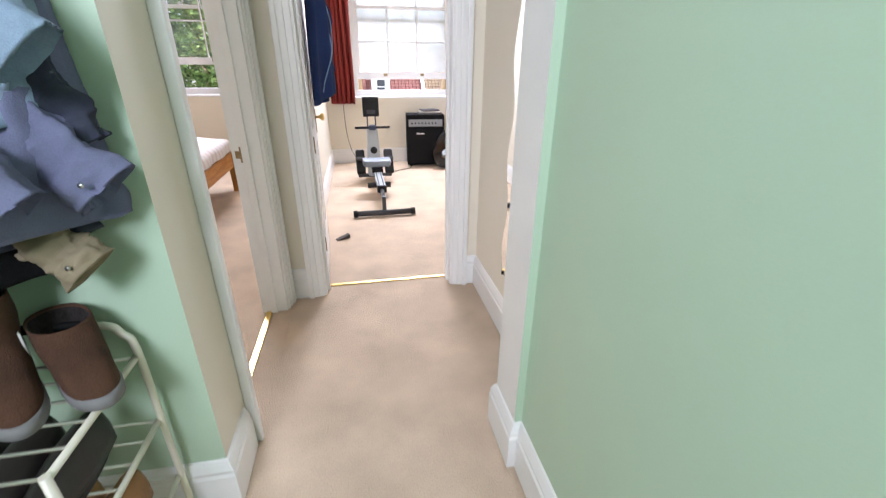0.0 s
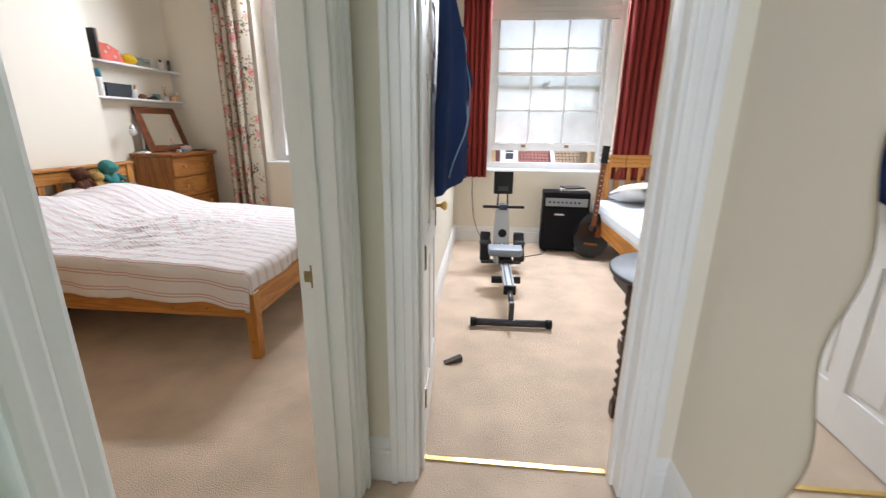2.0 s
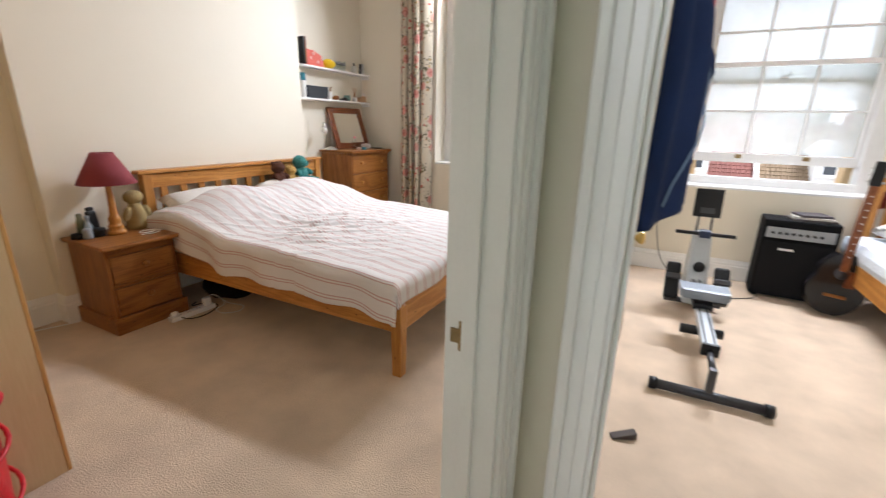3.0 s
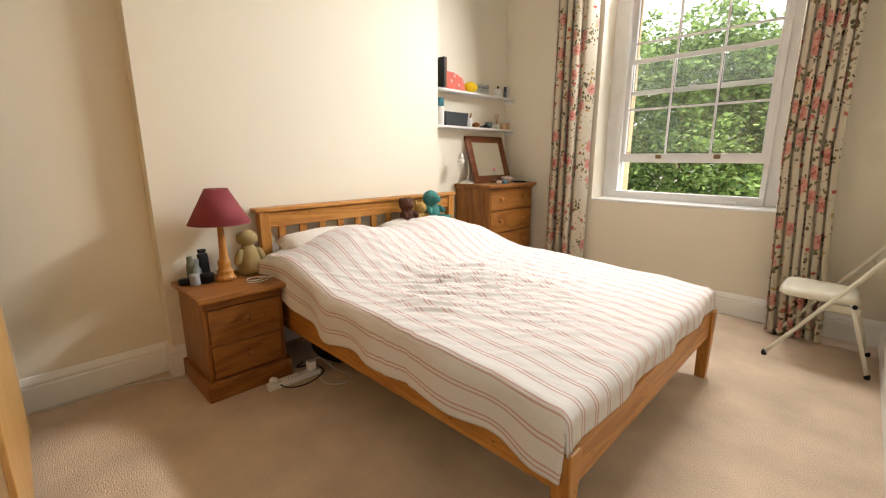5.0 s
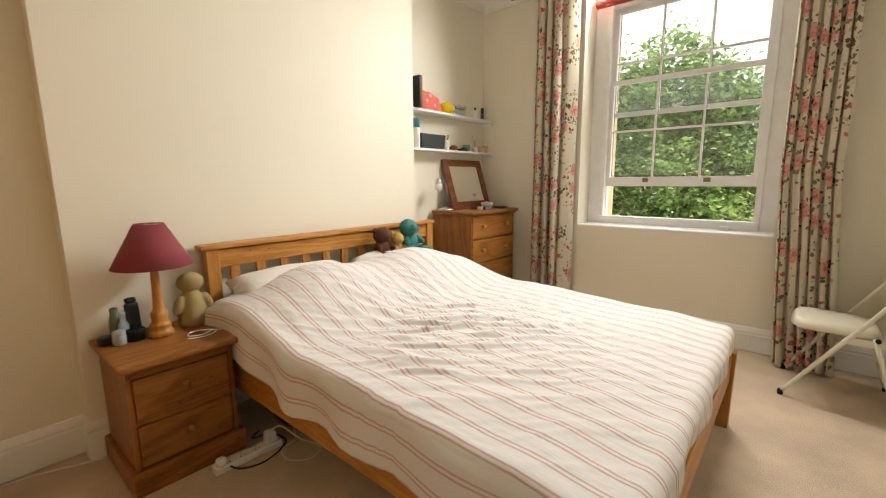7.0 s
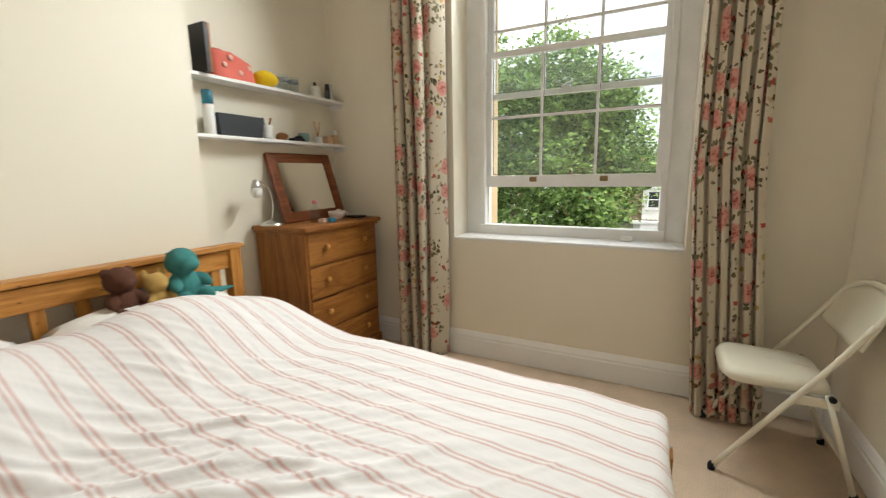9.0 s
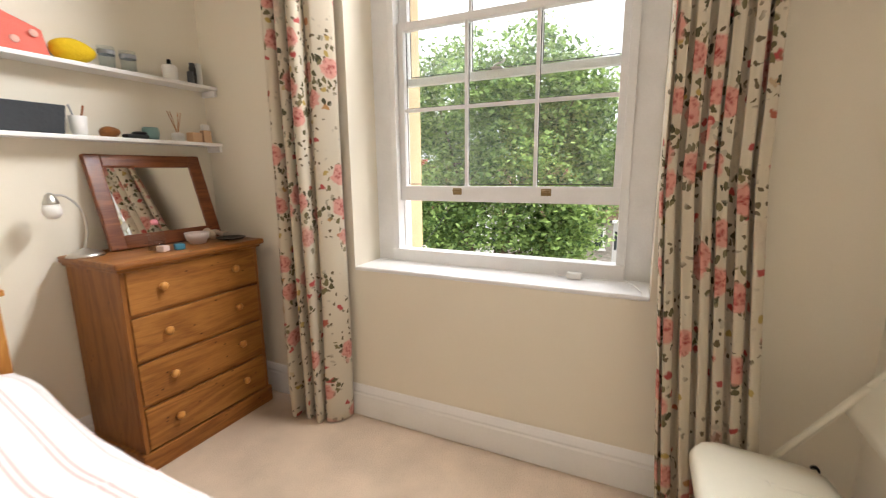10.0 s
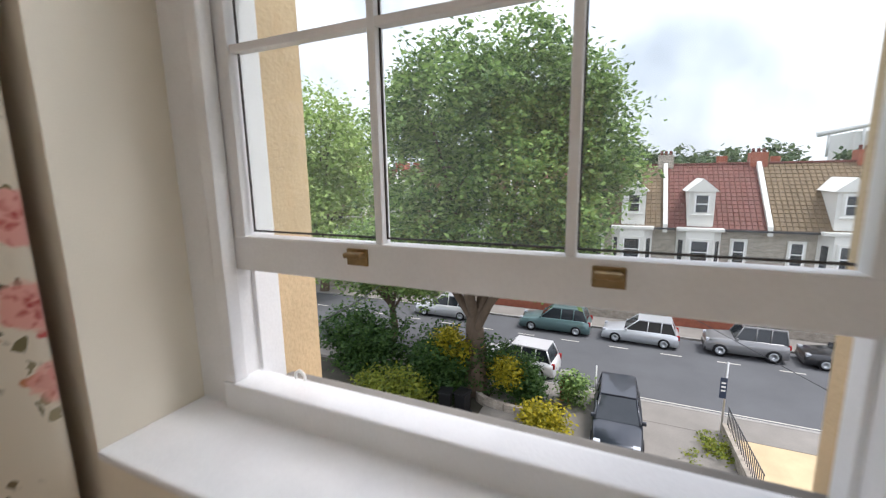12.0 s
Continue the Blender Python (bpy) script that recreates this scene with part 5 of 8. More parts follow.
def soft_toy(label, material, m, body, head, ears, limbs, tail=None, snout=0.48):
    bm = bmesh.new()
    ball(bm, (0, 0, body), body, 0.85, 0.95, 1.05, lump=0.006)
    ball(bm, (0.012, 0, body * 2 + head * 0.60), head, 1.0, 1.05, 0.95, lump=0.004)
    ball(bm, (head * (0.72 + 0.25 * snout), 0, body * 2 + head * 0.38), head * snout, 1.25, 1.1, 0.85)
    for s in (-1, 1):
        ball(bm, (0, s * head * 0.72, body * 2 + head * 1.22), ears[0], 0.6, 1, ears[1])
        ball(bm, (body * 0.55, s * body * 0.85, body * 1.30), limbs, 1.7, 0.9, 0.9, pose(0, 0, 0, 0, 35, 20 * s))
        ball(bm, (body * 0.85, s * body * 0.62, limbs * 0.9), limbs * 1.15, 1.8, 1, 0.9)
    if tail:
        tube(bm, curve_pts([(-0.02, body * 0.5, body * 0.6), (0.0, body * 1.6, body * 0.35), (0.02, body * 2.9, body * 0.30)], 5), [body * 0.5 * (1 - k / 12) for k in range(11)], 10)
        for k in range(5):
            ball(bm, (-body * 0.75 + 0.012 * k, 0, body * (0.9 + 0.52 * k)), body * 0.17, 1, 0.5, 1.5)
    return one_skin(solo("soft_toy", bm, material, label, "soft toy", m, group="soft toys on the bed"), 0.005)


soft_toy("dark brown plush bear sitting against the headboard", mat("brown_plush", (0.10, 0.035, 0.018), 0.98, var=0.3, fine=240, bump=0.8), pose(-3.60, 4.30, 0.77, 0, -8, 0), 0.066, 0.062, (0.022, 1.0), 0.027)
soft_toy("honey yellow plush rabbit between two toys", mat("honey_plush", (0.52, 0.33, 0.10), 0.98, var=0.2, fine=240, bump=0.8), pose(-3.57, 4.425, 0.77, 0, -8, 0), 0.052, 0.048, (0.015, 2.6), 0.02)
soft_toy("teal green plush dinosaur with a long tail", mat("teal_plush", (0.05, 0.235, 0.225), 0.98, var=0.25, fine=240, bump=0.8), pose(-3.57, 4.555, 0.775, 0, -8, 0), 0.080, 0.070, (0.010, 1.2), 0.031, True, 0.62)
bm = bmesh.new()
ball(bm, (0, 0, 0.03), 0.085, 0.55, 1.5, 0.42, lump=0.012)
solo("spotted_cloth", bm, mat("navy_dotted_cotton", (0.012, 0.016, 0.06), 0.9, var=0.5, scale=70, bump=0.3), "bunched navy dotted cloth beside the toys", "cloth", pose(-3.50, 4.40, 0.772))

# window board sensor, hook, latch eye
ws = thing("window_sensor", pose(-1.735, 6.345, 0.916, 0, 0, -4), "small white plastic window contact", "sensor")
part("body", B(-0.035, 0.035, -0.017, 0.017, 0, 0.03, bevel=0.005), WHITEPLASTIC, ws)
bm = bmesh.new()
tube(bm, curve_pts([(-0.034, 0.0, 0.01), (-0.08, 0.02, 0.004), (-0.11, 0.05, 0.01)], 5), 0.002, 6)
tube(bm, curve_pts([(0.034, 0.0, 0.01), (0.12, 0.01, 0.004), (0.23, 0.03, 0.004), (0.30, -0.10, 0.004), (0.31, -0.17, 0.004)], 5), 0.002, 6)
part("wire", bm, WHITEPLASTIC, ws)
bm = bmesh.new()
tube(bm, [(0.016 * math.cos(a), 0, 0.016 + 0.016 * math.sin(a)) for a in [math.pi * (1.5 + 2 * k / 12) for k in range(11)]], 0.004, 6)
solo("sash_eye", bm, WHITEPLASTIC, "small white ring on the outer sill", "ring", pose(-2.64, 6.505, 0.962))
bm = bmesh.new()
tube(bm, curve_pts([(0, 0, 0.02), (0.012, 0, 0.012), (0.014, 0, 0.0), (0.004, 0, -0.008)], 4), 0.003, 6)
solo("picture_hook", bm, OLDBRASS, "small empty brass picture hook", "hook", pose(BREAST + 0.002, 3.73, 2.46))
st_ = thing("strike_plate", pose(-0.688, DOOR_B - 0.022, 0.905), "tarnished brass door strike plate", "strike plate")
part("plate", B(-0.012, 0.026, -0.0035, 0.0, -0.038, 0.038, bevel=0.001), OLDBRASS, st_)
part("lip", B(-0.032, -0.010, -0.005, -0.001, -0.018, 0.018, bevel=0.001), OLDBRASS, st_)

# ---- hall ----
def wave(z):
    return 0.022 * math.cos((z - 0.47) * 2 * math.pi / 0.44)


hm = thing("wavy_mirror", pose(0.556, 1.702, 0), "tall frameless mirror with wavy edges and a dark rim", "mirror")
bm = bmesh.new()
N = 60
rows_ = []
for k in range(N + 1):
    z = 0.34 + 1.6 * k / N
    rows_.append([bm.verts.new((d, (0.098 if s > 0 else -0.098) + wave(z), z + (0.012 * s if k == 0 else 0))) for d, s in ((0.0, 1), (-0.006, 1), (-0.006, -1), (0.0, -1))])
for a, b in zip(rows_, rows_[1:]):
    for k in range(4):
        bm.faces.new((a[k], a[(k + 1) % 4], b[(k + 1) % 4], b[k]))
bm.faces.new(rows_[0]), bm.faces.new(rows_[-1])
part("glass", bm, MIRROR, hm, "silvered mirror glass")
bm = bmesh.new()
edge = [(-0.004, 0.099 + wave(0.34 + 1.6 * k / N), 0.34 + 1.6 * k / N) for k in range(N + 1)] + [(-0.004, -0.099 + wave(0.34 + 1.6 * k / N), 0.34 + 1.6 * k / N) for k in range(N, -1, -1)]
tube(bm, edge, 0.0022, 5, True)
part("rim", bm, mat("dark_mirror_edge", (0.12, 0.11, 0.10), 0.4), hm)
for z, y in ((0.335, 0.08), (0.33, -0.075)):
    bm = bmesh.new()
    box(bm, -0.012, 0.0, y - 0.006, y + 0.006, z - 0.004, z + 0.016, 0.002)
    part("clip", bm, BLACK, hm)


def panel_door(name, m, w, h, label):
    """A white six-panel door leaf with knob, hinges along local x=0."""
    t = thing(name, m, label, "door")
    t["kind"] = "structure"
    bm = bmesh.new()
    th = 0.036
    xs = [0.0, 0.11, w / 2 - 0.05, w / 2 + 0.05, w - 0.11, w]
    zs_ = [0.006, 0.22, 0.82, 0.95, 1.55, 1.66, 1.88, h]
    for a, b in ((0, 1), (2, 3), (4, 5)):
        box(bm, xs[a], xs[b], -th, 0, zs_[0], h, 0.002)
    for a, b in ((0, 1), (2, 3), (4, 5), (6, 7)):
        box(bm, xs[1] - 0.001, xs[2] + 0.001, -th + 0.0005, -0.0005, zs_[a], zs_[b])
        box(bm, xs[3] - 0.001, xs[4] + 0.001, -th + 0.0005, -0.0005, zs_[a], zs_[b])
    leaf = part("leaf", bm, WHITE, t)
    for a, b in ((1, 2), (3, 4), (5, 6)):
        for c, d in ((1, 2), (3, 4)):
            bm = bmesh.new()
            box(bm, xs[c] - 0.002, xs[d] + 0.002, -th + 0.012, -0.012, zs_[a] - 0.002, zs_[b] + 0.002)
            box(bm, xs[c] + 0.03, xs[d] - 0.03, -th + 0.005, -0.005, zs_[a] + 0.03, zs_[b] - 0.03, 0.007)
            part("panel", bm, WHITE, leaf)
    hd = part("door_handle", B(w - 0.085, w - 0.035, -th - 0.004, -th, 0.86, 1.02, bevel=0.003), OLDBRASS, t, "aged brass knob on a long plate")
    bm = bmesh.new()
    lathe(bm, [(0.009, 0.0), (0.009, 0.022), (0.014, 0.028), (0.024, 0.038), (0.026, 0.05), (0.018, 0.058), (0.002, 0.06)], 0, 0, 0, 16, Matrix.Translation((w - 0.06, -th - 0.003, 0.965)) @ pose(0, 0, 0, 90, 0, 0))
    part("knob", bm, BRASS, hd)
    for z in (0.28, 0.89, 1.78):
        bm = bmesh.new()
        box(bm, -0.024, 0.02, -0.040, -0.0355, z - 0.045, z + 0.045, 0.001)
        tube(bm, [(-0.003, -0.040, z - 0.045), (-0.003, -0.040, z + 0.045)], 0.0055, 8)
        part("hinge", bm, OLDBRASS, t)
    return t


panel_door("door_2", pose(R2A + 0.012, 2.468, 0, 0, 0, 93) @ pose(0, 0.036, 0) , 0.745, 2.02, "white six-panel door standing open against the wall")
for z in (0.285, 0.892):
    part("door_hinge", B(R2A - R2M + 0.0075, R2A - R2M + 0.011, 0.08, 0.135, z - 0.045, z + 0.045, bevel=0.001), OLDBRASS, bpy.data.objects["door_frame_2"], "tarnished brass butt hinge")

# blue gown on the open door
bm = bmesh.new()


def gown_pt(i, j):
    s, t = i / 40, j / 44
    z = 2.0 - 0.84 * t - 0.10 * abs(s - 0.45) * t * 2
    w = 0.10 + 0.20 * min(1, t * 1.6) - 0.10 * max(0, t - 0.75)
    y = 3.00 + (s - 0.5) * w * 1.5 + 0.02 * math.sin(t * 5 + s * 3)
    bulge = (0.035 + 0.05 * min(1, t * 2)) * math.sin(math.pi * s) ** 0.6
    x = -0.374 + bulge + 0.022 * (1 + math.sin(s * 19 + 2.5 * t)) * min(1, t * 3) * math.sin(math.pi * s) ** 0.3
    return Vector((x, y, z)), (s, t)


sheet(bm, gown_pt, 40, 44)
gn = thing("dressing_gown", pose(0, 0, 0), "royal blue towelling gown hanging on the door", "dressing gown")
g0 = part("body", bm, NAVY, gn)
md = g0.modifiers.new("thickness", "SOLIDIFY")
md.thickness = 0.012
for s0, s1 in ((0.85, 0.12), (0.55, 0.75)):
    bm = bmesh.new()
    pts = [gown_pt(40 * (s0 + (s1 - s0) * k / 14), 44 * (0.12 + 0.82 * k / 14))[0] + Vector((0.010, 0, 0)) for k in range(15)]
    tube(bm, pts, 0.0035, 5)
    part("piping", bm, mat("pale_blue_piping", (0.22, 0.33, 0.50), 0.8), gn)
bm = bmesh.new()
tube(bm, [gown_pt(30 + 2 * math.sin(k), 10 + k * 2.4)[0] + Vector((0.016, 0.0, 0)) for k in range(12)], 0.014, 6)
part("sleeve_fold", bm, NAVY, gn)

# ---- back room ----
DARKGREY = mat("dark_grey_metal", (0.05, 0.05, 0.055), 0.4, 0.5, var=0.1)
SILVER = mat("silver_grey_plastic", (0.42, 0.44, 0.46), 0.35, 0.3, var=0.05)
rw = thing("rowing_machine", pose(0.062, 3.718, 0, 0, 0, 1), "black and silver home rowing machine on the carpet", "rowing machine")
bm = bmesh.new()
tube(bm, [(-0.26, 0, 0.035), (0.26, 0, 0.035)], 0.026, 12)
part("rear_foot_bar", bm, DARKGREY, rw)
for s in (-1, 1):
    bm = bmesh.new()
    tube(bm, [(s * 0.245, 0, 0.035), (s * 0.285, 0, 0.035)], 0.033, 12)
    part("end_cap", bm, BLACK, rw)
bm = bmesh.new()
box(bm, -0.018, 0.018, -0.01, 0.03, 0.04, 0.19, 0.004)
tube(bm, [(0, 0.01, 0.17), (0, 0.25, 0.195)], 0.018, 8)
part("rear_post", bm, DARKGREY, rw)
part("rail", B(-0.04, 0.04, 0.22, 1.42, 0.175, 0.225, bevel=0.006, m=pose(0, 0, -0.005, 1.5)), SILVER, rw, "silver aluminium slide rail")
for s in (-1, 1):
    part("rail_groove", B(s * 0.022 - 0.006, s * 0.022 + 0.006, 0.225, 1.40, 0.2245, 0.2275, m=pose(0, 0, -0.005, 1.5)), DARKGREY, rw)
part("rail_end", B(-0.045, 0.045, 0.20, 0.225, 0.165, 0.235, bevel=0.004), BLACK, rw)
bm = bmesh.new()
vs = box(bm, -0.15, 0.15, 0.72, 0.92, 0.265, 0.335, 0.028)
for v in vs:
    v.co.z += 0.10 * (v.co.x / 0.15) ** 2 * 0.3
    v.co.y += 0.04 * (abs(v.co.x) / 0.15)
part("seat", bm, mat("grey_vinyl", (0.20, 0.23, 0.27), 0.45, var=0.06), rw, "grey-blue padded seat")
part("seat_carriage", B(-0.06, 0.06, 0.74, 0.90, 0.225, 0.268, bevel=0.01), BLACK, rw)
bm = bmesh.new()
tube(bm, [(-0.12, 0.62, 0.13), (0.12, 0.62, 0.13)], 0.03, 10)
part("middle_roller", bm, BLACK, rw)
bm = bmesh.new()
vs = box(bm, -0.075, 0.075, 1.26, 1.62, 0.06, 0.60, 0.03)
for v in vs:
    k = (v.co.z - 0.06) / 0.54
    v.co.y = 1.44 + (v.co.y - 1.44) * (1 - 0.55 * k) + 0.08 * k
    v.co.x *= 1.12 - 0.3 * k
part("tower", bm, SILVER, rw, "silver-grey flywheel housing")
bm = bmesh.new()
lathe(bm, [(0.04, 0), (0.042, 0.01), (0.034, 0.03), (0.002, 0.034)], 0, 0, 0, 18, Matrix.Translation((0, 1.325, 0.36)) @ pose(0, 0, 0, 82, 0, 0))
part("tension_knob", bm, BLACK, rw)
for s in (-1, 1):
    bm = bmesh.new()
    box(bm, s * 0.165 - 0.052, s * 0.165 + 0.052, -0.03, 0.03, -0.15, 0.15, 0.018, Matrix.Translation((0, 1.30, 0.23)) @ pose(0, 0, 0, -38, 0, 0))
    pd = part("pedal", bm, BLACK, rw, "black moulded foot plate")
    bm = bmesh.new()
    box(bm, s * 0.165 - 0.056, s * 0.165 + 0.056, -0.055, -0.028, 0.0, 0.045, 0.01, Matrix.Translation((0, 1.30, 0.23)) @ pose(0, 0, 0, -38, 0, 0))
    part("strap", bm, DARKGREY, pd)
bm = bmesh.new()
tube(bm, [(-0.20, 1.36, 0.055), (0.20, 1.36, 0.055)], 0.022, 10)
part("front_foot_bar", bm, DARKGREY, rw)
bm = bmesh.new()
tube(bm, [(-0.20, 1.36, 0.615), (0.20, 1.36, 0.615)], 0.014, 10)
part("handlebar", bm, BLACK, rw, "black foam rowing handle")
part("handle_clip", B(-0.04, 0.04, 1.34, 1.43, 0.585, 0.64, bevel=0.01), mat("dark_blue_plastic", (0.02, 0.03, 0.07), 0.4), rw)
for s in (-1, 1):
    bm = bmesh.new()
    tube(bm, [(s * 0.05, 1.50, 0.58), (s * 0.045, 1.53, 0.76)], 0.008, 8)
    part("console_stem", bm, DARKGREY, rw)
cn = part("console", B(-0.095, 0.095, 1.50, 1.54, 0.72, 0.94, bevel=0.01, m=Matrix.Translation((0, 1.52, 0.83)) @ pose(0, 0, 0, -10) @ Matrix.Translation((0, -1.52, -0.83))), BLACK, rw)
part("screen", B(-0.05, 0.05, 1.535, 1.54, 0.755, 0.80, m=Matrix.Translation((0, 1.484, 0.83)) @ pose(0, 0, 0, -10) @ Matrix.Translation((0, -1.52, -0.83))), DARKGREY, cn)

am = thing("guitar_amplifier", pose(0.765, 5.80, 0, 0, 0, -4), "black guitar combo amplifier against the wall", "amplifier")
part("cabinet", B(-0.25, 0.25, -0.13, 0.16, 0.02, 0.68, bevel=0.012), BLACKFAB, am)
part("grille", B(-0.225, 0.225, -0.140, -0.128, 0.05, 0.50, bevel=0.004), mat("black_grille_cloth", (0.011, 0.011, 0.012), 0.8, fine=400, bump=0.6, spec=0.15), am)
pn = part("control_panel", B(-0.225, 0.225, -0.138, -0.128, 0.53, 0.62, bevel=0.003), GREYPLASTIC, am, "grey control panel with knobs")
for k in range(8):
    bm = bmesh.new()
    lathe(bm, [(0.012, 0), (0.011, 0.014), (0.002, 0.016)], 0, 0, 0, 10, Matrix.Translation((-0.18 + k * 0.045, -0.138, 0.575)) @ pose(0, 0, 0, 90, 0, 0))
    part("control_knob", bm, BLACK, pn)
part("badge", B(-0.12, -0.02, -0.142, -0.139, 0.43, 0.448, bevel=0.001), WHITEPLASTIC, am)
for x in (-0.2, 0.2):
    part("foot", B(x - 0.02, x + 0.02, -0.1, 0.12, 0, 0.022), BLACK, am)
for k, (a, c, w) in enumerate(((6, (0.10, 0.09, 0.09), 0.15), (-5, (0.55, 0.53, 0.48), 0.13), (14, (0.06, 0.05, 0.06), 0.11))):
    solo("book", B(-w, w, -0.09, 0.09, 0, 0.018, bevel=0.003), mat("book_cover", c, 0.5), ("pale" if k == 1 else "dark") + " slim book lying on the amplifier", "book", pose(0.83, 5.80, 0.68 + k * 0.0185, 0, 0, a), group="books on the amplifier")

gt = thing("guitar", pose(0.985, 5.49, 0.0, -8, 6, 4), "black acoustic guitar leaning on the amplifier", "guitar")
bm = bmesh.new()
M_ = 44
front, back_ = [], []
for k in range(M_):
    a = 2 * math.pi * k / M_
    z = 0.25 - 0.245 * math.cos(a)
    r = 0.222 * math.sin(math.pi * min(1, z / 0.5)) ** 0.5 * (1 - 0.30 * (z / 0.5)) * (1 - 0.20 * math.exp(-((z - 0.30) / 0.06) ** 2))
    x = r * (1 if a < math.pi else -1)
    front.append(bm.verts.new((x, -0.05, z + 0.005)))
    back_.append(bm.verts.new((x, 0.05, z + 0.005)))
bm.faces.new(front), bm.faces.new(back_[::-1])
for k in range(M_):
    bm.faces.new((front[k], back_[k], back_[(k + 1) % M_], front[(k + 1) % M_]))
gb = part("body", bm, mat("black_guitar_lacquer", (0.012, 0.011, 0.012), 0.15, var=0.05, bump=0), gt)
bm = bmesh.new()
lathe(bm, [(0.05, 0), (0.05, 0.002)], 0, 0, 0, 22, Matrix.Translation((0, -0.0515, 0.345)) @ pose(0, 0, 0, 90, 0, 0))
part("sound_hole", bm, DARKGREY, gb)
part("pickguard", B(0.03, 0.10, -0.0535, -0.051, 0.24, 0.37, bevel=0.001), MAHOG_Y, gb, "tortoiseshell pickguard")
part("bridge", B(-0.07, 0.07, -0.058, -0.05, 0.15, 0.175, bevel=0.003), BROWN_X, gb)
nk = part("neck", B(-0.026, 0.026, -0.062, -0.03, 0.36, 1.02, bevel=0.006), MAHOG_Y, gt)
for k in range(10):
    part("fret_marker", B(-0.005, 0.005, -0.064, -0.0618, 0.47 + k * 0.052, 0.48 + k * 0.052), WHITEPLASTIC, nk)
hs = part("headstock", B(-0.036, 0.036, -0.055, -0.035, 1.02, 1.20, bevel=0.006), BLACK, gt)
for k in range(3):
    for s in (-1, 1):
        bm = bmesh.new()
        ball(bm, (s * 0.048, -0.045, 1.05 + k * 0.05), 0.011, seg=8)
        part("tuning_peg", bm, CHROME, hs)

b2 = thing("single_bed", pose(0, 0, 0), "honey pine bed with a slatted headboard", "bed")
h2 = part("headboard", B(1.22, 2.36, 5.955, 5.99, 0.94, 1.08, bevel=0.006), PINE_X, b2)
for x in (1.21, 2.30):
    part("post", B(x, x + 0.06, 5.945, 6.0, 0.0, 1.06, bevel=0.005), PINE_Z, h2)
for k in range(8):
    part("slat", B(1.32 + k * 0.125, 1.375 + k * 0.125, 5.962, 5.982, 0.45, 0.95, bevel=0.003), PINE_Z, h2)
part("side_rail", B(1.10, 1.125, 3.92, 5.95, 0.26, 0.42, bevel=0.005), PINE_Y, b2)
part("side_rail", B(2.43, 2.455, 3.92, 5.95, 0.26, 0.42, bevel=0.005), PINE_Y, b2)
part("foot_rail", B(1.12, 2.44, 3.90, 3.925, 0.26, 0.42, bevel=0.005), PINE_X, b2)
for x in (1.10, 2.395):
    part("leg", B(x, x + 0.06, 3.89, 3.95, 0, 0.42, bevel=0.005), PINE_Z, b2)
PALEBLUE = mat("pale_blue_sheet", (0.66, 0.70, 0.76), 0.9, var=0.05, scale=5, fine=60, bump=0.4)
bm = bmesh.new()
box(bm, 1.09, 2.42, 3.98, 5.94, 0.40, 0.58, 0.06)
solo("mattress", bm, PALEBLUE, "mattress in a pale blue-white sheet", "mattress")
solo("pillow", pillow_mesh(0.72, 0.44, 0.17, 7), PILLOW, "white pillow on the second bed", "pillow", pose(1.60, 5.66, 0.70, -16, 0, 4))
solo("pillow", pillow_mesh(0.66, 0.42, 0.15, 9), mat("faded_floral_pillow", (0.62, 0.60, 0.52), 0.9, var=0.16, scale=22, fine=70, bump=0.2), "faded floral pillow on the second bed", "pillow", pose(1.80, 5.42, 0.72, -16, 0, -6))

DARKOAK = wood("dark_oak", (0.07, 0.035, 0.02), (0.03, 0.014, 0.008), "z", 0.3)
tb2 = thing("gateleg_table", pose(0.83, 2.91, 0), "oval table with a grey cloth top and twisted dark legs", "table")
bm = bmesh.new()
lathe(bm, [(0.36, 0.0), (0.375, 0.006), (0.378, 0.016), (0.37, 0.024)], 0, 0, 0.70, 48)
part("top", bm, mat("grey_table_cover", (0.045, 0.046, 0.05), 0.5, var=0.2, spec=0.25), tb2)


def twisted_leg(x, y):
    bm = bmesh.new()
    prof = 12
    rings = []
    for k in range(60):
        z = 0.02 + k * 0.0112
        tw = 0.10 < z < 0.36 or 0.42 < z < 0.60
        rr = 0.021
        ring = []
        for q in range(prof):
            a = 2 * math.pi * q / prof
            r = rr * (1 + (0.38 * math.cos(2 * (a - z * 62)) if tw else 0.25))
            ring.append(bm.verts.new((x + r * math.cos(a), y + r * math.sin(a), z)))
        rings.append(ring)
    for a, b in zip(rings, rings[1:]):
        for q in range(prof):
            bm.faces.new((a[q], a[(q + 1) % prof], b[(q + 1) % prof], b[q])).smooth = True
    bm.faces.new(rings[0][::-1]), bm.faces.new(rings[-1])
    box(bm, x - 0.026, x + 0.026, y - 0.026, y + 0.026, 0.36, 0.42, 0.004)
    box(bm, x - 0.026, x + 0.026, y - 0.026, y + 0.026, 0.0, 0.08, 0.006)
    part("leg", bm, DARKOAK, tb2)


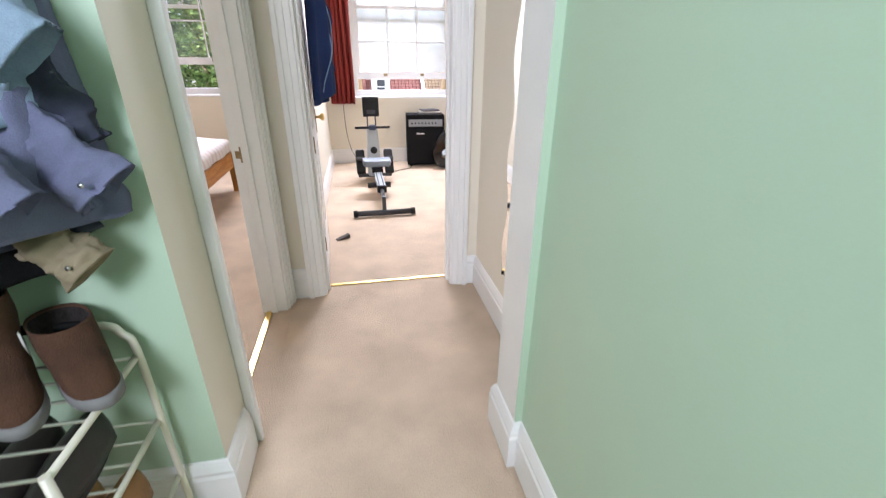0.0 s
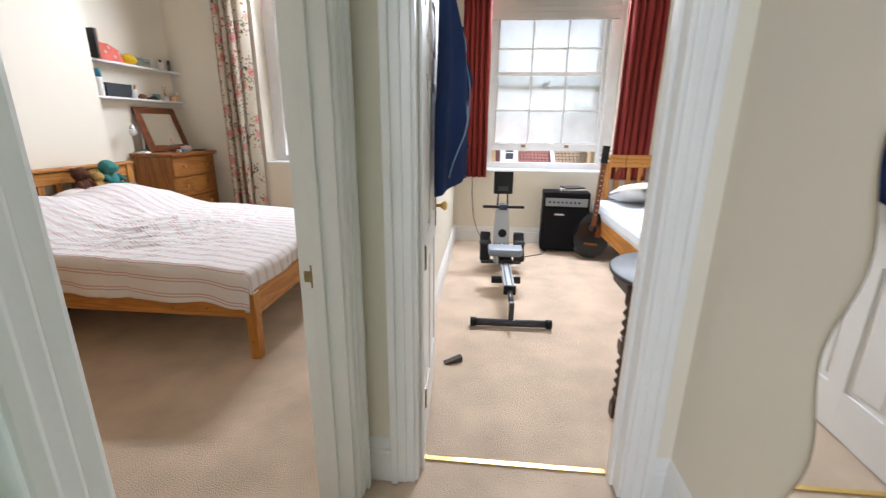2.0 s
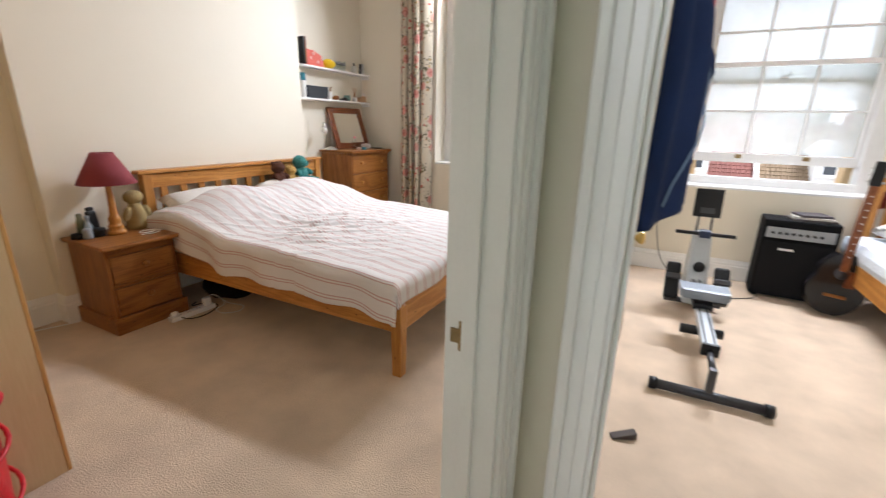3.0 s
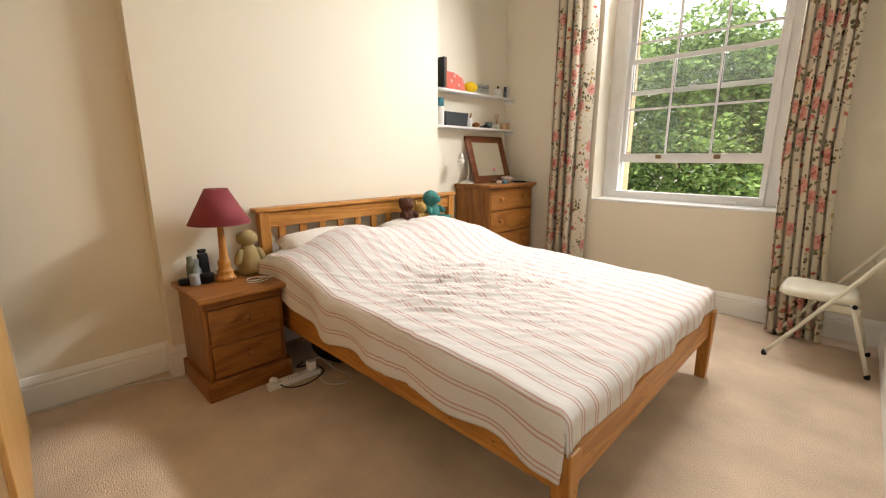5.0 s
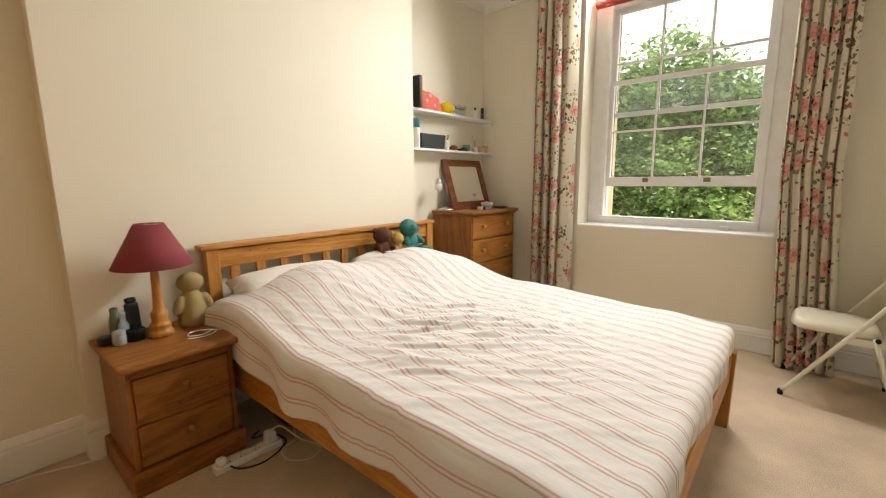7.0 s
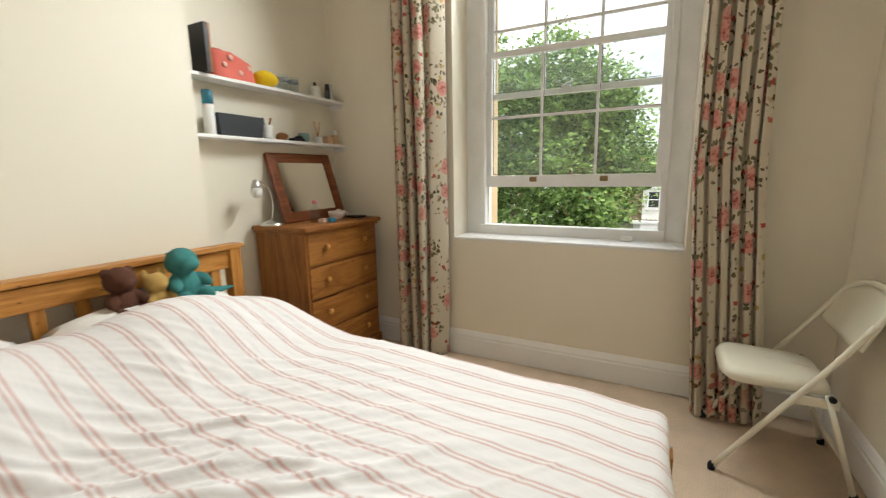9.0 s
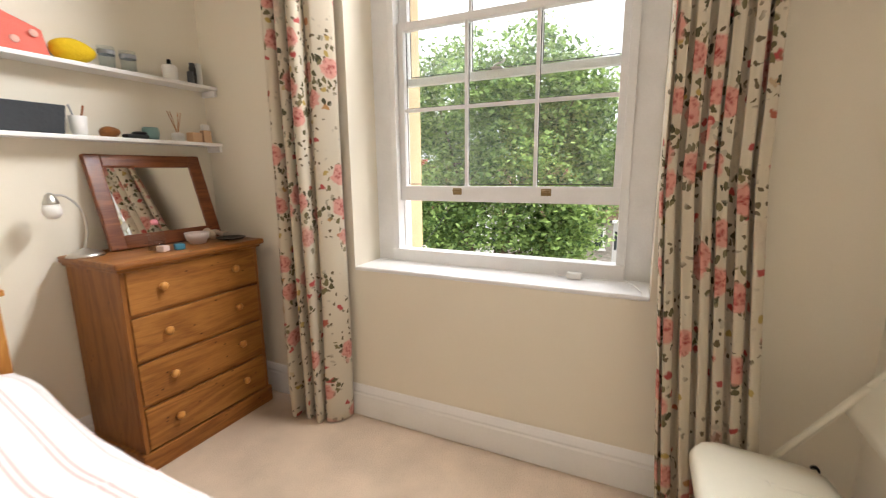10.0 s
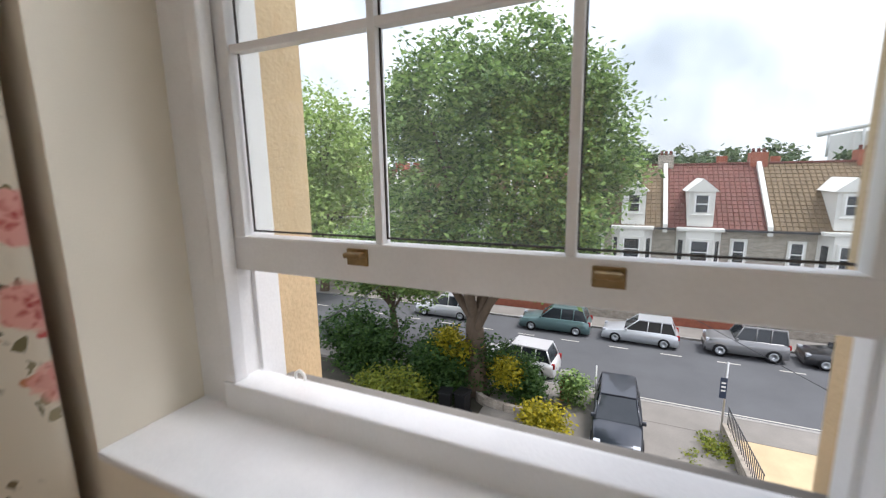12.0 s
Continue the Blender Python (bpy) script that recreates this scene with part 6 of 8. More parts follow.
for x, y in ((-0.31, -0.10), (-0.14, 0.22), (0.25, -0.16), (0.22, 0.20)):
    twisted_leg(x, y)
part("apron", B(-0.30, 0.26, -0.14, 0.22, 0.60, 0.70, bevel=0.006), DARKOAK, tb2)
part("stretcher", B(-0.33, 0.27, -0.13, -0.09, 0.10, 0.135, bevel=0.006), DARKOAK, tb2)
bm = bmesh.new()
box(bm, -0.09, 0.09, -0.06, 0.06, 0, 0.012, 0.003)
solo("folded_paper", bm, WHITEPLASTIC, "folded white papers on the round table", "paper", pose(0.68, 2.87, 0.7245, 0, 0, 25))
bm = bmesh.new()
vs = box(bm, -0.055, 0.055, -0.02, 0.02, 0, 0.035, 0.003)
for v in vs:
    if v.co.x > 0:
        v.co.z *= 0.25
solo("door_wedge", bm, mat("brown_rubber", (0.06, 0.045, 0.04), 0.7), "dark brown rubber door wedge on the carpet", "door wedge", pose(-0.31, 3.215, 0.001, 0, 0, 205))

curtain("curtain", -0.45, -0.13, 6.03, 0.80, 2.92, 5, 0.04, REDFAB, "dark red curtain hanging to just below the sill", 1.2)
curtain("curtain", 1.27, 1.66, 6.03, 0.80, 2.92, 5, 0.04, REDFAB, "dark red curtain behind the pine headboard", 5.1)
rb = thing("roman_blind", pose(0.55, 6.22, 2.62), "grey-beige roman blind pulled up in folds", "blind")
for k in range(4):
    bm = bmesh.new()
    vs = box(bm, -0.70, 0.70, -0.03 + k * 0.006, 0.03, -0.10 + k * 0.055, -0.02 + k * 0.055, 0.012)
    for v in vs:
        v.co.z += 0.02 * math.cos(v.co.x * 2.2) - 0.012
    part("fold", bm, mat("greige_blind_cloth", (0.42, 0.40, 0.36), 0.9, var=0.08, fine=300, bump=0.3), rb)
bm = bmesh.new()
tube(bm, curve_pts([(-0.30, 6.03, 0.85), (-0.29, 6.02, 0.5), (-0.26, 6.01, 0.28), (-0.20, 5.97, 0.12), (-0.10, 5.9, 0.02), (0.02, 5.5, 0.008)], 6), 0.004, 6)
solo("black_flex", bm, BLACK, "black electric flex hanging from the window", "cable")
bm = bmesh.new()
tube(bm, curve_pts([(0.20, 5.25, 0.03), (0.35, 5.45, 0.008), (0.50, 5.55, 0.008), (0.56, 5.6, 0.03)], 6), 0.004, 6)
solo("black_flex", bm, BLACK, "black electric flex on the carpet beside the amplifier", "cable")

# ---- lobby ----
DENIM_PALE = mat("pale_denim", (0.22, 0.30, 0.39), 0.9, var=0.18, scale=10, fine=300, bump=0.5, depth=0.002)
DENIM_LILAC = mat("lilac_grey_denim", (0.14, 0.15, 0.24), 0.9, var=0.18, scale=10, fine=300, bump=0.5, depth=0.002)
DENIM_DARK = mat("dark_navy_denim", (0.035, 0.04, 0.065), 0.9, var=0.2, scale=10, fine=300, bump=0.5, depth=0.002)
KHAKI = mat("khaki_cotton", (0.27, 0.22, 0.14), 0.9, var=0.12, scale=10, fine=300, bump=0.4, depth=0.002)


def sleeve(bm, pts, r0, r1, seed=0.0, flat=0.6):
    """A crumpled cloth tube with a cuff."""
    line = curve_pts(pts, 30)
    n = len(line)
    rings = []
    for i, p in enumerate(line):
        t = i / (n - 1)
        r = r0 + (r1 - r0) * t
        d = (line[min(i + 1, n - 1)] - line[max(i - 1, 0)]).normalized()
        s = d.cross(Vector((0, 1, 0))).normalized()
        u = s.cross(d).normalized()
        ring = []
        for k in range(44):
            a = 2 * math.pi * k / 44
            w = 1 + 0.5 * noise.noise(Vector((math.cos(a) * 1.5, math.sin(a) * 1.5, t * 6 + seed))) + 0.22 * (0.5 - abs(noise.noise(Vector((math.cos(a) * 2.2, math.sin(a) * 2.2, t * 13 + seed))))) + 0.07 * noise.noise(Vector((math.cos(a) * 5, math.sin(a) * 5, t * 34 + seed))) + (0.10 if t > 0.80 else 0) + (0.04 if t > 0.97 else 0)
            ring.append(bm.verts.new(p + r * w * (math.cos(a) * s + flat * math.sin(a) * u)))
        rings.append(ring)
    for a, b in zip(rings, rings[1:]):
        for k in range(44):
            bm.faces.new((a[k], a[(k + 1) % 44], b[(k + 1) % 44], b[k])).smooth = True
    inner, mid = [], line[-1] - (line[-1] - line[-4]) * 1.3
    for v in rings[-1]:
        inner.append(bm.verts.new(mid + (v.co - line[-1]) * 0.85))
    for k in range(44):
        bm.faces.new((rings[-1][k], rings[-1][(k + 1) % 44], inner[(k + 1) % 44], inner[k]))
    bm.faces.new(rings[0][::-1]), bm.faces.new(inner)


def jacket(label, material, dx, dy, sleeves, z0, z1, w, seed):
    t = thing("jacket", pose(0, 0, 0), label, "jacket", "coats on the lobby wall")
    bm = bmesh.new()

    def f(i, j):
        s, q = i / 60, j / 60
        z = z1 - (z1 - z0) * q
        b = math.sin(math.pi * s) ** 0.55 * (0.03 + dy * min(1, q * 1.8))
        x = dx + (s - 0.5) * w * (0.75 + 0.25 * q)
        y = 0.985 - b * (1 + 0.5 * noise.noise(Vector((s * 5 + seed, q * 3, 3)))) - (0.016 * math.sin(s * 15 + seed + 2 * q) + 0.03 * (0.4 - abs(noise.noise(Vector((s * 7, q * 9 + seed, 1)))))) * min(1, q * 3)
        return Vector((x, y, z + 0.02 * noise.noise(Vector((s * 4, q * 4, seed))))), (s, q)

    sheet(bm, f, 60, 60)
    b = part("body", bm, material, t)
    b.modifiers.new("thickness", "SOLIDIFY").thickness = 0.008
    for k, (pts, r0, r1) in enumerate(sleeves):
        bm = bmesh.new()
        sleeve(bm, pts, r0, r1, seed + k)
        sl = part("sleeve", bm, material, t)
        e = Vector(pts[-1])
        bm = bmesh.new()
        lathe(bm, [(0.0055, 0), (0.005, 0.003)], 0, 0, 0, 10, Matrix.Translation(e + Vector((-0.01, -0.045, 0.03))) @ pose(0, 0, 0, 90, 0, 0))
        part("button", bm, CHROME, sl)
    return t


jacket("pale washed denim jacket with rolled cuffs", DENIM_PALE, -0.87, 0.17, [([(-0.92, 0.86, 1.72), (-0.80, 0.82, 1.50), (-0.635, 0.83, 1.335)], 0.085, 0.062)], 1.22, 1.75, 0.42, 0.3)
jacket("lilac-grey denim jacket with button cuffs", DENIM_LILAC, -0.86, 0.15, [([(-0.98, 0.82, 1.45), (-0.86, 0.79, 1.25), (-0.725, 0.78, 1.075)], 0.082, 0.062), ([(-0.84, 0.92, 1.40), (-0.74, 0.90, 1.22), (-0.625, 0.88, 1.085)], 0.07, 0.055)], 1.02, 1.60, 0.46, 2.1)
jacket("dark navy cotton jacket under the others", DENIM_DARK, -0.90, 0.08, [([(-0.82, 0.95, 1.50), (-0.72, 0.93, 1.30), (-0.66, 0.93, 1.17)], 0.06, 0.045)], 0.98, 1.58, 0.40, 4.4)
jacket("khaki cotton trousers hanging below the jackets", KHAKI, -0.86, 0.05, [([(-0.86, 0.92, 1.15), (-0.78, 0.90, 1.00), (-0.705, 0.89, 0.915)], 0.055, 0.05)], 0.95, 1.25, 0.20, 6.2)
jacket("black cotton coat behind the jackets", BLACKFAB, -1.05, 0.20, [], 0.90, 1.65, 0.58, 8.0)
hk = thing("coat_hooks", pose(-1.0, 0.99, 1.78), "white board with steel coat hooks", "coat hooks")
part("board", B(-0.35, 0.35, -0.012, 0.008, -0.05, 0.05, bevel=0.003), WHITE, hk)
for x in (-0.25, -0.08, 0.09, 0.26):
    bm = bmesh.new()
    tube(bm, curve_pts([(x, -0.01, 0.0), (x, -0.05, -0.02), (x, -0.06, 0.01), (x, -0.055, 0.03)], 4), 0.005, 6)
    part("hook", bm, CHROME, hk)

sr = thing("shoe_rack", pose(0, 0, 0), "cream tubular wire shoe rack against the green wall", "shoe rack")
bm = bmesh.new()
tube(bm, curve_pts([(-0.715, 0.962, 0.0), (-0.715, 0.962, 0.40), (-0.715, 0.962, 0.655), (-0.735, 0.962, 0.705), (-0.79, 0.962, 0.738), (-1.10, 0.962, 0.742), (-1.41, 0.962, 0.738), (-1.465, 0.962, 0.705), (-1.485, 0.962, 0.655), (-1.485, 0.962, 0.40), (-1.485, 0.962, 0.0)], 6), 0.0095, 10)
part("back_hoop", bm, CHAIRPAINT, sr)
bm = bmesh.new()
tube(bm, [(-0.80, 0.962, 0.741), (-1.10, 0.962, 0.744), (-1.40, 0.962, 0.741)], 0.0125, 10)
part("top_rail", bm, BLACK, sr, "black plastic covered rail")
for x in (-0.720, -1.48):
    bm = bmesh.new()
    tube(bm, [(x, 0.605, 0.0), (x, 0.605, 0.645)], 0.0095, 10)
    part("front_post", bm, CHAIRPAINT, sr)
    for z in (0.635, 0.42, 0.20):
        bm = bmesh.new()
        tube(bm, [(x, 0.962, z), (x, 0.60, z)], 0.008, 8)
        part("side_rail", bm, CHAIRPAINT, sr)
for z in (0.635, 0.42, 0.20):
    for k in range(6):
        bm = bmesh.new()
        tube(bm, [(-0.72, 0.955 - 0.069 * k, z), (-1.48, 0.955 - 0.069 * k, z)], 0.004, 6)
        part("wire", bm, CHROME, sr)


def shoe(name, m, material, sole_mat, label, shaft=0.0, L=0.27):
    """A shoe or boot with its toe along local +x."""
    t = thing(name, m, label, "boot" if shaft else "shoe")
    bm = bmesh.new()
    rings = []
    n = 16
    for i in range(n + 1):
        u = i / n
        x = (u - 0.4) * L
        w = 0.043 * (0.72 + 0.5 * math.sin(math.pi * min(1, u * 0.95 + 0.08)) ** 0.8) * (1 if u < 0.93 else 0.7) * (0.75 if i == 0 else 1)
        h = 0.085 - 0.035 * max(0, (u - 0.35) / 0.65) ** 0.8
        if i == n:
            w, h = 0.012, 0.035
        rings.append([bm.verts.new((x, w * math.cos(a) * (1 if math.sin(a) > 0 else 1), 0.022 + h * max(0, math.sin(a)) ** 0.8)) for a in [math.pi * k / 12 for k in range(13)]])
    for a, b in zip(rings, rings[1:]):
        for k in range(12):
            bm.faces.new((a[k], a[k + 1], b[k + 1], b[k])).smooth = True
        bm.faces.new((a[0], b[0], b[12], a[12]))
    bm.faces.new(rings[0]), bm.faces.new(rings[-1])
    part("upper", bm, material, t)
    bm = bmesh.new()
    rings = []
    for z in (0.0, 0.022):
        rings.append([bm.verts.new(((0.10 * L + 0.52 * L * math.cos(a)), (0.046 + 0.006 * math.cos(a)) * math.sin(a), z)) for a in [2 * math.pi * k / 24 for k in range(24)]])
    for k in range(24):
        bm.faces.new((rings[0][k], rings[0][(k + 1) % 24], rings[1][(k + 1) % 24], rings[1][k]))
    bm.faces.new(rings[0][::-1]), bm.faces.new(rings[1])
    part("sole", bm, sole_mat, t)
    if shaft:
        bm = bmesh.new()
        prof = [(0.052, 0.05), (0.055, 0.10), (0.056, 0.10 + shaft * 0.5), (0.064, 0.08 + shaft), (0.060, 0.085 + shaft), (0.05, 0.08 + shaft * 0.7)]
        lathe(bm, [(r * (1 + 0.04 * math.sin(z * 60)), z) for r, z in prof], -0.06, 0, 0, 18, cap=False)
        part("shaft", bm, material, t)
        part("pull_tab", B(-0.09, -0.06, -0.062, -0.056, shaft - 0.0, 0.09 + shaft, bevel=0.002), WHITEPLASTIC, t)
    return t


def boot(m, material, sole_mat, label, height, seed):
    """A soft suede boot with its toe along local +x, with a lined opening and a pull tab."""
    t = thing("boot", m, label, "boot")

    def ring(bm, h, grow=1.0, dz=0.0):
        q = max(0, 1 - h / 0.125)
        front = 0.062 + 0.115 * (q * q * (3 - 2 * q)) ** 0.8 + 0.02 * max(0, h - 0.15)
        back = -0.088 - 0.03 * max(0, h - 0.12) + 0.008 * math.sin(h * 30)
        w = 0.049 + 0.016 * min(1, h / 0.2)
        out = []
        for k in range(28):
            a = 2 * math.pi * k / 28
            c = 1 + 0.07 * noise.noise(Vector((math.cos(a) * 1.6, math.sin(a) * 1.6, h * 22 + seed)))
            e = math.copysign(abs(math.cos(a)) ** 0.85, math.cos(a))
            out.append(bm.verts.new(((front + back) / 2 + (front - back) / 2 * e * c * grow, w * math.sin(a) * c * grow * (1 + 0.12 * math.cos(a) * q), 0.024 + h + dz)))
        return out

    def skin(bm, rings):
        for a, b in zip(rings, rings[1:]):
            for k in range(28):
                bm.faces.new((a[k], a[(k + 1) % 28], b[(k + 1) % 28], b[k])).smooth = True

    bm = bmesh.new()
    hs = [height * k / 18 for k in range(19)]
    skin(bm, [ring(bm, h) for h in hs] + [ring(bm, height, 0.95, 0.006), ring(bm, height, 0.90, -0.002)])
    part("upper", bm, material, t)
    bm = bmesh.new()
    low = [ring(bm, height, 0.90, -0.002), ring(bm, height - 0.03, 0.88), ring(bm, height * 0.5, 0.86)]
    skin(bm, low)
    bm.faces.new(low[-1])
    part("lining", bm, DARKPILE, t, "dark fleece lining")
    bm = bmesh.new()
    so = [ring(bm, 0, 0.97, -0.024), ring(bm, 0, 1.05, -0.020), ring(bm, 0, 1.06, 0.004), ring(bm, 0, 1.0, 0.008)]
    skin(bm, so)
    bm.faces.new(so[0][::-1]), bm.faces.new(so[-1])
    part("sole", bm, sole_mat, t)
    part("pull_tab", B(-0.030, 0.004, -0.071, -0.0665, height - 0.035, height + 0.032, bevel=0.002), WHITEPLASTIC, t, "pale cloth pull tab")
    return t


SUEDE = mat("brown_suede", (0.078, 0.034, 0.017), 0.95, var=0.4, scale=14, fine=300, bump=0.5)
DARKPILE = mat("dark_fleece_lining", (0.02, 0.016, 0.014), 1.0, var=0.3, scale=60, bump=0.8)
TANL = mat("tan_leather", (0.34, 0.16, 0.06), 0.5, var=0.15, scale=12)
DARKSHOE = mat("dark_leather", (0.03, 0.025, 0.022), 0.4)
GREYSOLE = mat("grey_rubber_sole", (0.20, 0.195, 0.195), 0.7, var=0.1)
for x, y, turn, hh, sd_ in ((-0.812, 0.905, -48, 0.125, 1.0), (-0.925, 0.855, -52, 0.215, 5.0)):
    boot(pose(x, y, 0.6395, 0, 0, turn), SUEDE, GREYSOLE, "brown suede boot with a grey sole on the rack", hh, sd_)
for x, z, m_, s_, lb in ((-0.83, 0.424, DARKSHOE, BLACK, "dark leather shoe on the middle shelf"), (-0.935, 0.424, DARKSHOE, BLACK, "dark leather shoe on the middle shelf"), (-1.04, 0.424, DARKSHOE, BLACK, "dark leather shoe on the middle shelf"),
                         (-0.80, 0.204, TANL, GREYSOLE, "tan leather shoe on the low shelf"), (-0.91, 0.204, TANL, GREYSOLE, "tan leather shoe on the low shelf"), (-1.03, 0.204, BLACKFAB, BLACK, "black canvas shoe on the low shelf"), (-1.14, 0.204, BLACKFAB, BLACK, "black canvas shoe on the low shelf")):
    shoe("shoe", pose(x, 0.80, z, 0, 0, -92), m_, s_, lb)

# ---- outside ----
G = -8.1
ASPHALT = mat("grey_asphalt", (0.085, 0.087, 0.092), 0.9, var=0.16, scale=0.5, fine=30, bump=0.3)
PAVING = mat("worn_concrete_paving", (0.20, 0.185, 0.165), 0.9, var=0.18, scale=0.8, fine=20, bump=0.3)
SOIL = mat("dark_garden_soil", (0.055, 0.05, 0.035), 0.95, var=0.3, scale=1.2, fine=14, bump=0.5)
KERB = mat("granite_kerb", (0.26, 0.25, 0.23), 0.85, var=0.15, scale=5)
SAND = mat("buff_gravel_drive", (0.46, 0.36, 0.22), 0.95, var=0.15, scale=1.0, fine=40, bump=0.4)
LINE = mat("worn_road_line", (0.52, 0.50, 0.44), 0.8, var=0.25, scale=7)
RUBBLE = mat("grey_rubble_stone", (0.34, 0.30, 0.25), 0.9, var=0.42, scale=2.6, fine=9, bump=0.6, stretch=(1, 1, 2.2))
RENDER = mat("white_render", (0.70, 0.68, 0.64), 0.8, var=0.06, scale=1.2, fine=30, bump=0.15)
TILE_RED = mat("red_brown_roof_tile", (0.15, 0.052, 0.040), 0.8, var=0.22, scale=1.6, fine=11, bump=0.4)
TILE_OLIVE = mat("olive_brown_roof_tile", (0.155, 0.105, 0.058), 0.8, var=0.22, scale=1.6, fine=11, bump=0.4)
BRICK = mat("red_brick", (0.30, 0.10, 0.06), 0.9, var=0.2, scale=4, fine=20, bump=0.4)
DARKPANE = mat("dark_window_pane", (0.03, 0.035, 0.04), 0.06, var=0.1, bump=0)


def stuff(name, bm, material, label, category):
    return solo(name, bm, material, label, category, kind="structure")


slab("stone_sill", [(-2.765, -1.515, 6.522, 6.602, 0.80, 0.932)], PAVING, "weathered grey stone window sill", "window sill", 0.012)
stuff("ground", B(-400, 400, 6.8, 900, G - 0.6, G - 0.14), SOIL, "dark earth and scrub running to the horizon", "ground")
stuff("road", B(-90, 90, 24.25, 32.6, G - 0.13, G - 0.11), ASPHALT, "grey asphalt street with patched lanes", "road")
stuff("pavement_far", B(-90, 90, 32.75, 34.6, G - 0.13, G), PAVING, "worn far pavement along the terrace", "pavement")
stuff("pavement_near", B(-90, 90, 22.6, 24.1, G - 0.13, G), PAVING, "worn near pavement with a dropped kerb", "pavement")
for y in (24.1, 32.6):
    bm = bmesh.new()
    for k in range(150):
        box(bm, -75 + k, -75 + k + 0.985, y, y + 0.15, G - 0.13, G + 0.012)
    solo("kerb", bm, KERB, "row of pale granite kerbstones", "kerb", kind="structure")
bm = bmesh.new()
for k in range(46):
    box(bm, -60 + k * 2.6, -60 + k * 2.6 + 1.0, 29.9, 29.98, G - 0.108, G - 0.104)
box(bm, -30, 30, 24.42, 24.48, G - 0.108, G - 0.104)
box(bm, -30, 30, 24.58, 24.64, G - 0.108, G - 0.104)
solo("road_markings", bm, LINE, "worn pale lines on the street", "road marking", kind="structure")
stuff("driveway", B(-4.0, 1.6, 12.0, 22.6, G - 0.13, G - 0.01), PAVING, "grey concrete parking space below the house", "driveway")
stuff("gravel_drive", B(1.9, 9.0, 12.0, 22.6, G - 0.13, G - 0.015), SAND, "buff gravel forecourt", "driveway")
stuff("garden_path", B(-7.2, -5.0, 12.0, 22.6, G - 0.13, G - 0.02), PAVING, "grey garden path", "path")


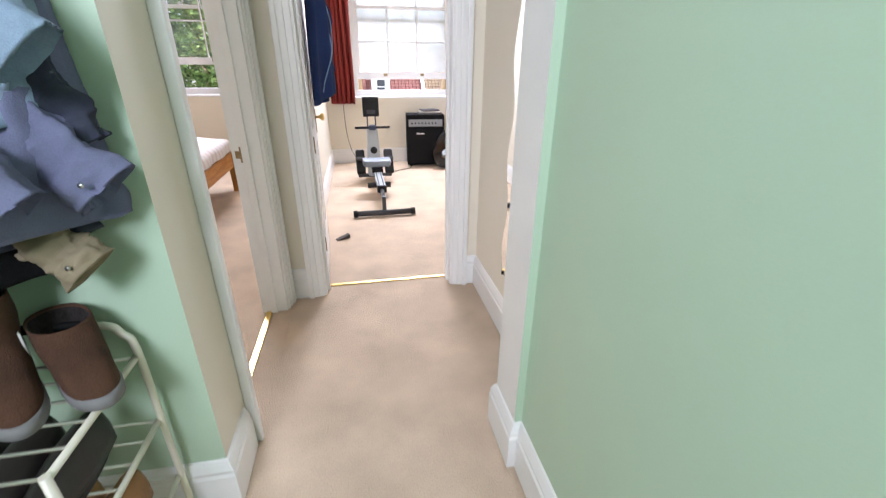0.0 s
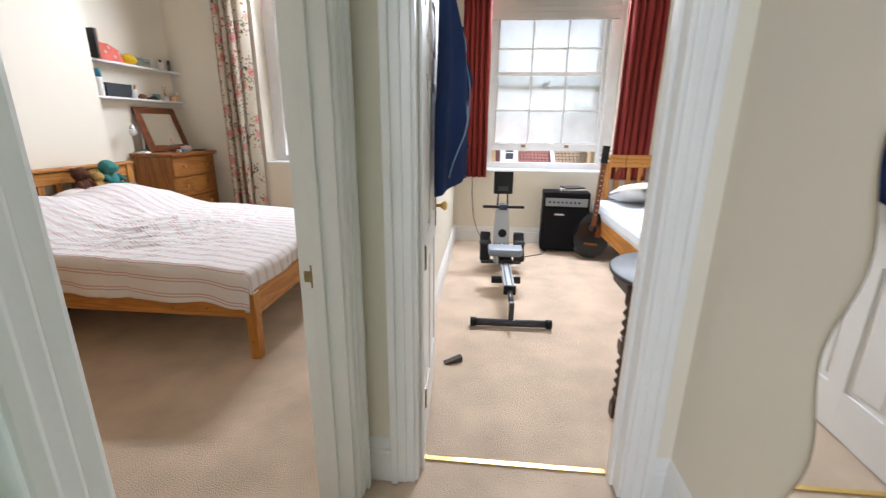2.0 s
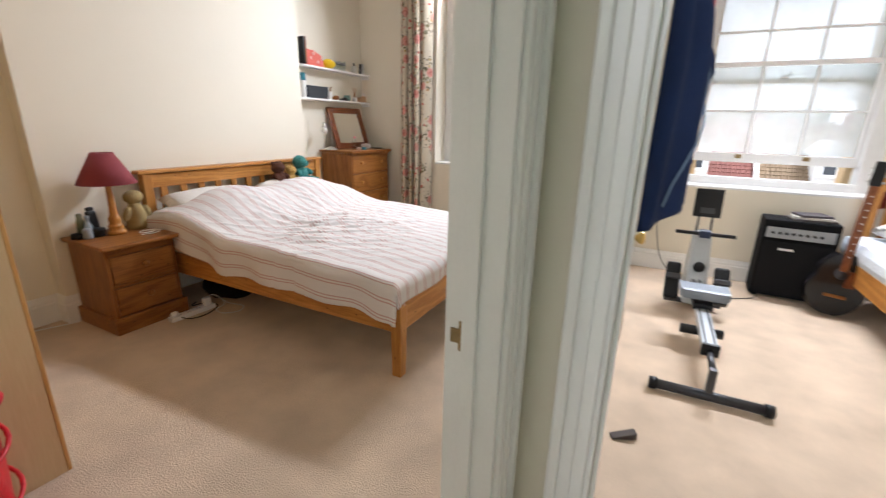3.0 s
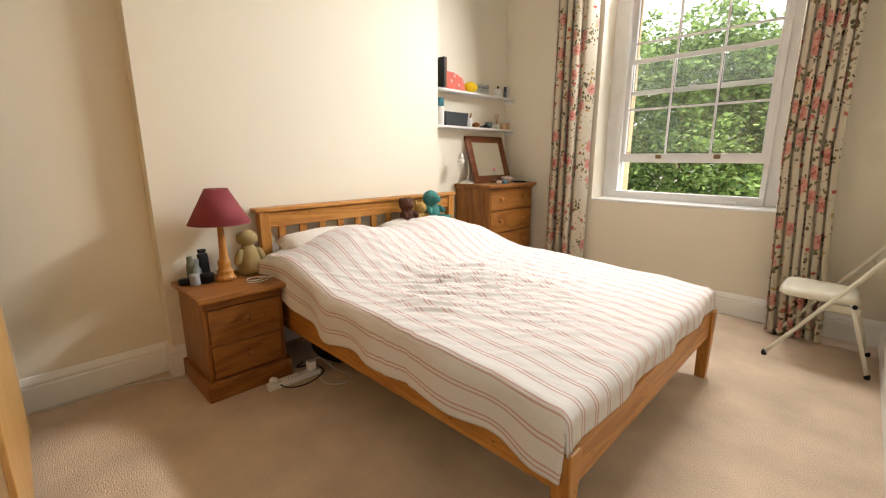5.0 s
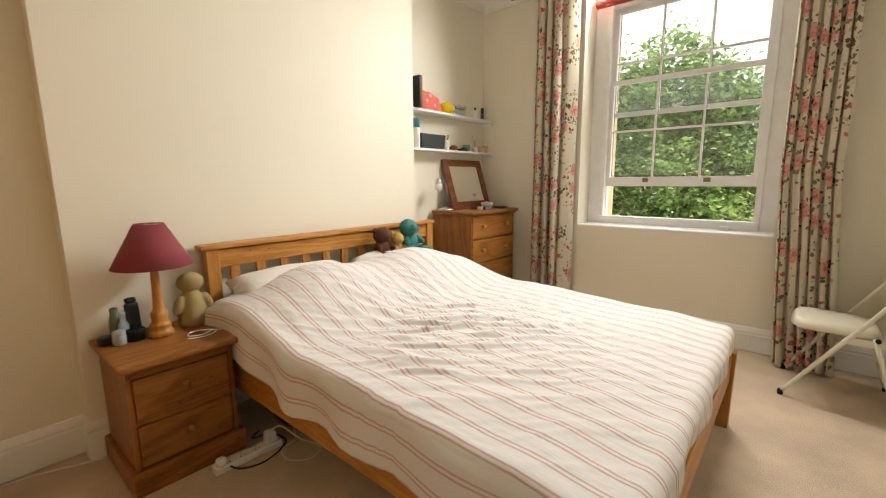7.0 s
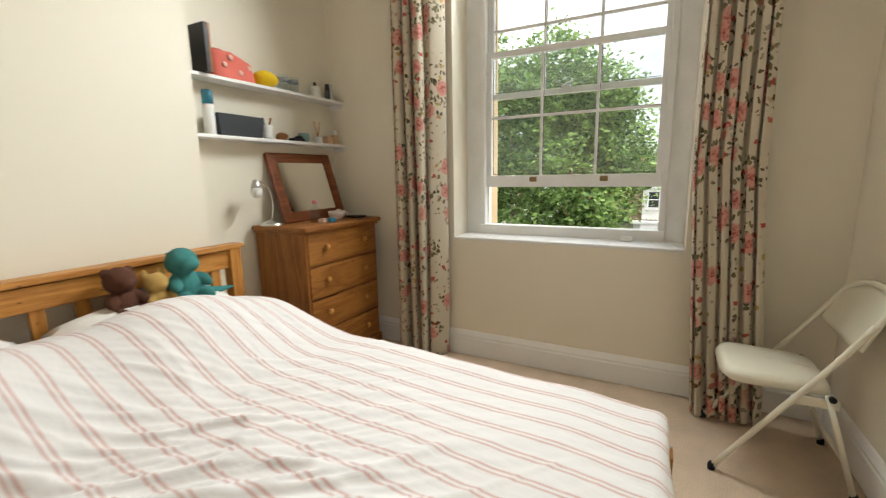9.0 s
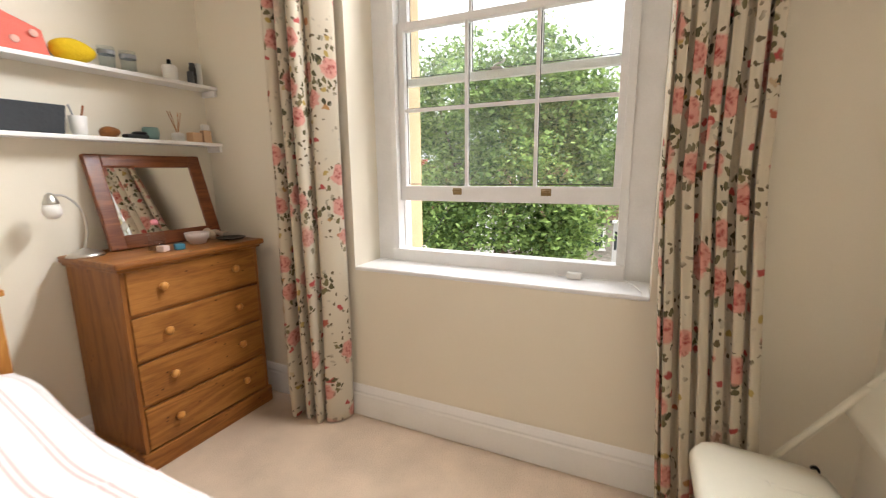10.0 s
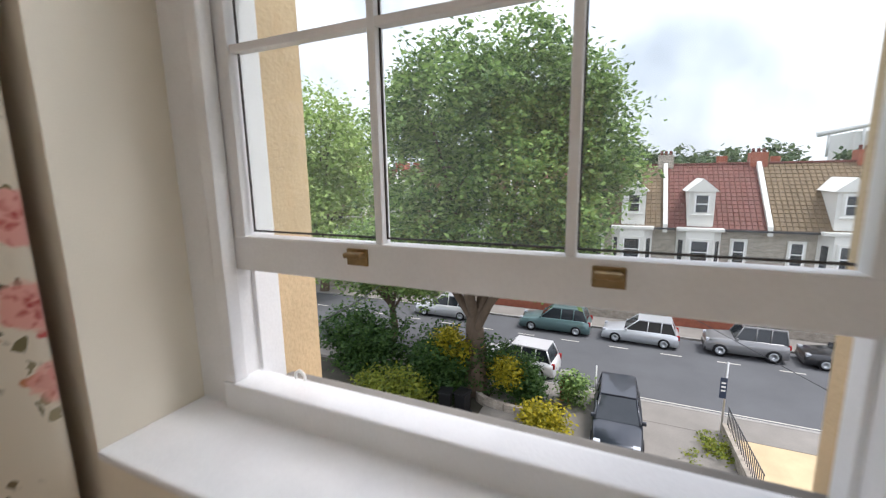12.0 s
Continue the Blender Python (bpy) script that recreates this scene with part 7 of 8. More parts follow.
def car(label, m, paint, L=4.0, H=1.47, W=1.70, suv=False):
    """A parked car: bonnet to +x, wheels on z = 0."""
    t = thing("car", m, label, "car", "parked cars")
    cl = 0.24 if suv else 0.17
    belt = 0.58 * H if not suv else 0.60 * H
    st = [(-0.5, 0.40, 0.62), (-0.485, 0.46, 0.92), (-0.40, 0.49, 1.0), (-0.1, 0.5, 1.0), (0.16, 0.5, 0.98), (0.30, 0.49, 0.86 if not suv else 0.93), (0.44, 0.46, 0.76 if not suv else 0.88), (0.492, 0.42, 0.62), (0.5, 0.38, 0.5)]
    bm = bmesh.new()
    rings = []
    for u, w, k in st:
        x, hw, zt = u * L, w * W, cl + (belt - cl) * k
        rings.append([bm.verts.new(p) for p in ((x, -hw * 0.94, cl), (x, -hw, cl + 0.45 * (zt - cl)), (x, -hw * 0.97, zt - 0.03), (x, -hw * 0.88, zt), (x, hw * 0.88, zt), (x, hw * 0.97, zt - 0.03), (x, hw, cl + 0.45 * (zt - cl)), (x, hw * 0.94, cl))])
    for a, b in zip(rings, rings[1:]):
        for k in range(8):
            bm.faces.new((a[k], a[(k + 1) % 8], b[(k + 1) % 8], b[k])).smooth = True
    bm.faces.new(rings[0][::-1]), bm.faces.new(rings[-1])
    body = part("body", bm, paint, t)
    rear, wind, base = (-0.46, 0.02, 0.20) if not suv else (-0.47, 0.05, 0.15)
    r0, r1 = (-0.40, wind) if not suv else (-0.45, wind)
    bm = bmesh.new()
    lo, hi = [], []
    zb, zt = belt - 0.03, H - 0.05
    for x, hw in ((rear, 0.43), (base, 0.43)):
        for s in (-1, 1):
            lo.append(bm.verts.new((x * L, s * hw * W, zb)))
    for x, hw in ((r0, 0.35), (r1, 0.35)):
        for s in (-1, 1):
            hi.append(bm.verts.new((x * L, s * hw * W, zt)))
    for a in ((0, 1), (1, 3), (3, 2), (2, 0)):
        bm.faces.new((lo[a[0]], lo[a[1]], hi[a[1]], hi[a[0]]))
    bm.faces.new((hi[0], hi[1], hi[3], hi[2]))
    part("cabin_glass", bm, DARKPANE, t, "dark tinted glass")
    bm = bmesh.new()
    box(bm, r0 * L - 0.03, r1 * L + 0.03, -0.365 * W, 0.365 * W, zt - 0.03, H, 0.03)
    roof = part("roof", bm, paint, t)
    for s in (-1, 1):
        for xa, xb in ((rear, r0), (base, r1), (-0.10, -0.11), (-0.27, -0.28)):
            bm = bmesh.new()
            tube(bm, [(xa * L, s * 0.435 * W, zb), (xb * L, s * 0.357 * W, zt)], 0.032, 6)
            part("pillar", bm, paint, roof)
        if suv:
            bm = bmesh.new()
            tube(bm, [(r0 * L, s * 0.3 * W, H + 0.04), (r1 * L, s * 0.3 * W, H + 0.04)], 0.018, 6)
            part("roof_bar", bm, BLACK, roof)
        part("headlight", B(0.445 * L, 0.492 * L, s * 0.36 * W - 0.13, s * 0.36 * W + 0.10, belt - 0.30, belt - 0.13, bevel=0.03), CLEARLAMP, t)
        part("tail_light", B(-0.506 * L, -0.47 * L, s * 0.40 * W - 0.07, s * 0.40 * W + 0.07, belt - 0.26, belt - 0.02, bevel=0.02), REDLAMP, t)
        part("wing_mirror", B(base * L - 0.16, base * L - 0.04, s * (0.49 * W) - 0.06, s * (0.49 * W) + 0.10, belt - 0.03, belt + 0.10, bevel=0.03), paint, t)
        for x in (-0.315, 0.315):
            R_ = 0.30 if not suv else 0.345
            bm = bmesh.new()
            lathe(bm, [(R_ * 0.62, -0.1), (R_ * 0.97, -0.1), (R_, -0.07), (R_, 0.07), (R_ * 0.97, 0.1), (R_ * 0.62, 0.1)], 0, 0, 0, 22, Matrix.Translation((x * L, s * (W / 2 - 0.10), R_)) @ pose(0, 0, 0, 90, 0, 0))
            wh = part("wheel", bm, BLACK, t)
            bm = bmesh.new()
            lathe(bm, [(R_ * 0.64, -0.104), (R_ * 0.55, -0.108), (R_ * 0.2, -0.098), (0.01, -0.10), (0.01, 0.10), (R_ * 0.2, 0.098), (R_ * 0.55, 0.108), (R_ * 0.64, 0.104)], 0, 0, 0, 18, Matrix.Translation((x * L, s * (W / 2 - 0.10), R_)) @ pose(0, 0, 0, 90, 0, 0))
            part("rim", bm, SILVER, wh)
    part("number_plate", B(-0.505 * L, -0.499 * L, -0.26, 0.26, belt - 0.42, belt - 0.31), LINE, t)
    part("bumper", B(0.485 * L, 0.505 * L, -0.42 * W, 0.42 * W, cl, cl + 0.22, bevel=0.04), DARKGREY if suv else paint, t)
    return t


CLEARLAMP = mat("headlamp_lens", (0.55, 0.57, 0.60), 0.12, 0.4, bump=0)
REDLAMP = mat("tail_lamp_lens", (0.30, 0.01, 0.01), 0.2, bump=0)


def paint(name, c):
    m = mat(name, c, 0.28, 0.35, var=0.03, bump=0)
    m.node_tree.nodes["Principled BSDF"].inputs["Coat Weight"].default_value = 0.7
    return m


RZ = G - 0.11
car("teal green hatchback parked along the far kerb", pose(-6.05, 31.55, RZ, 0, 0, 180), paint("teal_paint", (0.10, 0.17, 0.17)), 4.25, 1.6)
car("silver hatchback parked along the far kerb", pose(-1.25, 31.45, RZ, 0, 0, 178), paint("silver_paint", (0.50, 0.52, 0.54)), 3.95)
car("grey small off-roader parked along the far kerb", pose(3.75, 31.5, RZ, 0, 0, 180), paint("grey_paint", (0.23, 0.23, 0.23)), 3.65, 1.72, 1.64, True)
car("black estate car parked along the far kerb", pose(8.3, 31.5, RZ, 0, 0, 180), paint("black_paint", (0.02, 0.02, 0.022)), 4.3)
car("white hatchback parked along the near kerb", pose(-6.9, 25.45, RZ, 0, 0, 176), paint("white_paint", (0.66, 0.66, 0.66)), 4.1)
car("white van-like car parked further along the street", pose(-13.5, 31.5, RZ, 0, 0, 180), paint("white_paint_2", (0.62, 0.63, 0.64)), 4.3, 1.6)
car("dark blue-grey saloon parked on the drive", pose(-2.05, 21.55, G - 0.01, 0, 0, -88), paint("dark_paint", (0.02, 0.025, 0.035)), 4.3, 1.45, 1.72)


def leaves(name, blobs, n, size, cols, seed, parent=None, label="", category="", droop=0.0, tuft=1.0):
    """Many small leaves scattered through lumpy shells, with gaps; blobs are (x, y, z, rx, ry, rz)."""
    rng = np.random.default_rng(seed)
    vol = np.array([b[3] * b[4] + b[4] * b[5] + 0.25 for b in blobs])
    pick = rng.choice(len(blobs), n, p=vol / vol.sum())
    bl = np.array(blobs)[pick]
    d = rng.normal(size=(n, 3))
    d /= np.linalg.norm(d, axis=1)[:, None]
    r = rng.random(n) ** 0.35
    lump = 1 + 0.18 * np.sin(d[:, 0] * 5 + bl[:, 0]) * np.sin(d[:, 1] * 6 + bl[:, 1]) * np.sin(d[:, 2] * 5) + 0.10 * rng.normal(size=n)
    c = bl[:, :3] + d * (r * lump)[:, None] * bl[:, 3:]
    if droop:
        c[:, 2] -= droop * rng.random(n) ** 2
    # tufts: leaves gather round twig ends
    tw = max(1, n // 26)
    centre = c[rng.integers(0, n, tw)]
    c = centre[rng.integers(0, tw, n)] + rng.normal(size=(n, 3)) * size * tuft * np.array([2.7, 2.7, 1.7])
    a = rng.normal(size=(n, 3)) + d * 0.5
    a[:, 2] *= 0.5
    a /= np.linalg.norm(a, axis=1)[:, None]
    b = np.cross(a, rng.normal(size=(n, 3)) + np.array([0, 0, 1.6]))
    b /= np.linalg.norm(b, axis=1)[:, None]
    s = size * (0.6 + 0.8 * rng.random(n))[:, None]
    v = np.stack([c - a * s, c + b * s * 0.55 - a * s * 0.1, c + a * s, c - b * s * 0.55 - a * s * 0.1], axis=1).reshape(-1, 3)
    me = bpy.data.meshes.new(name)
    me.from_pydata(v.tolist(), [], np.arange(4 * n).reshape(n, 4).tolist())
    me.materials.append(leaf_mat(name + "_green", *cols))
    ob = new(name, me)
    ob.parent = parent
    if label:
        tagged(ob, label, category, kind="stuff")
    else:
        ob["kind"] = "stuff"
    return ob


def leaf_mat(name, dark, light):
    m = bpy.data.materials.new(name)
    n, l, b = nodes_of(m)
    geo, ramp = n.new("ShaderNodeNewGeometry"), n.new("ShaderNodeValToRGB")
    ramp.color_ramp.elements[0].color, ramp.color_ramp.elements[1].color = (*dark, 1), (*light, 1)
    l.new(geo.outputs["Random Per Island"], ramp.inputs["Fac"]), l.new(ramp.outputs["Color"], b.inputs["Base Color"])
    b.inputs["Roughness"].default_value, b.inputs["Specular IOR Level"].default_value = 0.55, 0.3
    tr, ad = n.new("ShaderNodeBsdfTranslucent"), n.new("ShaderNodeMixShader")
    l.new(ramp.outputs["Color"], tr.inputs["Color"])
    ad.inputs[0].default_value = 0.35
    out = n["Material Output"]
    l.new(b.outputs[0], ad.inputs[1]), l.new(tr.outputs[0], ad.inputs[2]), l.new(ad.outputs[0], out.inputs["Surface"])
    return m


BARK = mat("grey_brown_bark", (0.11, 0.08, 0.055), 0.95, var=0.3, scale=3, fine=18, bump=0.7, stretch=(1, 1, 0.25))


def tree(label, x, y, height, blobs, n, size, cols, seed, r0=0.32, droop=0.0):
    t = thing("tree", pose(x, y, G - 0.15), label, "tree")
    rng = random.Random(seed)
    bm = bmesh.new()
    fork = height * 0.34
    tube(bm, curve_pts([(0, 0, 0), (0.1, 0.05, fork * 0.4), (-0.05, 0.1, fork * 0.8), (0, 0, fork)], 4), [r0 * (1.35 - 0.6 * k / 12) for k in range(13)], 12)
    part("trunk", bm, BARK, t)
    for k in range(9):
        a = 2 * math.pi * k / 9 + rng.uniform(-0.3, 0.3)
        b = blobs[k % len(blobs)]
        e = Vector((b[0] - x, b[1] - y, b[2] - G)) + Vector((math.cos(a) * b[3] * 0.5, math.sin(a) * b[4] * 0.5, rng.uniform(-0.2, 0.5) * b[5]))
        s = Vector((0, 0, fork * rng.uniform(0.75, 1.0)))
        mid = s.lerp(e, 0.5) + Vector((0, 0, 0.08 * height))
        bm = bmesh.new()
        pts = curve_pts([s, s.lerp(mid, 0.6), mid, e], 5)
        tube(bm, pts, [r0 * 0.55 * (1 - 0.9 * q / (len(pts) - 1)) for q in range(len(pts))], 8)
        for q in range(6):
            p0 = pts[int(len(pts) * (0.4 + 0.09 * q))]
            p1 = p0 + Vector((rng.uniform(-1, 1), rng.uniform(-1, 1), rng.uniform(-0.2, 1))) * height * 0.10
            tube(bm, [p0, p0.lerp(p1, 0.5) + Vector((0, 0, 0.1)), p1], [0.05, 0.035, 0.012], 5)
        part("limb", bm, BARK, t)
    cr = leaves("crown", [(b[0] - x, b[1] - y, b[2] - G + 0.15, *b[3:]) for b in blobs], n, size, cols, seed, t, droop=droop)
    return t


MAPLE = ((0.05, 0.105, 0.032), (0.33, 0.47, 0.14))
rg = random.Random(5)
crown = [(-7.4, 22.2, 1.9, 3.6, 3.2, 3.3)]
for k in range(26):
    a, h = rg.uniform(0, 2 * math.pi), rg.uniform(-3.6, 4.2)
    rr = 4.2 * math.sqrt(max(0.12, 1 - (h / 5.6) ** 2))
    crown.append((-7.3 + rr * math.cos(a) * 0.98, 22.2 + rr * math.sin(a) * 0.75, 1.55 + h * 0.88, rg.uniform(1.2, 1.9), rg.uniform(1.1, 1.7), rg.uniform(1.1, 1.9)))
for k in range(34):
    a, u = rg.uniform(0, 2 * math.pi), rg.uniform(0.1, 1.0) ** 0.5
    crown.append((-7.3 + 4.6 * u * math.cos(a), 22.2 + 3.4 * u * math.sin(a), 1.9 + 4.3 * math.sqrt(1 - 0.85 * u * u) + rg.uniform(-0.3, 0.5), 0.22, 0.22, rg.uniform(0.7, 1.2)))
tree("tall full-leaved maple tree in the front garden", -8.0, 22.3, 11, crown, 76000, 0.104, MAPLE, 3, 0.42)
tree("pale drooping willow tree further along the street", -25.5, 33.0, 12, [(-25.5, 33, 3.6, 4.2, 4, 5.0), (-22.5, 33, 2.0, 2.8, 2.6, 5.0), (-28.5, 33, 1.5, 3.2, 3, 4.8), (-24.5, 31, -1, 3.4, 2.6, 4.4)], 30000, 0.17, ((0.20, 0.30, 0.07), (0.44, 0.56, 0.18)), 8, 0.3, 1.5)
tree("small leafy tree behind the garden hedge", -14.5, 26.0, 7, [(-14.5, 26, -3.0, 2.6, 2.2, 2.4), (-12.6, 25.5, -3.8, 1.7, 1.6, 1.7), (-16.8, 26, -3.6, 2, 2, 2.2)], 14000, 0.12, MAPLE, 12, 0.18)


def shrub(label, x, y, z, rx, ry, rz, n, size, cols, seed):
    leaves("shrub", [(x, y, z, rx, ry, rz), (x + 0.4 * rx, y - 0.3 * ry, z - 0.15 * rz, rx * 0.7, ry * 0.7, rz * 0.8), (x - 0.4 * rx, y + 0.2 * ry, z - 0.1 * rz, rx * 0.7, ry * 0.7, rz * 0.8)], n, size, cols, seed, None, label, "shrub")


IVY = ((0.02, 0.055, 0.015), (0.075, 0.14, 0.03))
YEL = ((0.16, 0.16, 0.012), (0.48, 0.40, 0.02))
LIME = ((0.08, 0.12, 0.015), (0.26, 0.28, 0.03))
shrub("dense ivy-covered hedge beside the pavement", -8.6, 22.6, G + 1.3, 2.7, 0.9, 1.5, 9000, 0.085, IVY, 21)
shrub("clipped ivy corner of the garden hedge", -5.7, 22.3, G + 0.9, 0.75, 0.65, 1.05, 4000, 0.075, IVY, 22)
shrub("golden-leaved shrub growing in the hedge", -6.4, 22.0, G + 1.35, 0.55, 0.45, 0.7, 2200, 0.075, YEL, 23)
shrub("low golden shrub beside the drive", -4.5, 20.4, G + 0.45, 0.8, 0.65, 0.55, 2600, 0.075, YEL, 24)
shrub("rounded lime-green shrub in the garden", -10.6, 19.4, G + 0.75, 1.75, 1.2, 1.0, 6500, 0.075, LIME, 25)
shrub("dark green bush in the front garden", -9.4, 21.2, G + 1.2, 1.2, 0.8, 1.3, 5000, 0.085, IVY, 26)
shrub("dark mixed bushes at the garden boundary", -13.6, 22.0, G + 1.6, 2.6, 1.2, 2.0, 9000, 0.10, IVY, 27)
shrub("small bush beside the brick gatepost", -3.75, 22.7, G + 0.75, 0.5, 0.45, 0.8, 1600, 0.07, MAPLE, 28)
shrub("clipped round bush in a terrace front garden", -7.0, 35.6, G + 0.7, 0.7, 0.6, 0.75, 1500, 0.09, MAPLE, 29)
shrub("straggling bush in a terrace front garden", -0.6, 35.4, G + 1.1, 1.0, 0.6, 1.2, 2200, 0.10, MAPLE, 30)
shrub("golden privet in the hedge beside the tree", -8.9, 21.7, G + 2.2, 0.8, 0.5, 0.9, 2600, 0.075, YEL, 31)
bm = bmesh.new()
for k in range(9):
    a0, a1 = math.pi * (0.15 + 0.085 * k), math.pi * (0.15 + 0.085 * (k + 0.93))
    p = [Vector((-5.9 + 1.9 * math.cos(a), 21.9 - 0.85 * math.sin(a), G + 0.0)) for a in (a0, a1)]
    q = [Vector((-5.9 + 1.65 * math.cos(a), 21.9 - 0.65 * math.sin(a), G + 0.0)) for a in (a0, a1)]
    vs = [bm.verts.new(v + Vector((0, 0, h))) for h in (-0.15, 0.28) for v in (p[0], p[1], q[1], q[0])]
    for f in ((0, 1, 5, 4), (1, 2, 6, 5), (2, 3, 7, 6), (3, 0, 4, 7), (4, 5, 6, 7)):
        bm.faces.new([vs[i] for i in f])
solo("garden_wall", bm, RUBBLE, "low curved rubble wall under the hedge", "wall", kind="structure")
gp = thing("gatepost", pose(-4.15, 23.0, G), "short red brick gatepost beside the drive", "gatepost")
part("pier", B(-0.2, 0.2, -0.2, 0.2, -0.1, 1.15, bevel=0.01), BRICK, gp)
part("cap", B(-0.25, 0.25, -0.25, 0.25, 1.15, 1.24, bevel=0.02), KERB, gp)
for x, y, a in ((-8.4, 20.0, 12), (-7.75, 20.2, -8)):
    wb = thing("wheelie_bin", pose(x, y, G - 0.02, 0, 0, a), "black plastic wheelie bin in the garden", "bin", "wheelie bins")
    bm = bmesh.new()
    vs = box(bm, -0.24, 0.24, -0.27, 0.27, 0.06, 0.98, 0.03)
    for v in vs:
        k = 0.82 + 0.18 * v.co.z / 0.98
        v.co.x *= k
        v.co.y *= k
    part("body", bm, BLACK, wb)
    part("lid", B(-0.27, 0.27, -0.31, 0.30, 0.98, 1.05, bevel=0.025), BLACK, wb)
    for s in (-1, 1):
        bm = bmesh.new()
        lathe(bm, [(0.1, -0.025), (0.1, 0.025)], 0, 0, 0, 14, Matrix.Translation((s * 0.23, 0.24, 0.1)) @ pose(0, 0, 0, 0, 90, 0))
        part("wheel", bm, BLACK, wb)
sg = thing("street_sign", pose(1.5, 22.9, G), "narrow parking sign on a tall grey post", "street sign")
bm = bmesh.new()
tube(bm, [(0, 0, 0), (0, 0, 2.75)], 0.038, 10)
part("post", bm, CHROME, sg)
part("plate", B(-0.19, 0.03, -0.05, -0.035, 1.35, 2.15, bevel=0.005), mat("dark_blue_sign", (0.02, 0.035, 0.07), 0.4), sg)
for k in range(3):
    part("text_bar", B(-0.15, -0.01, -0.054, -0.0505, 1.62 + k * 0.15, 1.68 + k * 0.15), WHITEPLASTIC, sg)
pl = thing("marker_post", pose(-3.0, 23.9, G), "slim white marker post at the kerb", "post")
bm = bmesh.new()
tube(bm, [(0, 0, 0), (0, 0, 1.35)], 0.03, 8)
part("pole", bm, WHITEPLASTIC, pl)
fn = thing("railing", pose(1.75, 20.9, G), "low wall with a row of thin iron railings", "railing")
part("plinth_wall", B(-0.14, 0.14, -1.9, 1.9, -0.05, 0.42, bevel=0.01, m=pose(0, 0, 0, 0, 0, 4)), RUBBLE, fn)
for k in range(24):
    y = -1.8 + k * 0.155
    bm = bmesh.new()
    tube(bm, [(-y * 0.07, y, 0.40), (-y * 0.07, y, 1.12)], 0.014, 6)
    part("bar", bm, DARKGREY, fn)
bm = bmesh.new()
tube(bm, [(0.13, -1.85, 1.08), (-0.13, 1.85, 1.08)], 0.018, 6)
part("top_rail", bm, DARKGREY, fn)
shrub("weeds growing along the low wall", 1.2, 21.6, G + 0.1, 0.5, 0.9, 0.22, 700, 0.06, LIME, 33)
shrub("weeds in a crack of the drive", 0.35, 20.6, G + 0.02, 0.12, 1.1, 0.1, 300, 0.05, LIME, 34)
for pts, lb in (([(-5.2, 6.9, -0.3), (-7.5, 15.0, -1.0), (-8.2, 22.0, 1.5)], "washing line"), ([(-2.2, 30.5, -4.5), (1.8, 22.5, -4.5), (3.6, 17.0, -4.0)], "cable")):
    bm = bmesh.new()
    tube(bm, curve_pts(pts, 8), 0.011, 5)
    solo("overhead_wire", bm, DARKGREY, "thin dark overhead " + lb, "wire")


# ---- terrace across the street ----
FY, EAVE, RIDGE, UW = 37.0, -2.2, 1.85, 5.6


def sash_front(t, x, z0, z1, w, y):
    wn_ = part("window", B(x - w / 2 - 0.14, x + w / 2 + 0.14, y - 0.10, y + 0.02, z0 - 0.16, z1 + 0.16, bevel=0.02), RENDER, t)
    part("pane", B(x - w / 2, x + w / 2, y - 0.115, y - 0.095, z0, z1), DARKPANE, wn_)
    part("frame", B(x - w / 2, x + w / 2, y - 0.135, y - 0.105, (z0 + z1) / 2 - 0.03, (z0 + z1) / 2 + 0.03), WHITE, wn_)
    for s in (-1, 1):
        part("frame", B(x + s * w / 2 - 0.04, x + s * w / 2 + 0.04, y - 0.135, y - 0.1, z0, z1), WHITE, wn_)
    part("sill", B(x - w / 2 - 0.2, x + w / 2 + 0.2, y - 0.2, y, z0 - 0.22, z0 - 0.12, bevel=0.02), RENDER, wn_)
    return wn_


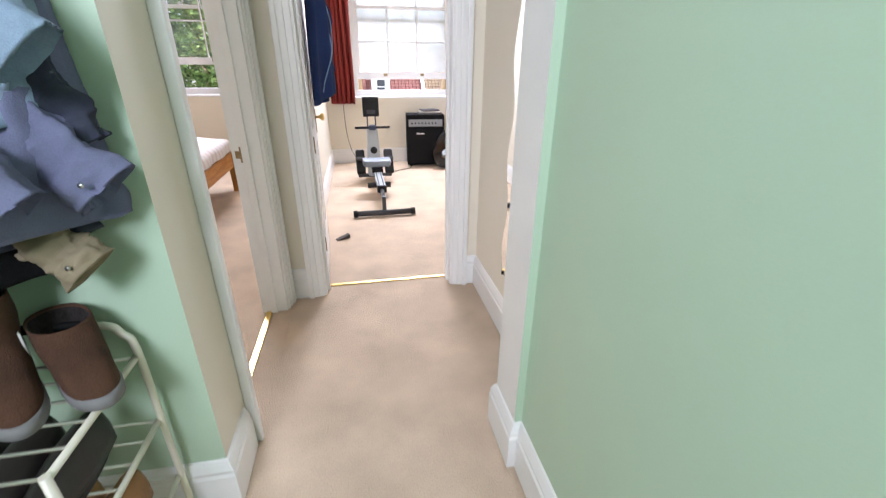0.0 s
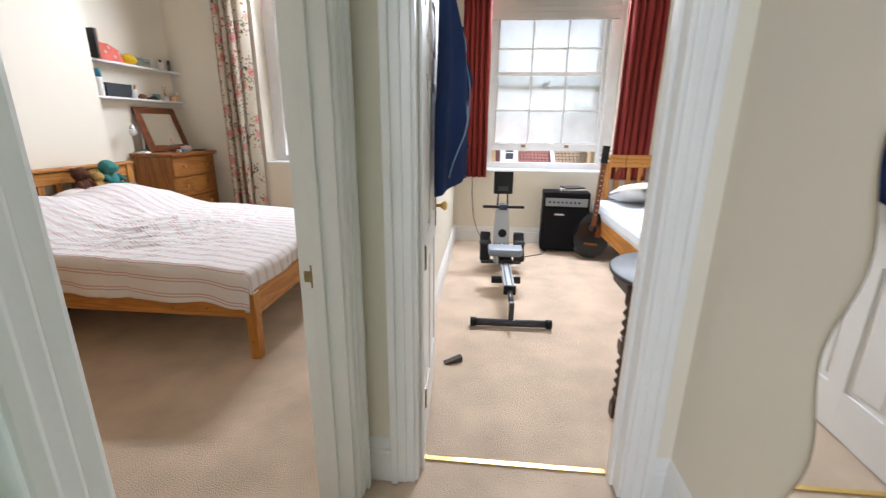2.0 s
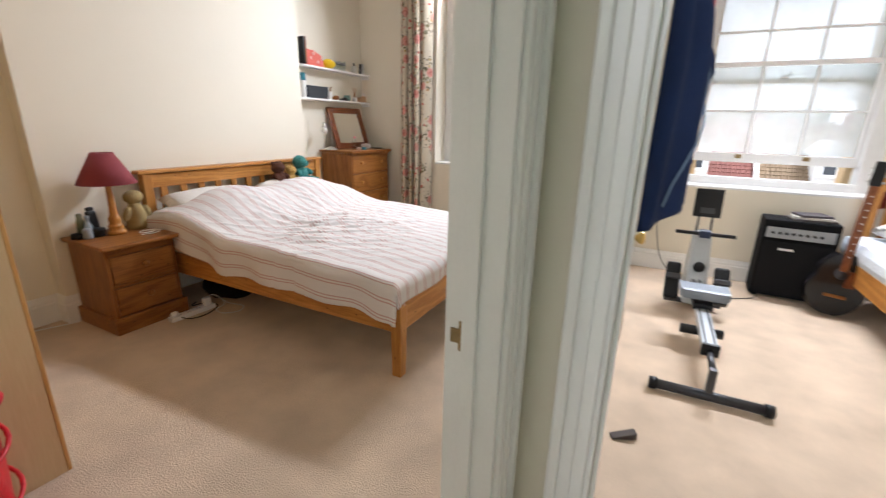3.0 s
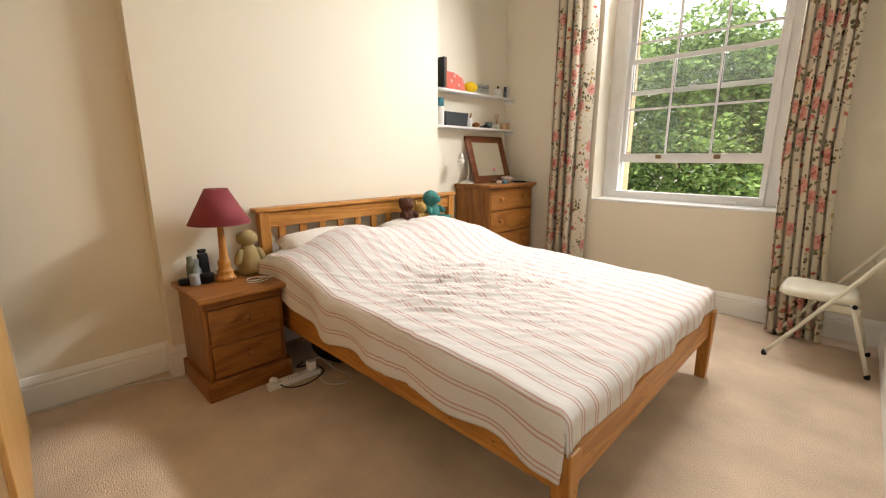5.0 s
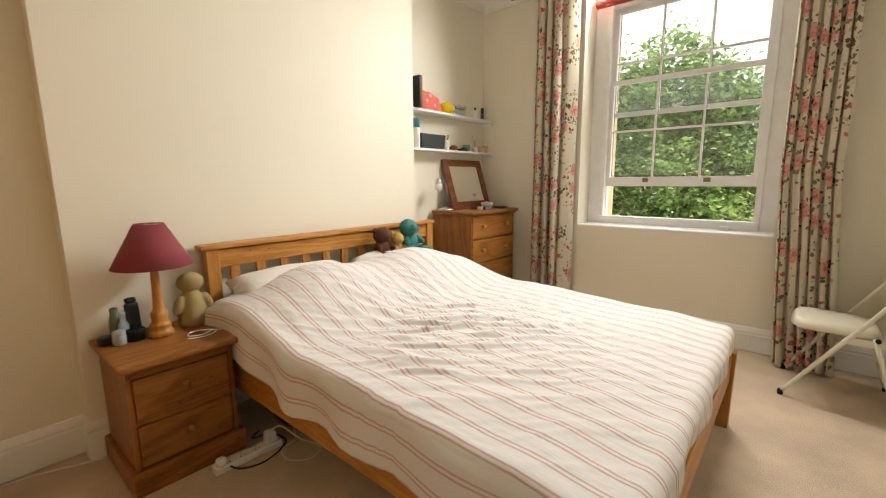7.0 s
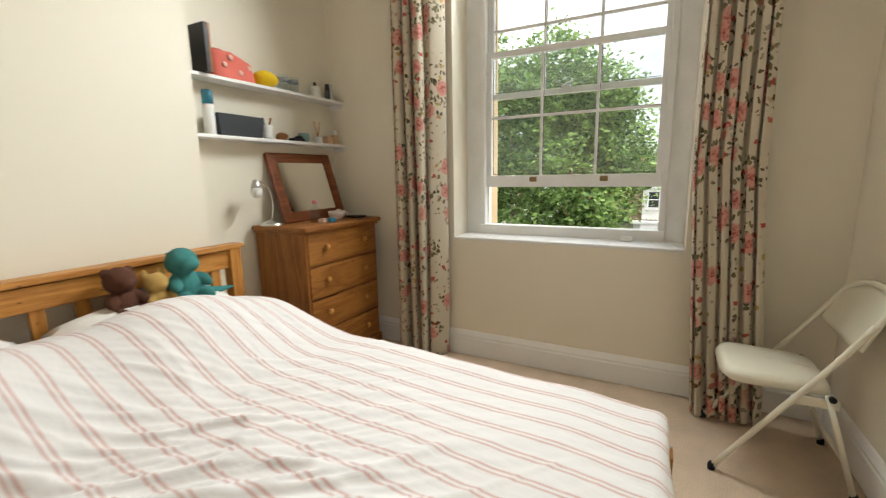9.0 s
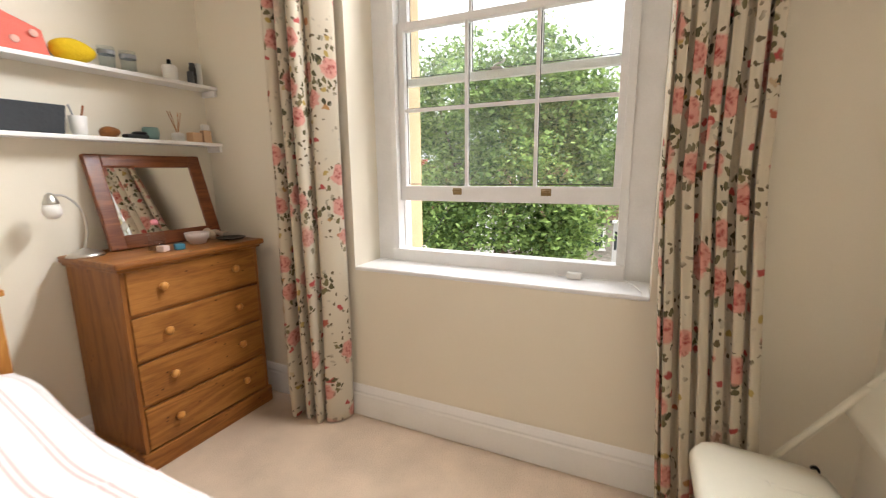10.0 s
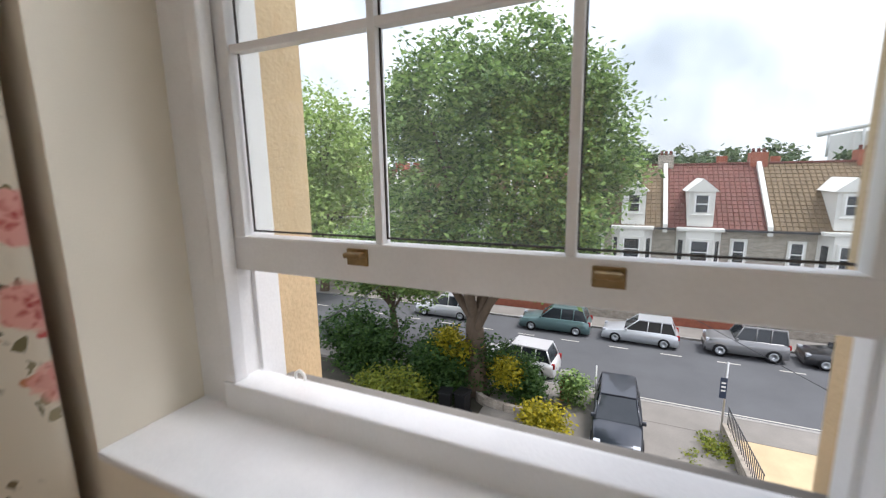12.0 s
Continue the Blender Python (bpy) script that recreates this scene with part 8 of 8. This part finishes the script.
def terrace_house(k):
    x0 = -0.05 + UW * k
    x1 = x0 + UW
    flip = k % 2 != 0
    fx = (lambda u: x1 - u) if flip else (lambda u: x0 + u)
    t = thing("terraced_house", pose(0, 0, 0), "stone terraced house with a white bay and dormer, " + ("olive" if flip else "red-brown") + " tiles", "house", "terraced houses")
    part("wall", B(x0, x1, FY, 44.5, G - 0.3, EAVE), RUBBLE, t)
    tile = TILE_OLIVE if flip else TILE_RED
    bm = bmesh.new()
    n = 17
    y0, y1 = FY - 0.35, 41.4
    for c in range(n):
        ya, yb = y0 + (y1 - y0) * c / n, y0 + (y1 - y0) * (c + 1.15) / n
        za, zb = EAVE + (RIDGE - EAVE) * c / n, EAVE + (RIDGE - EAVE) * (c + 1.15) / n
        vs = [bm.verts.new(p) for p in ((x0 + 0.12, ya, za - 0.03), (x1 - 0.12, ya, za - 0.03), (x1 - 0.12, ya, za + 0.06), (x0 + 0.12, ya, za + 0.06), (x1 - 0.12, yb, zb + 0.01), (x0 + 0.12, yb, zb + 0.01))]
        bm.faces.new(vs[:4]), bm.faces.new((vs[3], vs[2], vs[4], vs[5]))
    for c in range(int(UW / 0.3)):
        xx = x0 + 0.25 + c * 0.3
        vs = [bm.verts.new(p) for p in ((xx - 0.03, y0, EAVE + 0.06), (xx + 0.03, y0, EAVE + 0.06), (xx + 0.03, y1, RIDGE + 0.03), (xx - 0.03, y1, RIDGE + 0.03), (xx, y0, EAVE + 0.13), (xx, y1, RIDGE + 0.10))]
        bm.faces.new((vs[0], vs[4], vs[5], vs[3])), bm.faces.new((vs[4], vs[1], vs[2], vs[5]))
    rear = [bm.verts.new(p) for p in ((x0, y1, RIDGE), (x1, y1, RIDGE), (x1, 45, EAVE), (x0, 45, EAVE))]
    bm.faces.new(rear)
    roof = part("roof", bm, tile, t)
    part("ridge", B(x0, x1, y1 - 0.12, y1 + 0.15, RIDGE - 0.02, RIDGE + 0.12, bevel=0.04), TILE_RED, roof)
    part("gutter", B(x0, x1, FY - 0.48, FY - 0.30, EAVE - 0.10, EAVE + 0.02, bevel=0.02), DARKGREY, roof)
    # party wall coping
    bm = bmesh.new()
    vs = [bm.verts.new((x, y, z)) for x in (x0 - 0.13, x0 + 0.13) for y, z in ((FY - 0.45, EAVE - 0.3), (FY - 0.45, EAVE + 0.25), (y1, RIDGE + 0.42), (y1 + 0.4, RIDGE + 0.3), (y1 + 0.4, RIDGE - 0.5))]
    bm.faces.new(vs[:5]), bm.faces.new(vs[5:][::-1])
    for i in range(5):
        bm.faces.new((vs[i], vs[(i + 1) % 5], vs[5 + (i + 1) % 5], vs[5 + i]))
    part("party_wall", bm, RENDER, roof, "pale rendered coping between the roofs")
    ch_ = part("chimney", B(x0 - 0.5, x0 + 0.5, y1 - 0.3, y1 + 0.7, RIDGE - 0.4, RIDGE + 0.75, bevel=0.03), BRICK if k % 3 else RUBBLE, roof)
    for q in range(3):
        bm = bmesh.new()
        lathe(bm, [(0.11, 0), (0.09, 0.28), (0.1, 0.3)], x0 - 0.3 + q * 0.3, y1 + 0.2, RIDGE + 0.74, 10)
        part("chimney_pot", bm, TILE_RED, ch_)
    # two-storey bay
    bx = fx(1.95)
    bm = bmesh.new()
    a = [(bx - 1.25, FY), (bx - 0.75, FY - 0.75), (bx + 0.75, FY - 0.75), (bx + 1.25, FY)]
    lo = [bm.verts.new((*p, G - 0.2)) for p in a]
    hi = [bm.verts.new((*p, EAVE - 0.05)) for p in a]
    for i in range(3):
        bm.faces.new((lo[i], lo[i + 1], hi[i + 1], hi[i]))
    bm.faces.new(hi)
    bay = part("bay", bm, RENDER, t, "white rendered two-storey bay")
    for z0, z1 in ((G + 0.9, G + 2.4), (EAVE - 2.1, EAVE - 0.75)):
        sash_front(bay, bx, z0, z1, 0.95, FY - 0.75)
        for s in (-1, 1):
            bm = bmesh.new()
            box(bm, -0.19, 0.19, -0.03, 0.02, z0, z1, 0.01, Matrix.Translation((bx + s * 1.0, FY - 0.38, 0)) @ pose(0, 0, 0, 0, 0, s * 56))
            part("side_pane", bm, DARKPANE, bay)
    part("bay_cornice", B(bx - 1.3, bx + 1.3, FY - 0.85, FY, EAVE - 0.12, EAVE + 0.08, bevel=0.04), RENDER, bay)
    # dormer
    dz = EAVE + 0.05
    dm = part("dormer", B(bx - 0.72, bx + 0.72, FY - 0.25, FY + 2.6, dz, dz + 2.35, bevel=0.02), RENDER, t, "white dormer with a pointed gable")
    bm = bmesh.new()
    vs = [bm.verts.new(p) for p in ((bx - 0.92, FY - 0.4, dz + 2.3), (bx + 0.92, FY - 0.4, dz + 2.3), (bx, FY - 0.4, dz + 3.1), (bx - 0.92, FY + 3.4, dz + 2.3), (bx + 0.92, FY + 3.4, dz + 2.3), (bx, FY + 3.4, dz + 3.1))]
    for f in ((0, 1, 2), (3, 5, 4), (0, 2, 5, 3), (2, 1, 4, 5), (0, 3, 4, 1)):
        bm.faces.new([vs[i] for i in f])
    part("gable", bm, RENDER, dm)
    sash_front(dm, bx, dz + 1.0, dz + 2.05, 0.72, FY - 0.26)
    # plain window, door with an arch
    wx = fx(4.15)
    sash_front(t, wx, EAVE - 2.05, EAVE - 0.75, 0.62, FY)
    dr = part("door", B(wx - 0.48, wx + 0.48, FY - 0.06, FY + 0.02, G, G + 2.15, bevel=0.01), mat("painted_front_door", (0.05 + 0.05 * (k % 3), 0.05, 0.07 + 0.04 * (k % 2)), 0.4), t, "painted front door under an arch")
    bm = bmesh.new()
    for s in (-1, 1):
        box(bm, wx + s * 0.6 - 0.12, wx + s * 0.6 + 0.12, FY - 0.12, FY + 0.01, G, G + 2.2)
    tube(bm, [(wx + 0.6 * math.cos(a_), FY - 0.06, G + 2.2 + 0.6 * math.sin(a_)) for a_ in [math.pi * q / 12 for q in range(13)]], 0.11, 6)
    part("door_arch", bm, RENDER, dr)
    fw = part("front_garden_wall", B(x0 + 0.05, x1 - 0.05, 34.65, 34.9, G - 0.1, G + 0.75, bevel=0.02), RUBBLE if k % 2 else BRICK, t)
    return t


for k in range(-9, 11):
    terrace_house(k)

# roofs and trees behind
rg = random.Random(17)
for k in range(16):
    x, y = -60 + k * 8.2 + rg.uniform(-1.5, 1.5), rg.uniform(60, 74)
    w, d, h = rg.uniform(3.2, 4.6), rg.uniform(3, 4), rg.uniform(5.2, 6.2)
    hr = thing("hipped_roof_house", pose(x, y, -3.2), "distant house with a red hipped roof", "house", "houses behind the terrace")
    part("wall", B(-w, w, -d, d, G + 3, 2.9), RENDER if k % 2 else BRICK, hr)
    bm = bmesh.new()
    vs = [bm.verts.new(p) for p in ((-w - 0.3, -d - 0.3, 2.9), (w + 0.3, -d - 0.3, 2.9), (w + 0.3, d + 0.3, 2.9), (-w - 0.3, d + 0.3, 2.9), (-w * 0.25, 0, h), (w * 0.25, 0, h))]
    for f in ((0, 1, 5, 4), (1, 2, 5), (2, 3, 4, 5), (3, 0, 4)):
        bm.faces.new([vs[i] for i in f])
    part("roof", bm, mat("terracotta_roof", (0.34 + rg.uniform(-0.1, 0.05), 0.13, 0.085), 0.8, var=0.15, scale=1.5) if k < 3 else bpy.data.materials["terracotta_roof"] if k % 3 else TILE_OLIVE, hr)
    part("chimney", B(-0.5, 0.5, -0.4, 0.4, h - 1.2, h + 0.8, bevel=0.04), BRICK, hr)
blobs = []
for k in range(56):
    x = -100 + k * 3.3 + rg.uniform(-2, 2)
    y = rg.uniform(95, 130)
    blobs.append((x, y, rg.uniform(-3.2, 0.8), rg.uniform(4, 7), rg.uniform(4, 6), rg.uniform(4.5, 7.5)))
leaves("far_trees", blobs, 100000, 0.6, ((0.05, 0.085, 0.04), (0.14, 0.19, 0.085)), 41, None, "band of distant trees behind the roofs", "trees", tuft=0.5)
sd = thing("stadium_roof", pose(43, 128, 0.8), "distant white building with a sloping roof truss", "building")
part("body", B(-5, 6, -6, 6, -14, 8.0, bevel=0.2), RENDER, sd)
bm = bmesh.new()
tube(bm, [(-11, -6.2, 7.6), (0, -6.2, 9.8), (11, -6.2, 12.6)], 0.55, 8)
part("roof_truss", bm, WHITEPLASTIC, sd)
for k in range(4):
    bm = bmesh.new()
    tube(bm, [(-9 + 5.5 * k, -6.2, 3.0), (-9 + 5.5 * k, -6.2, 8.3 + k * 1.1)], 0.25, 6)
    part("mast", bm, WHITEPLASTIC, sd)
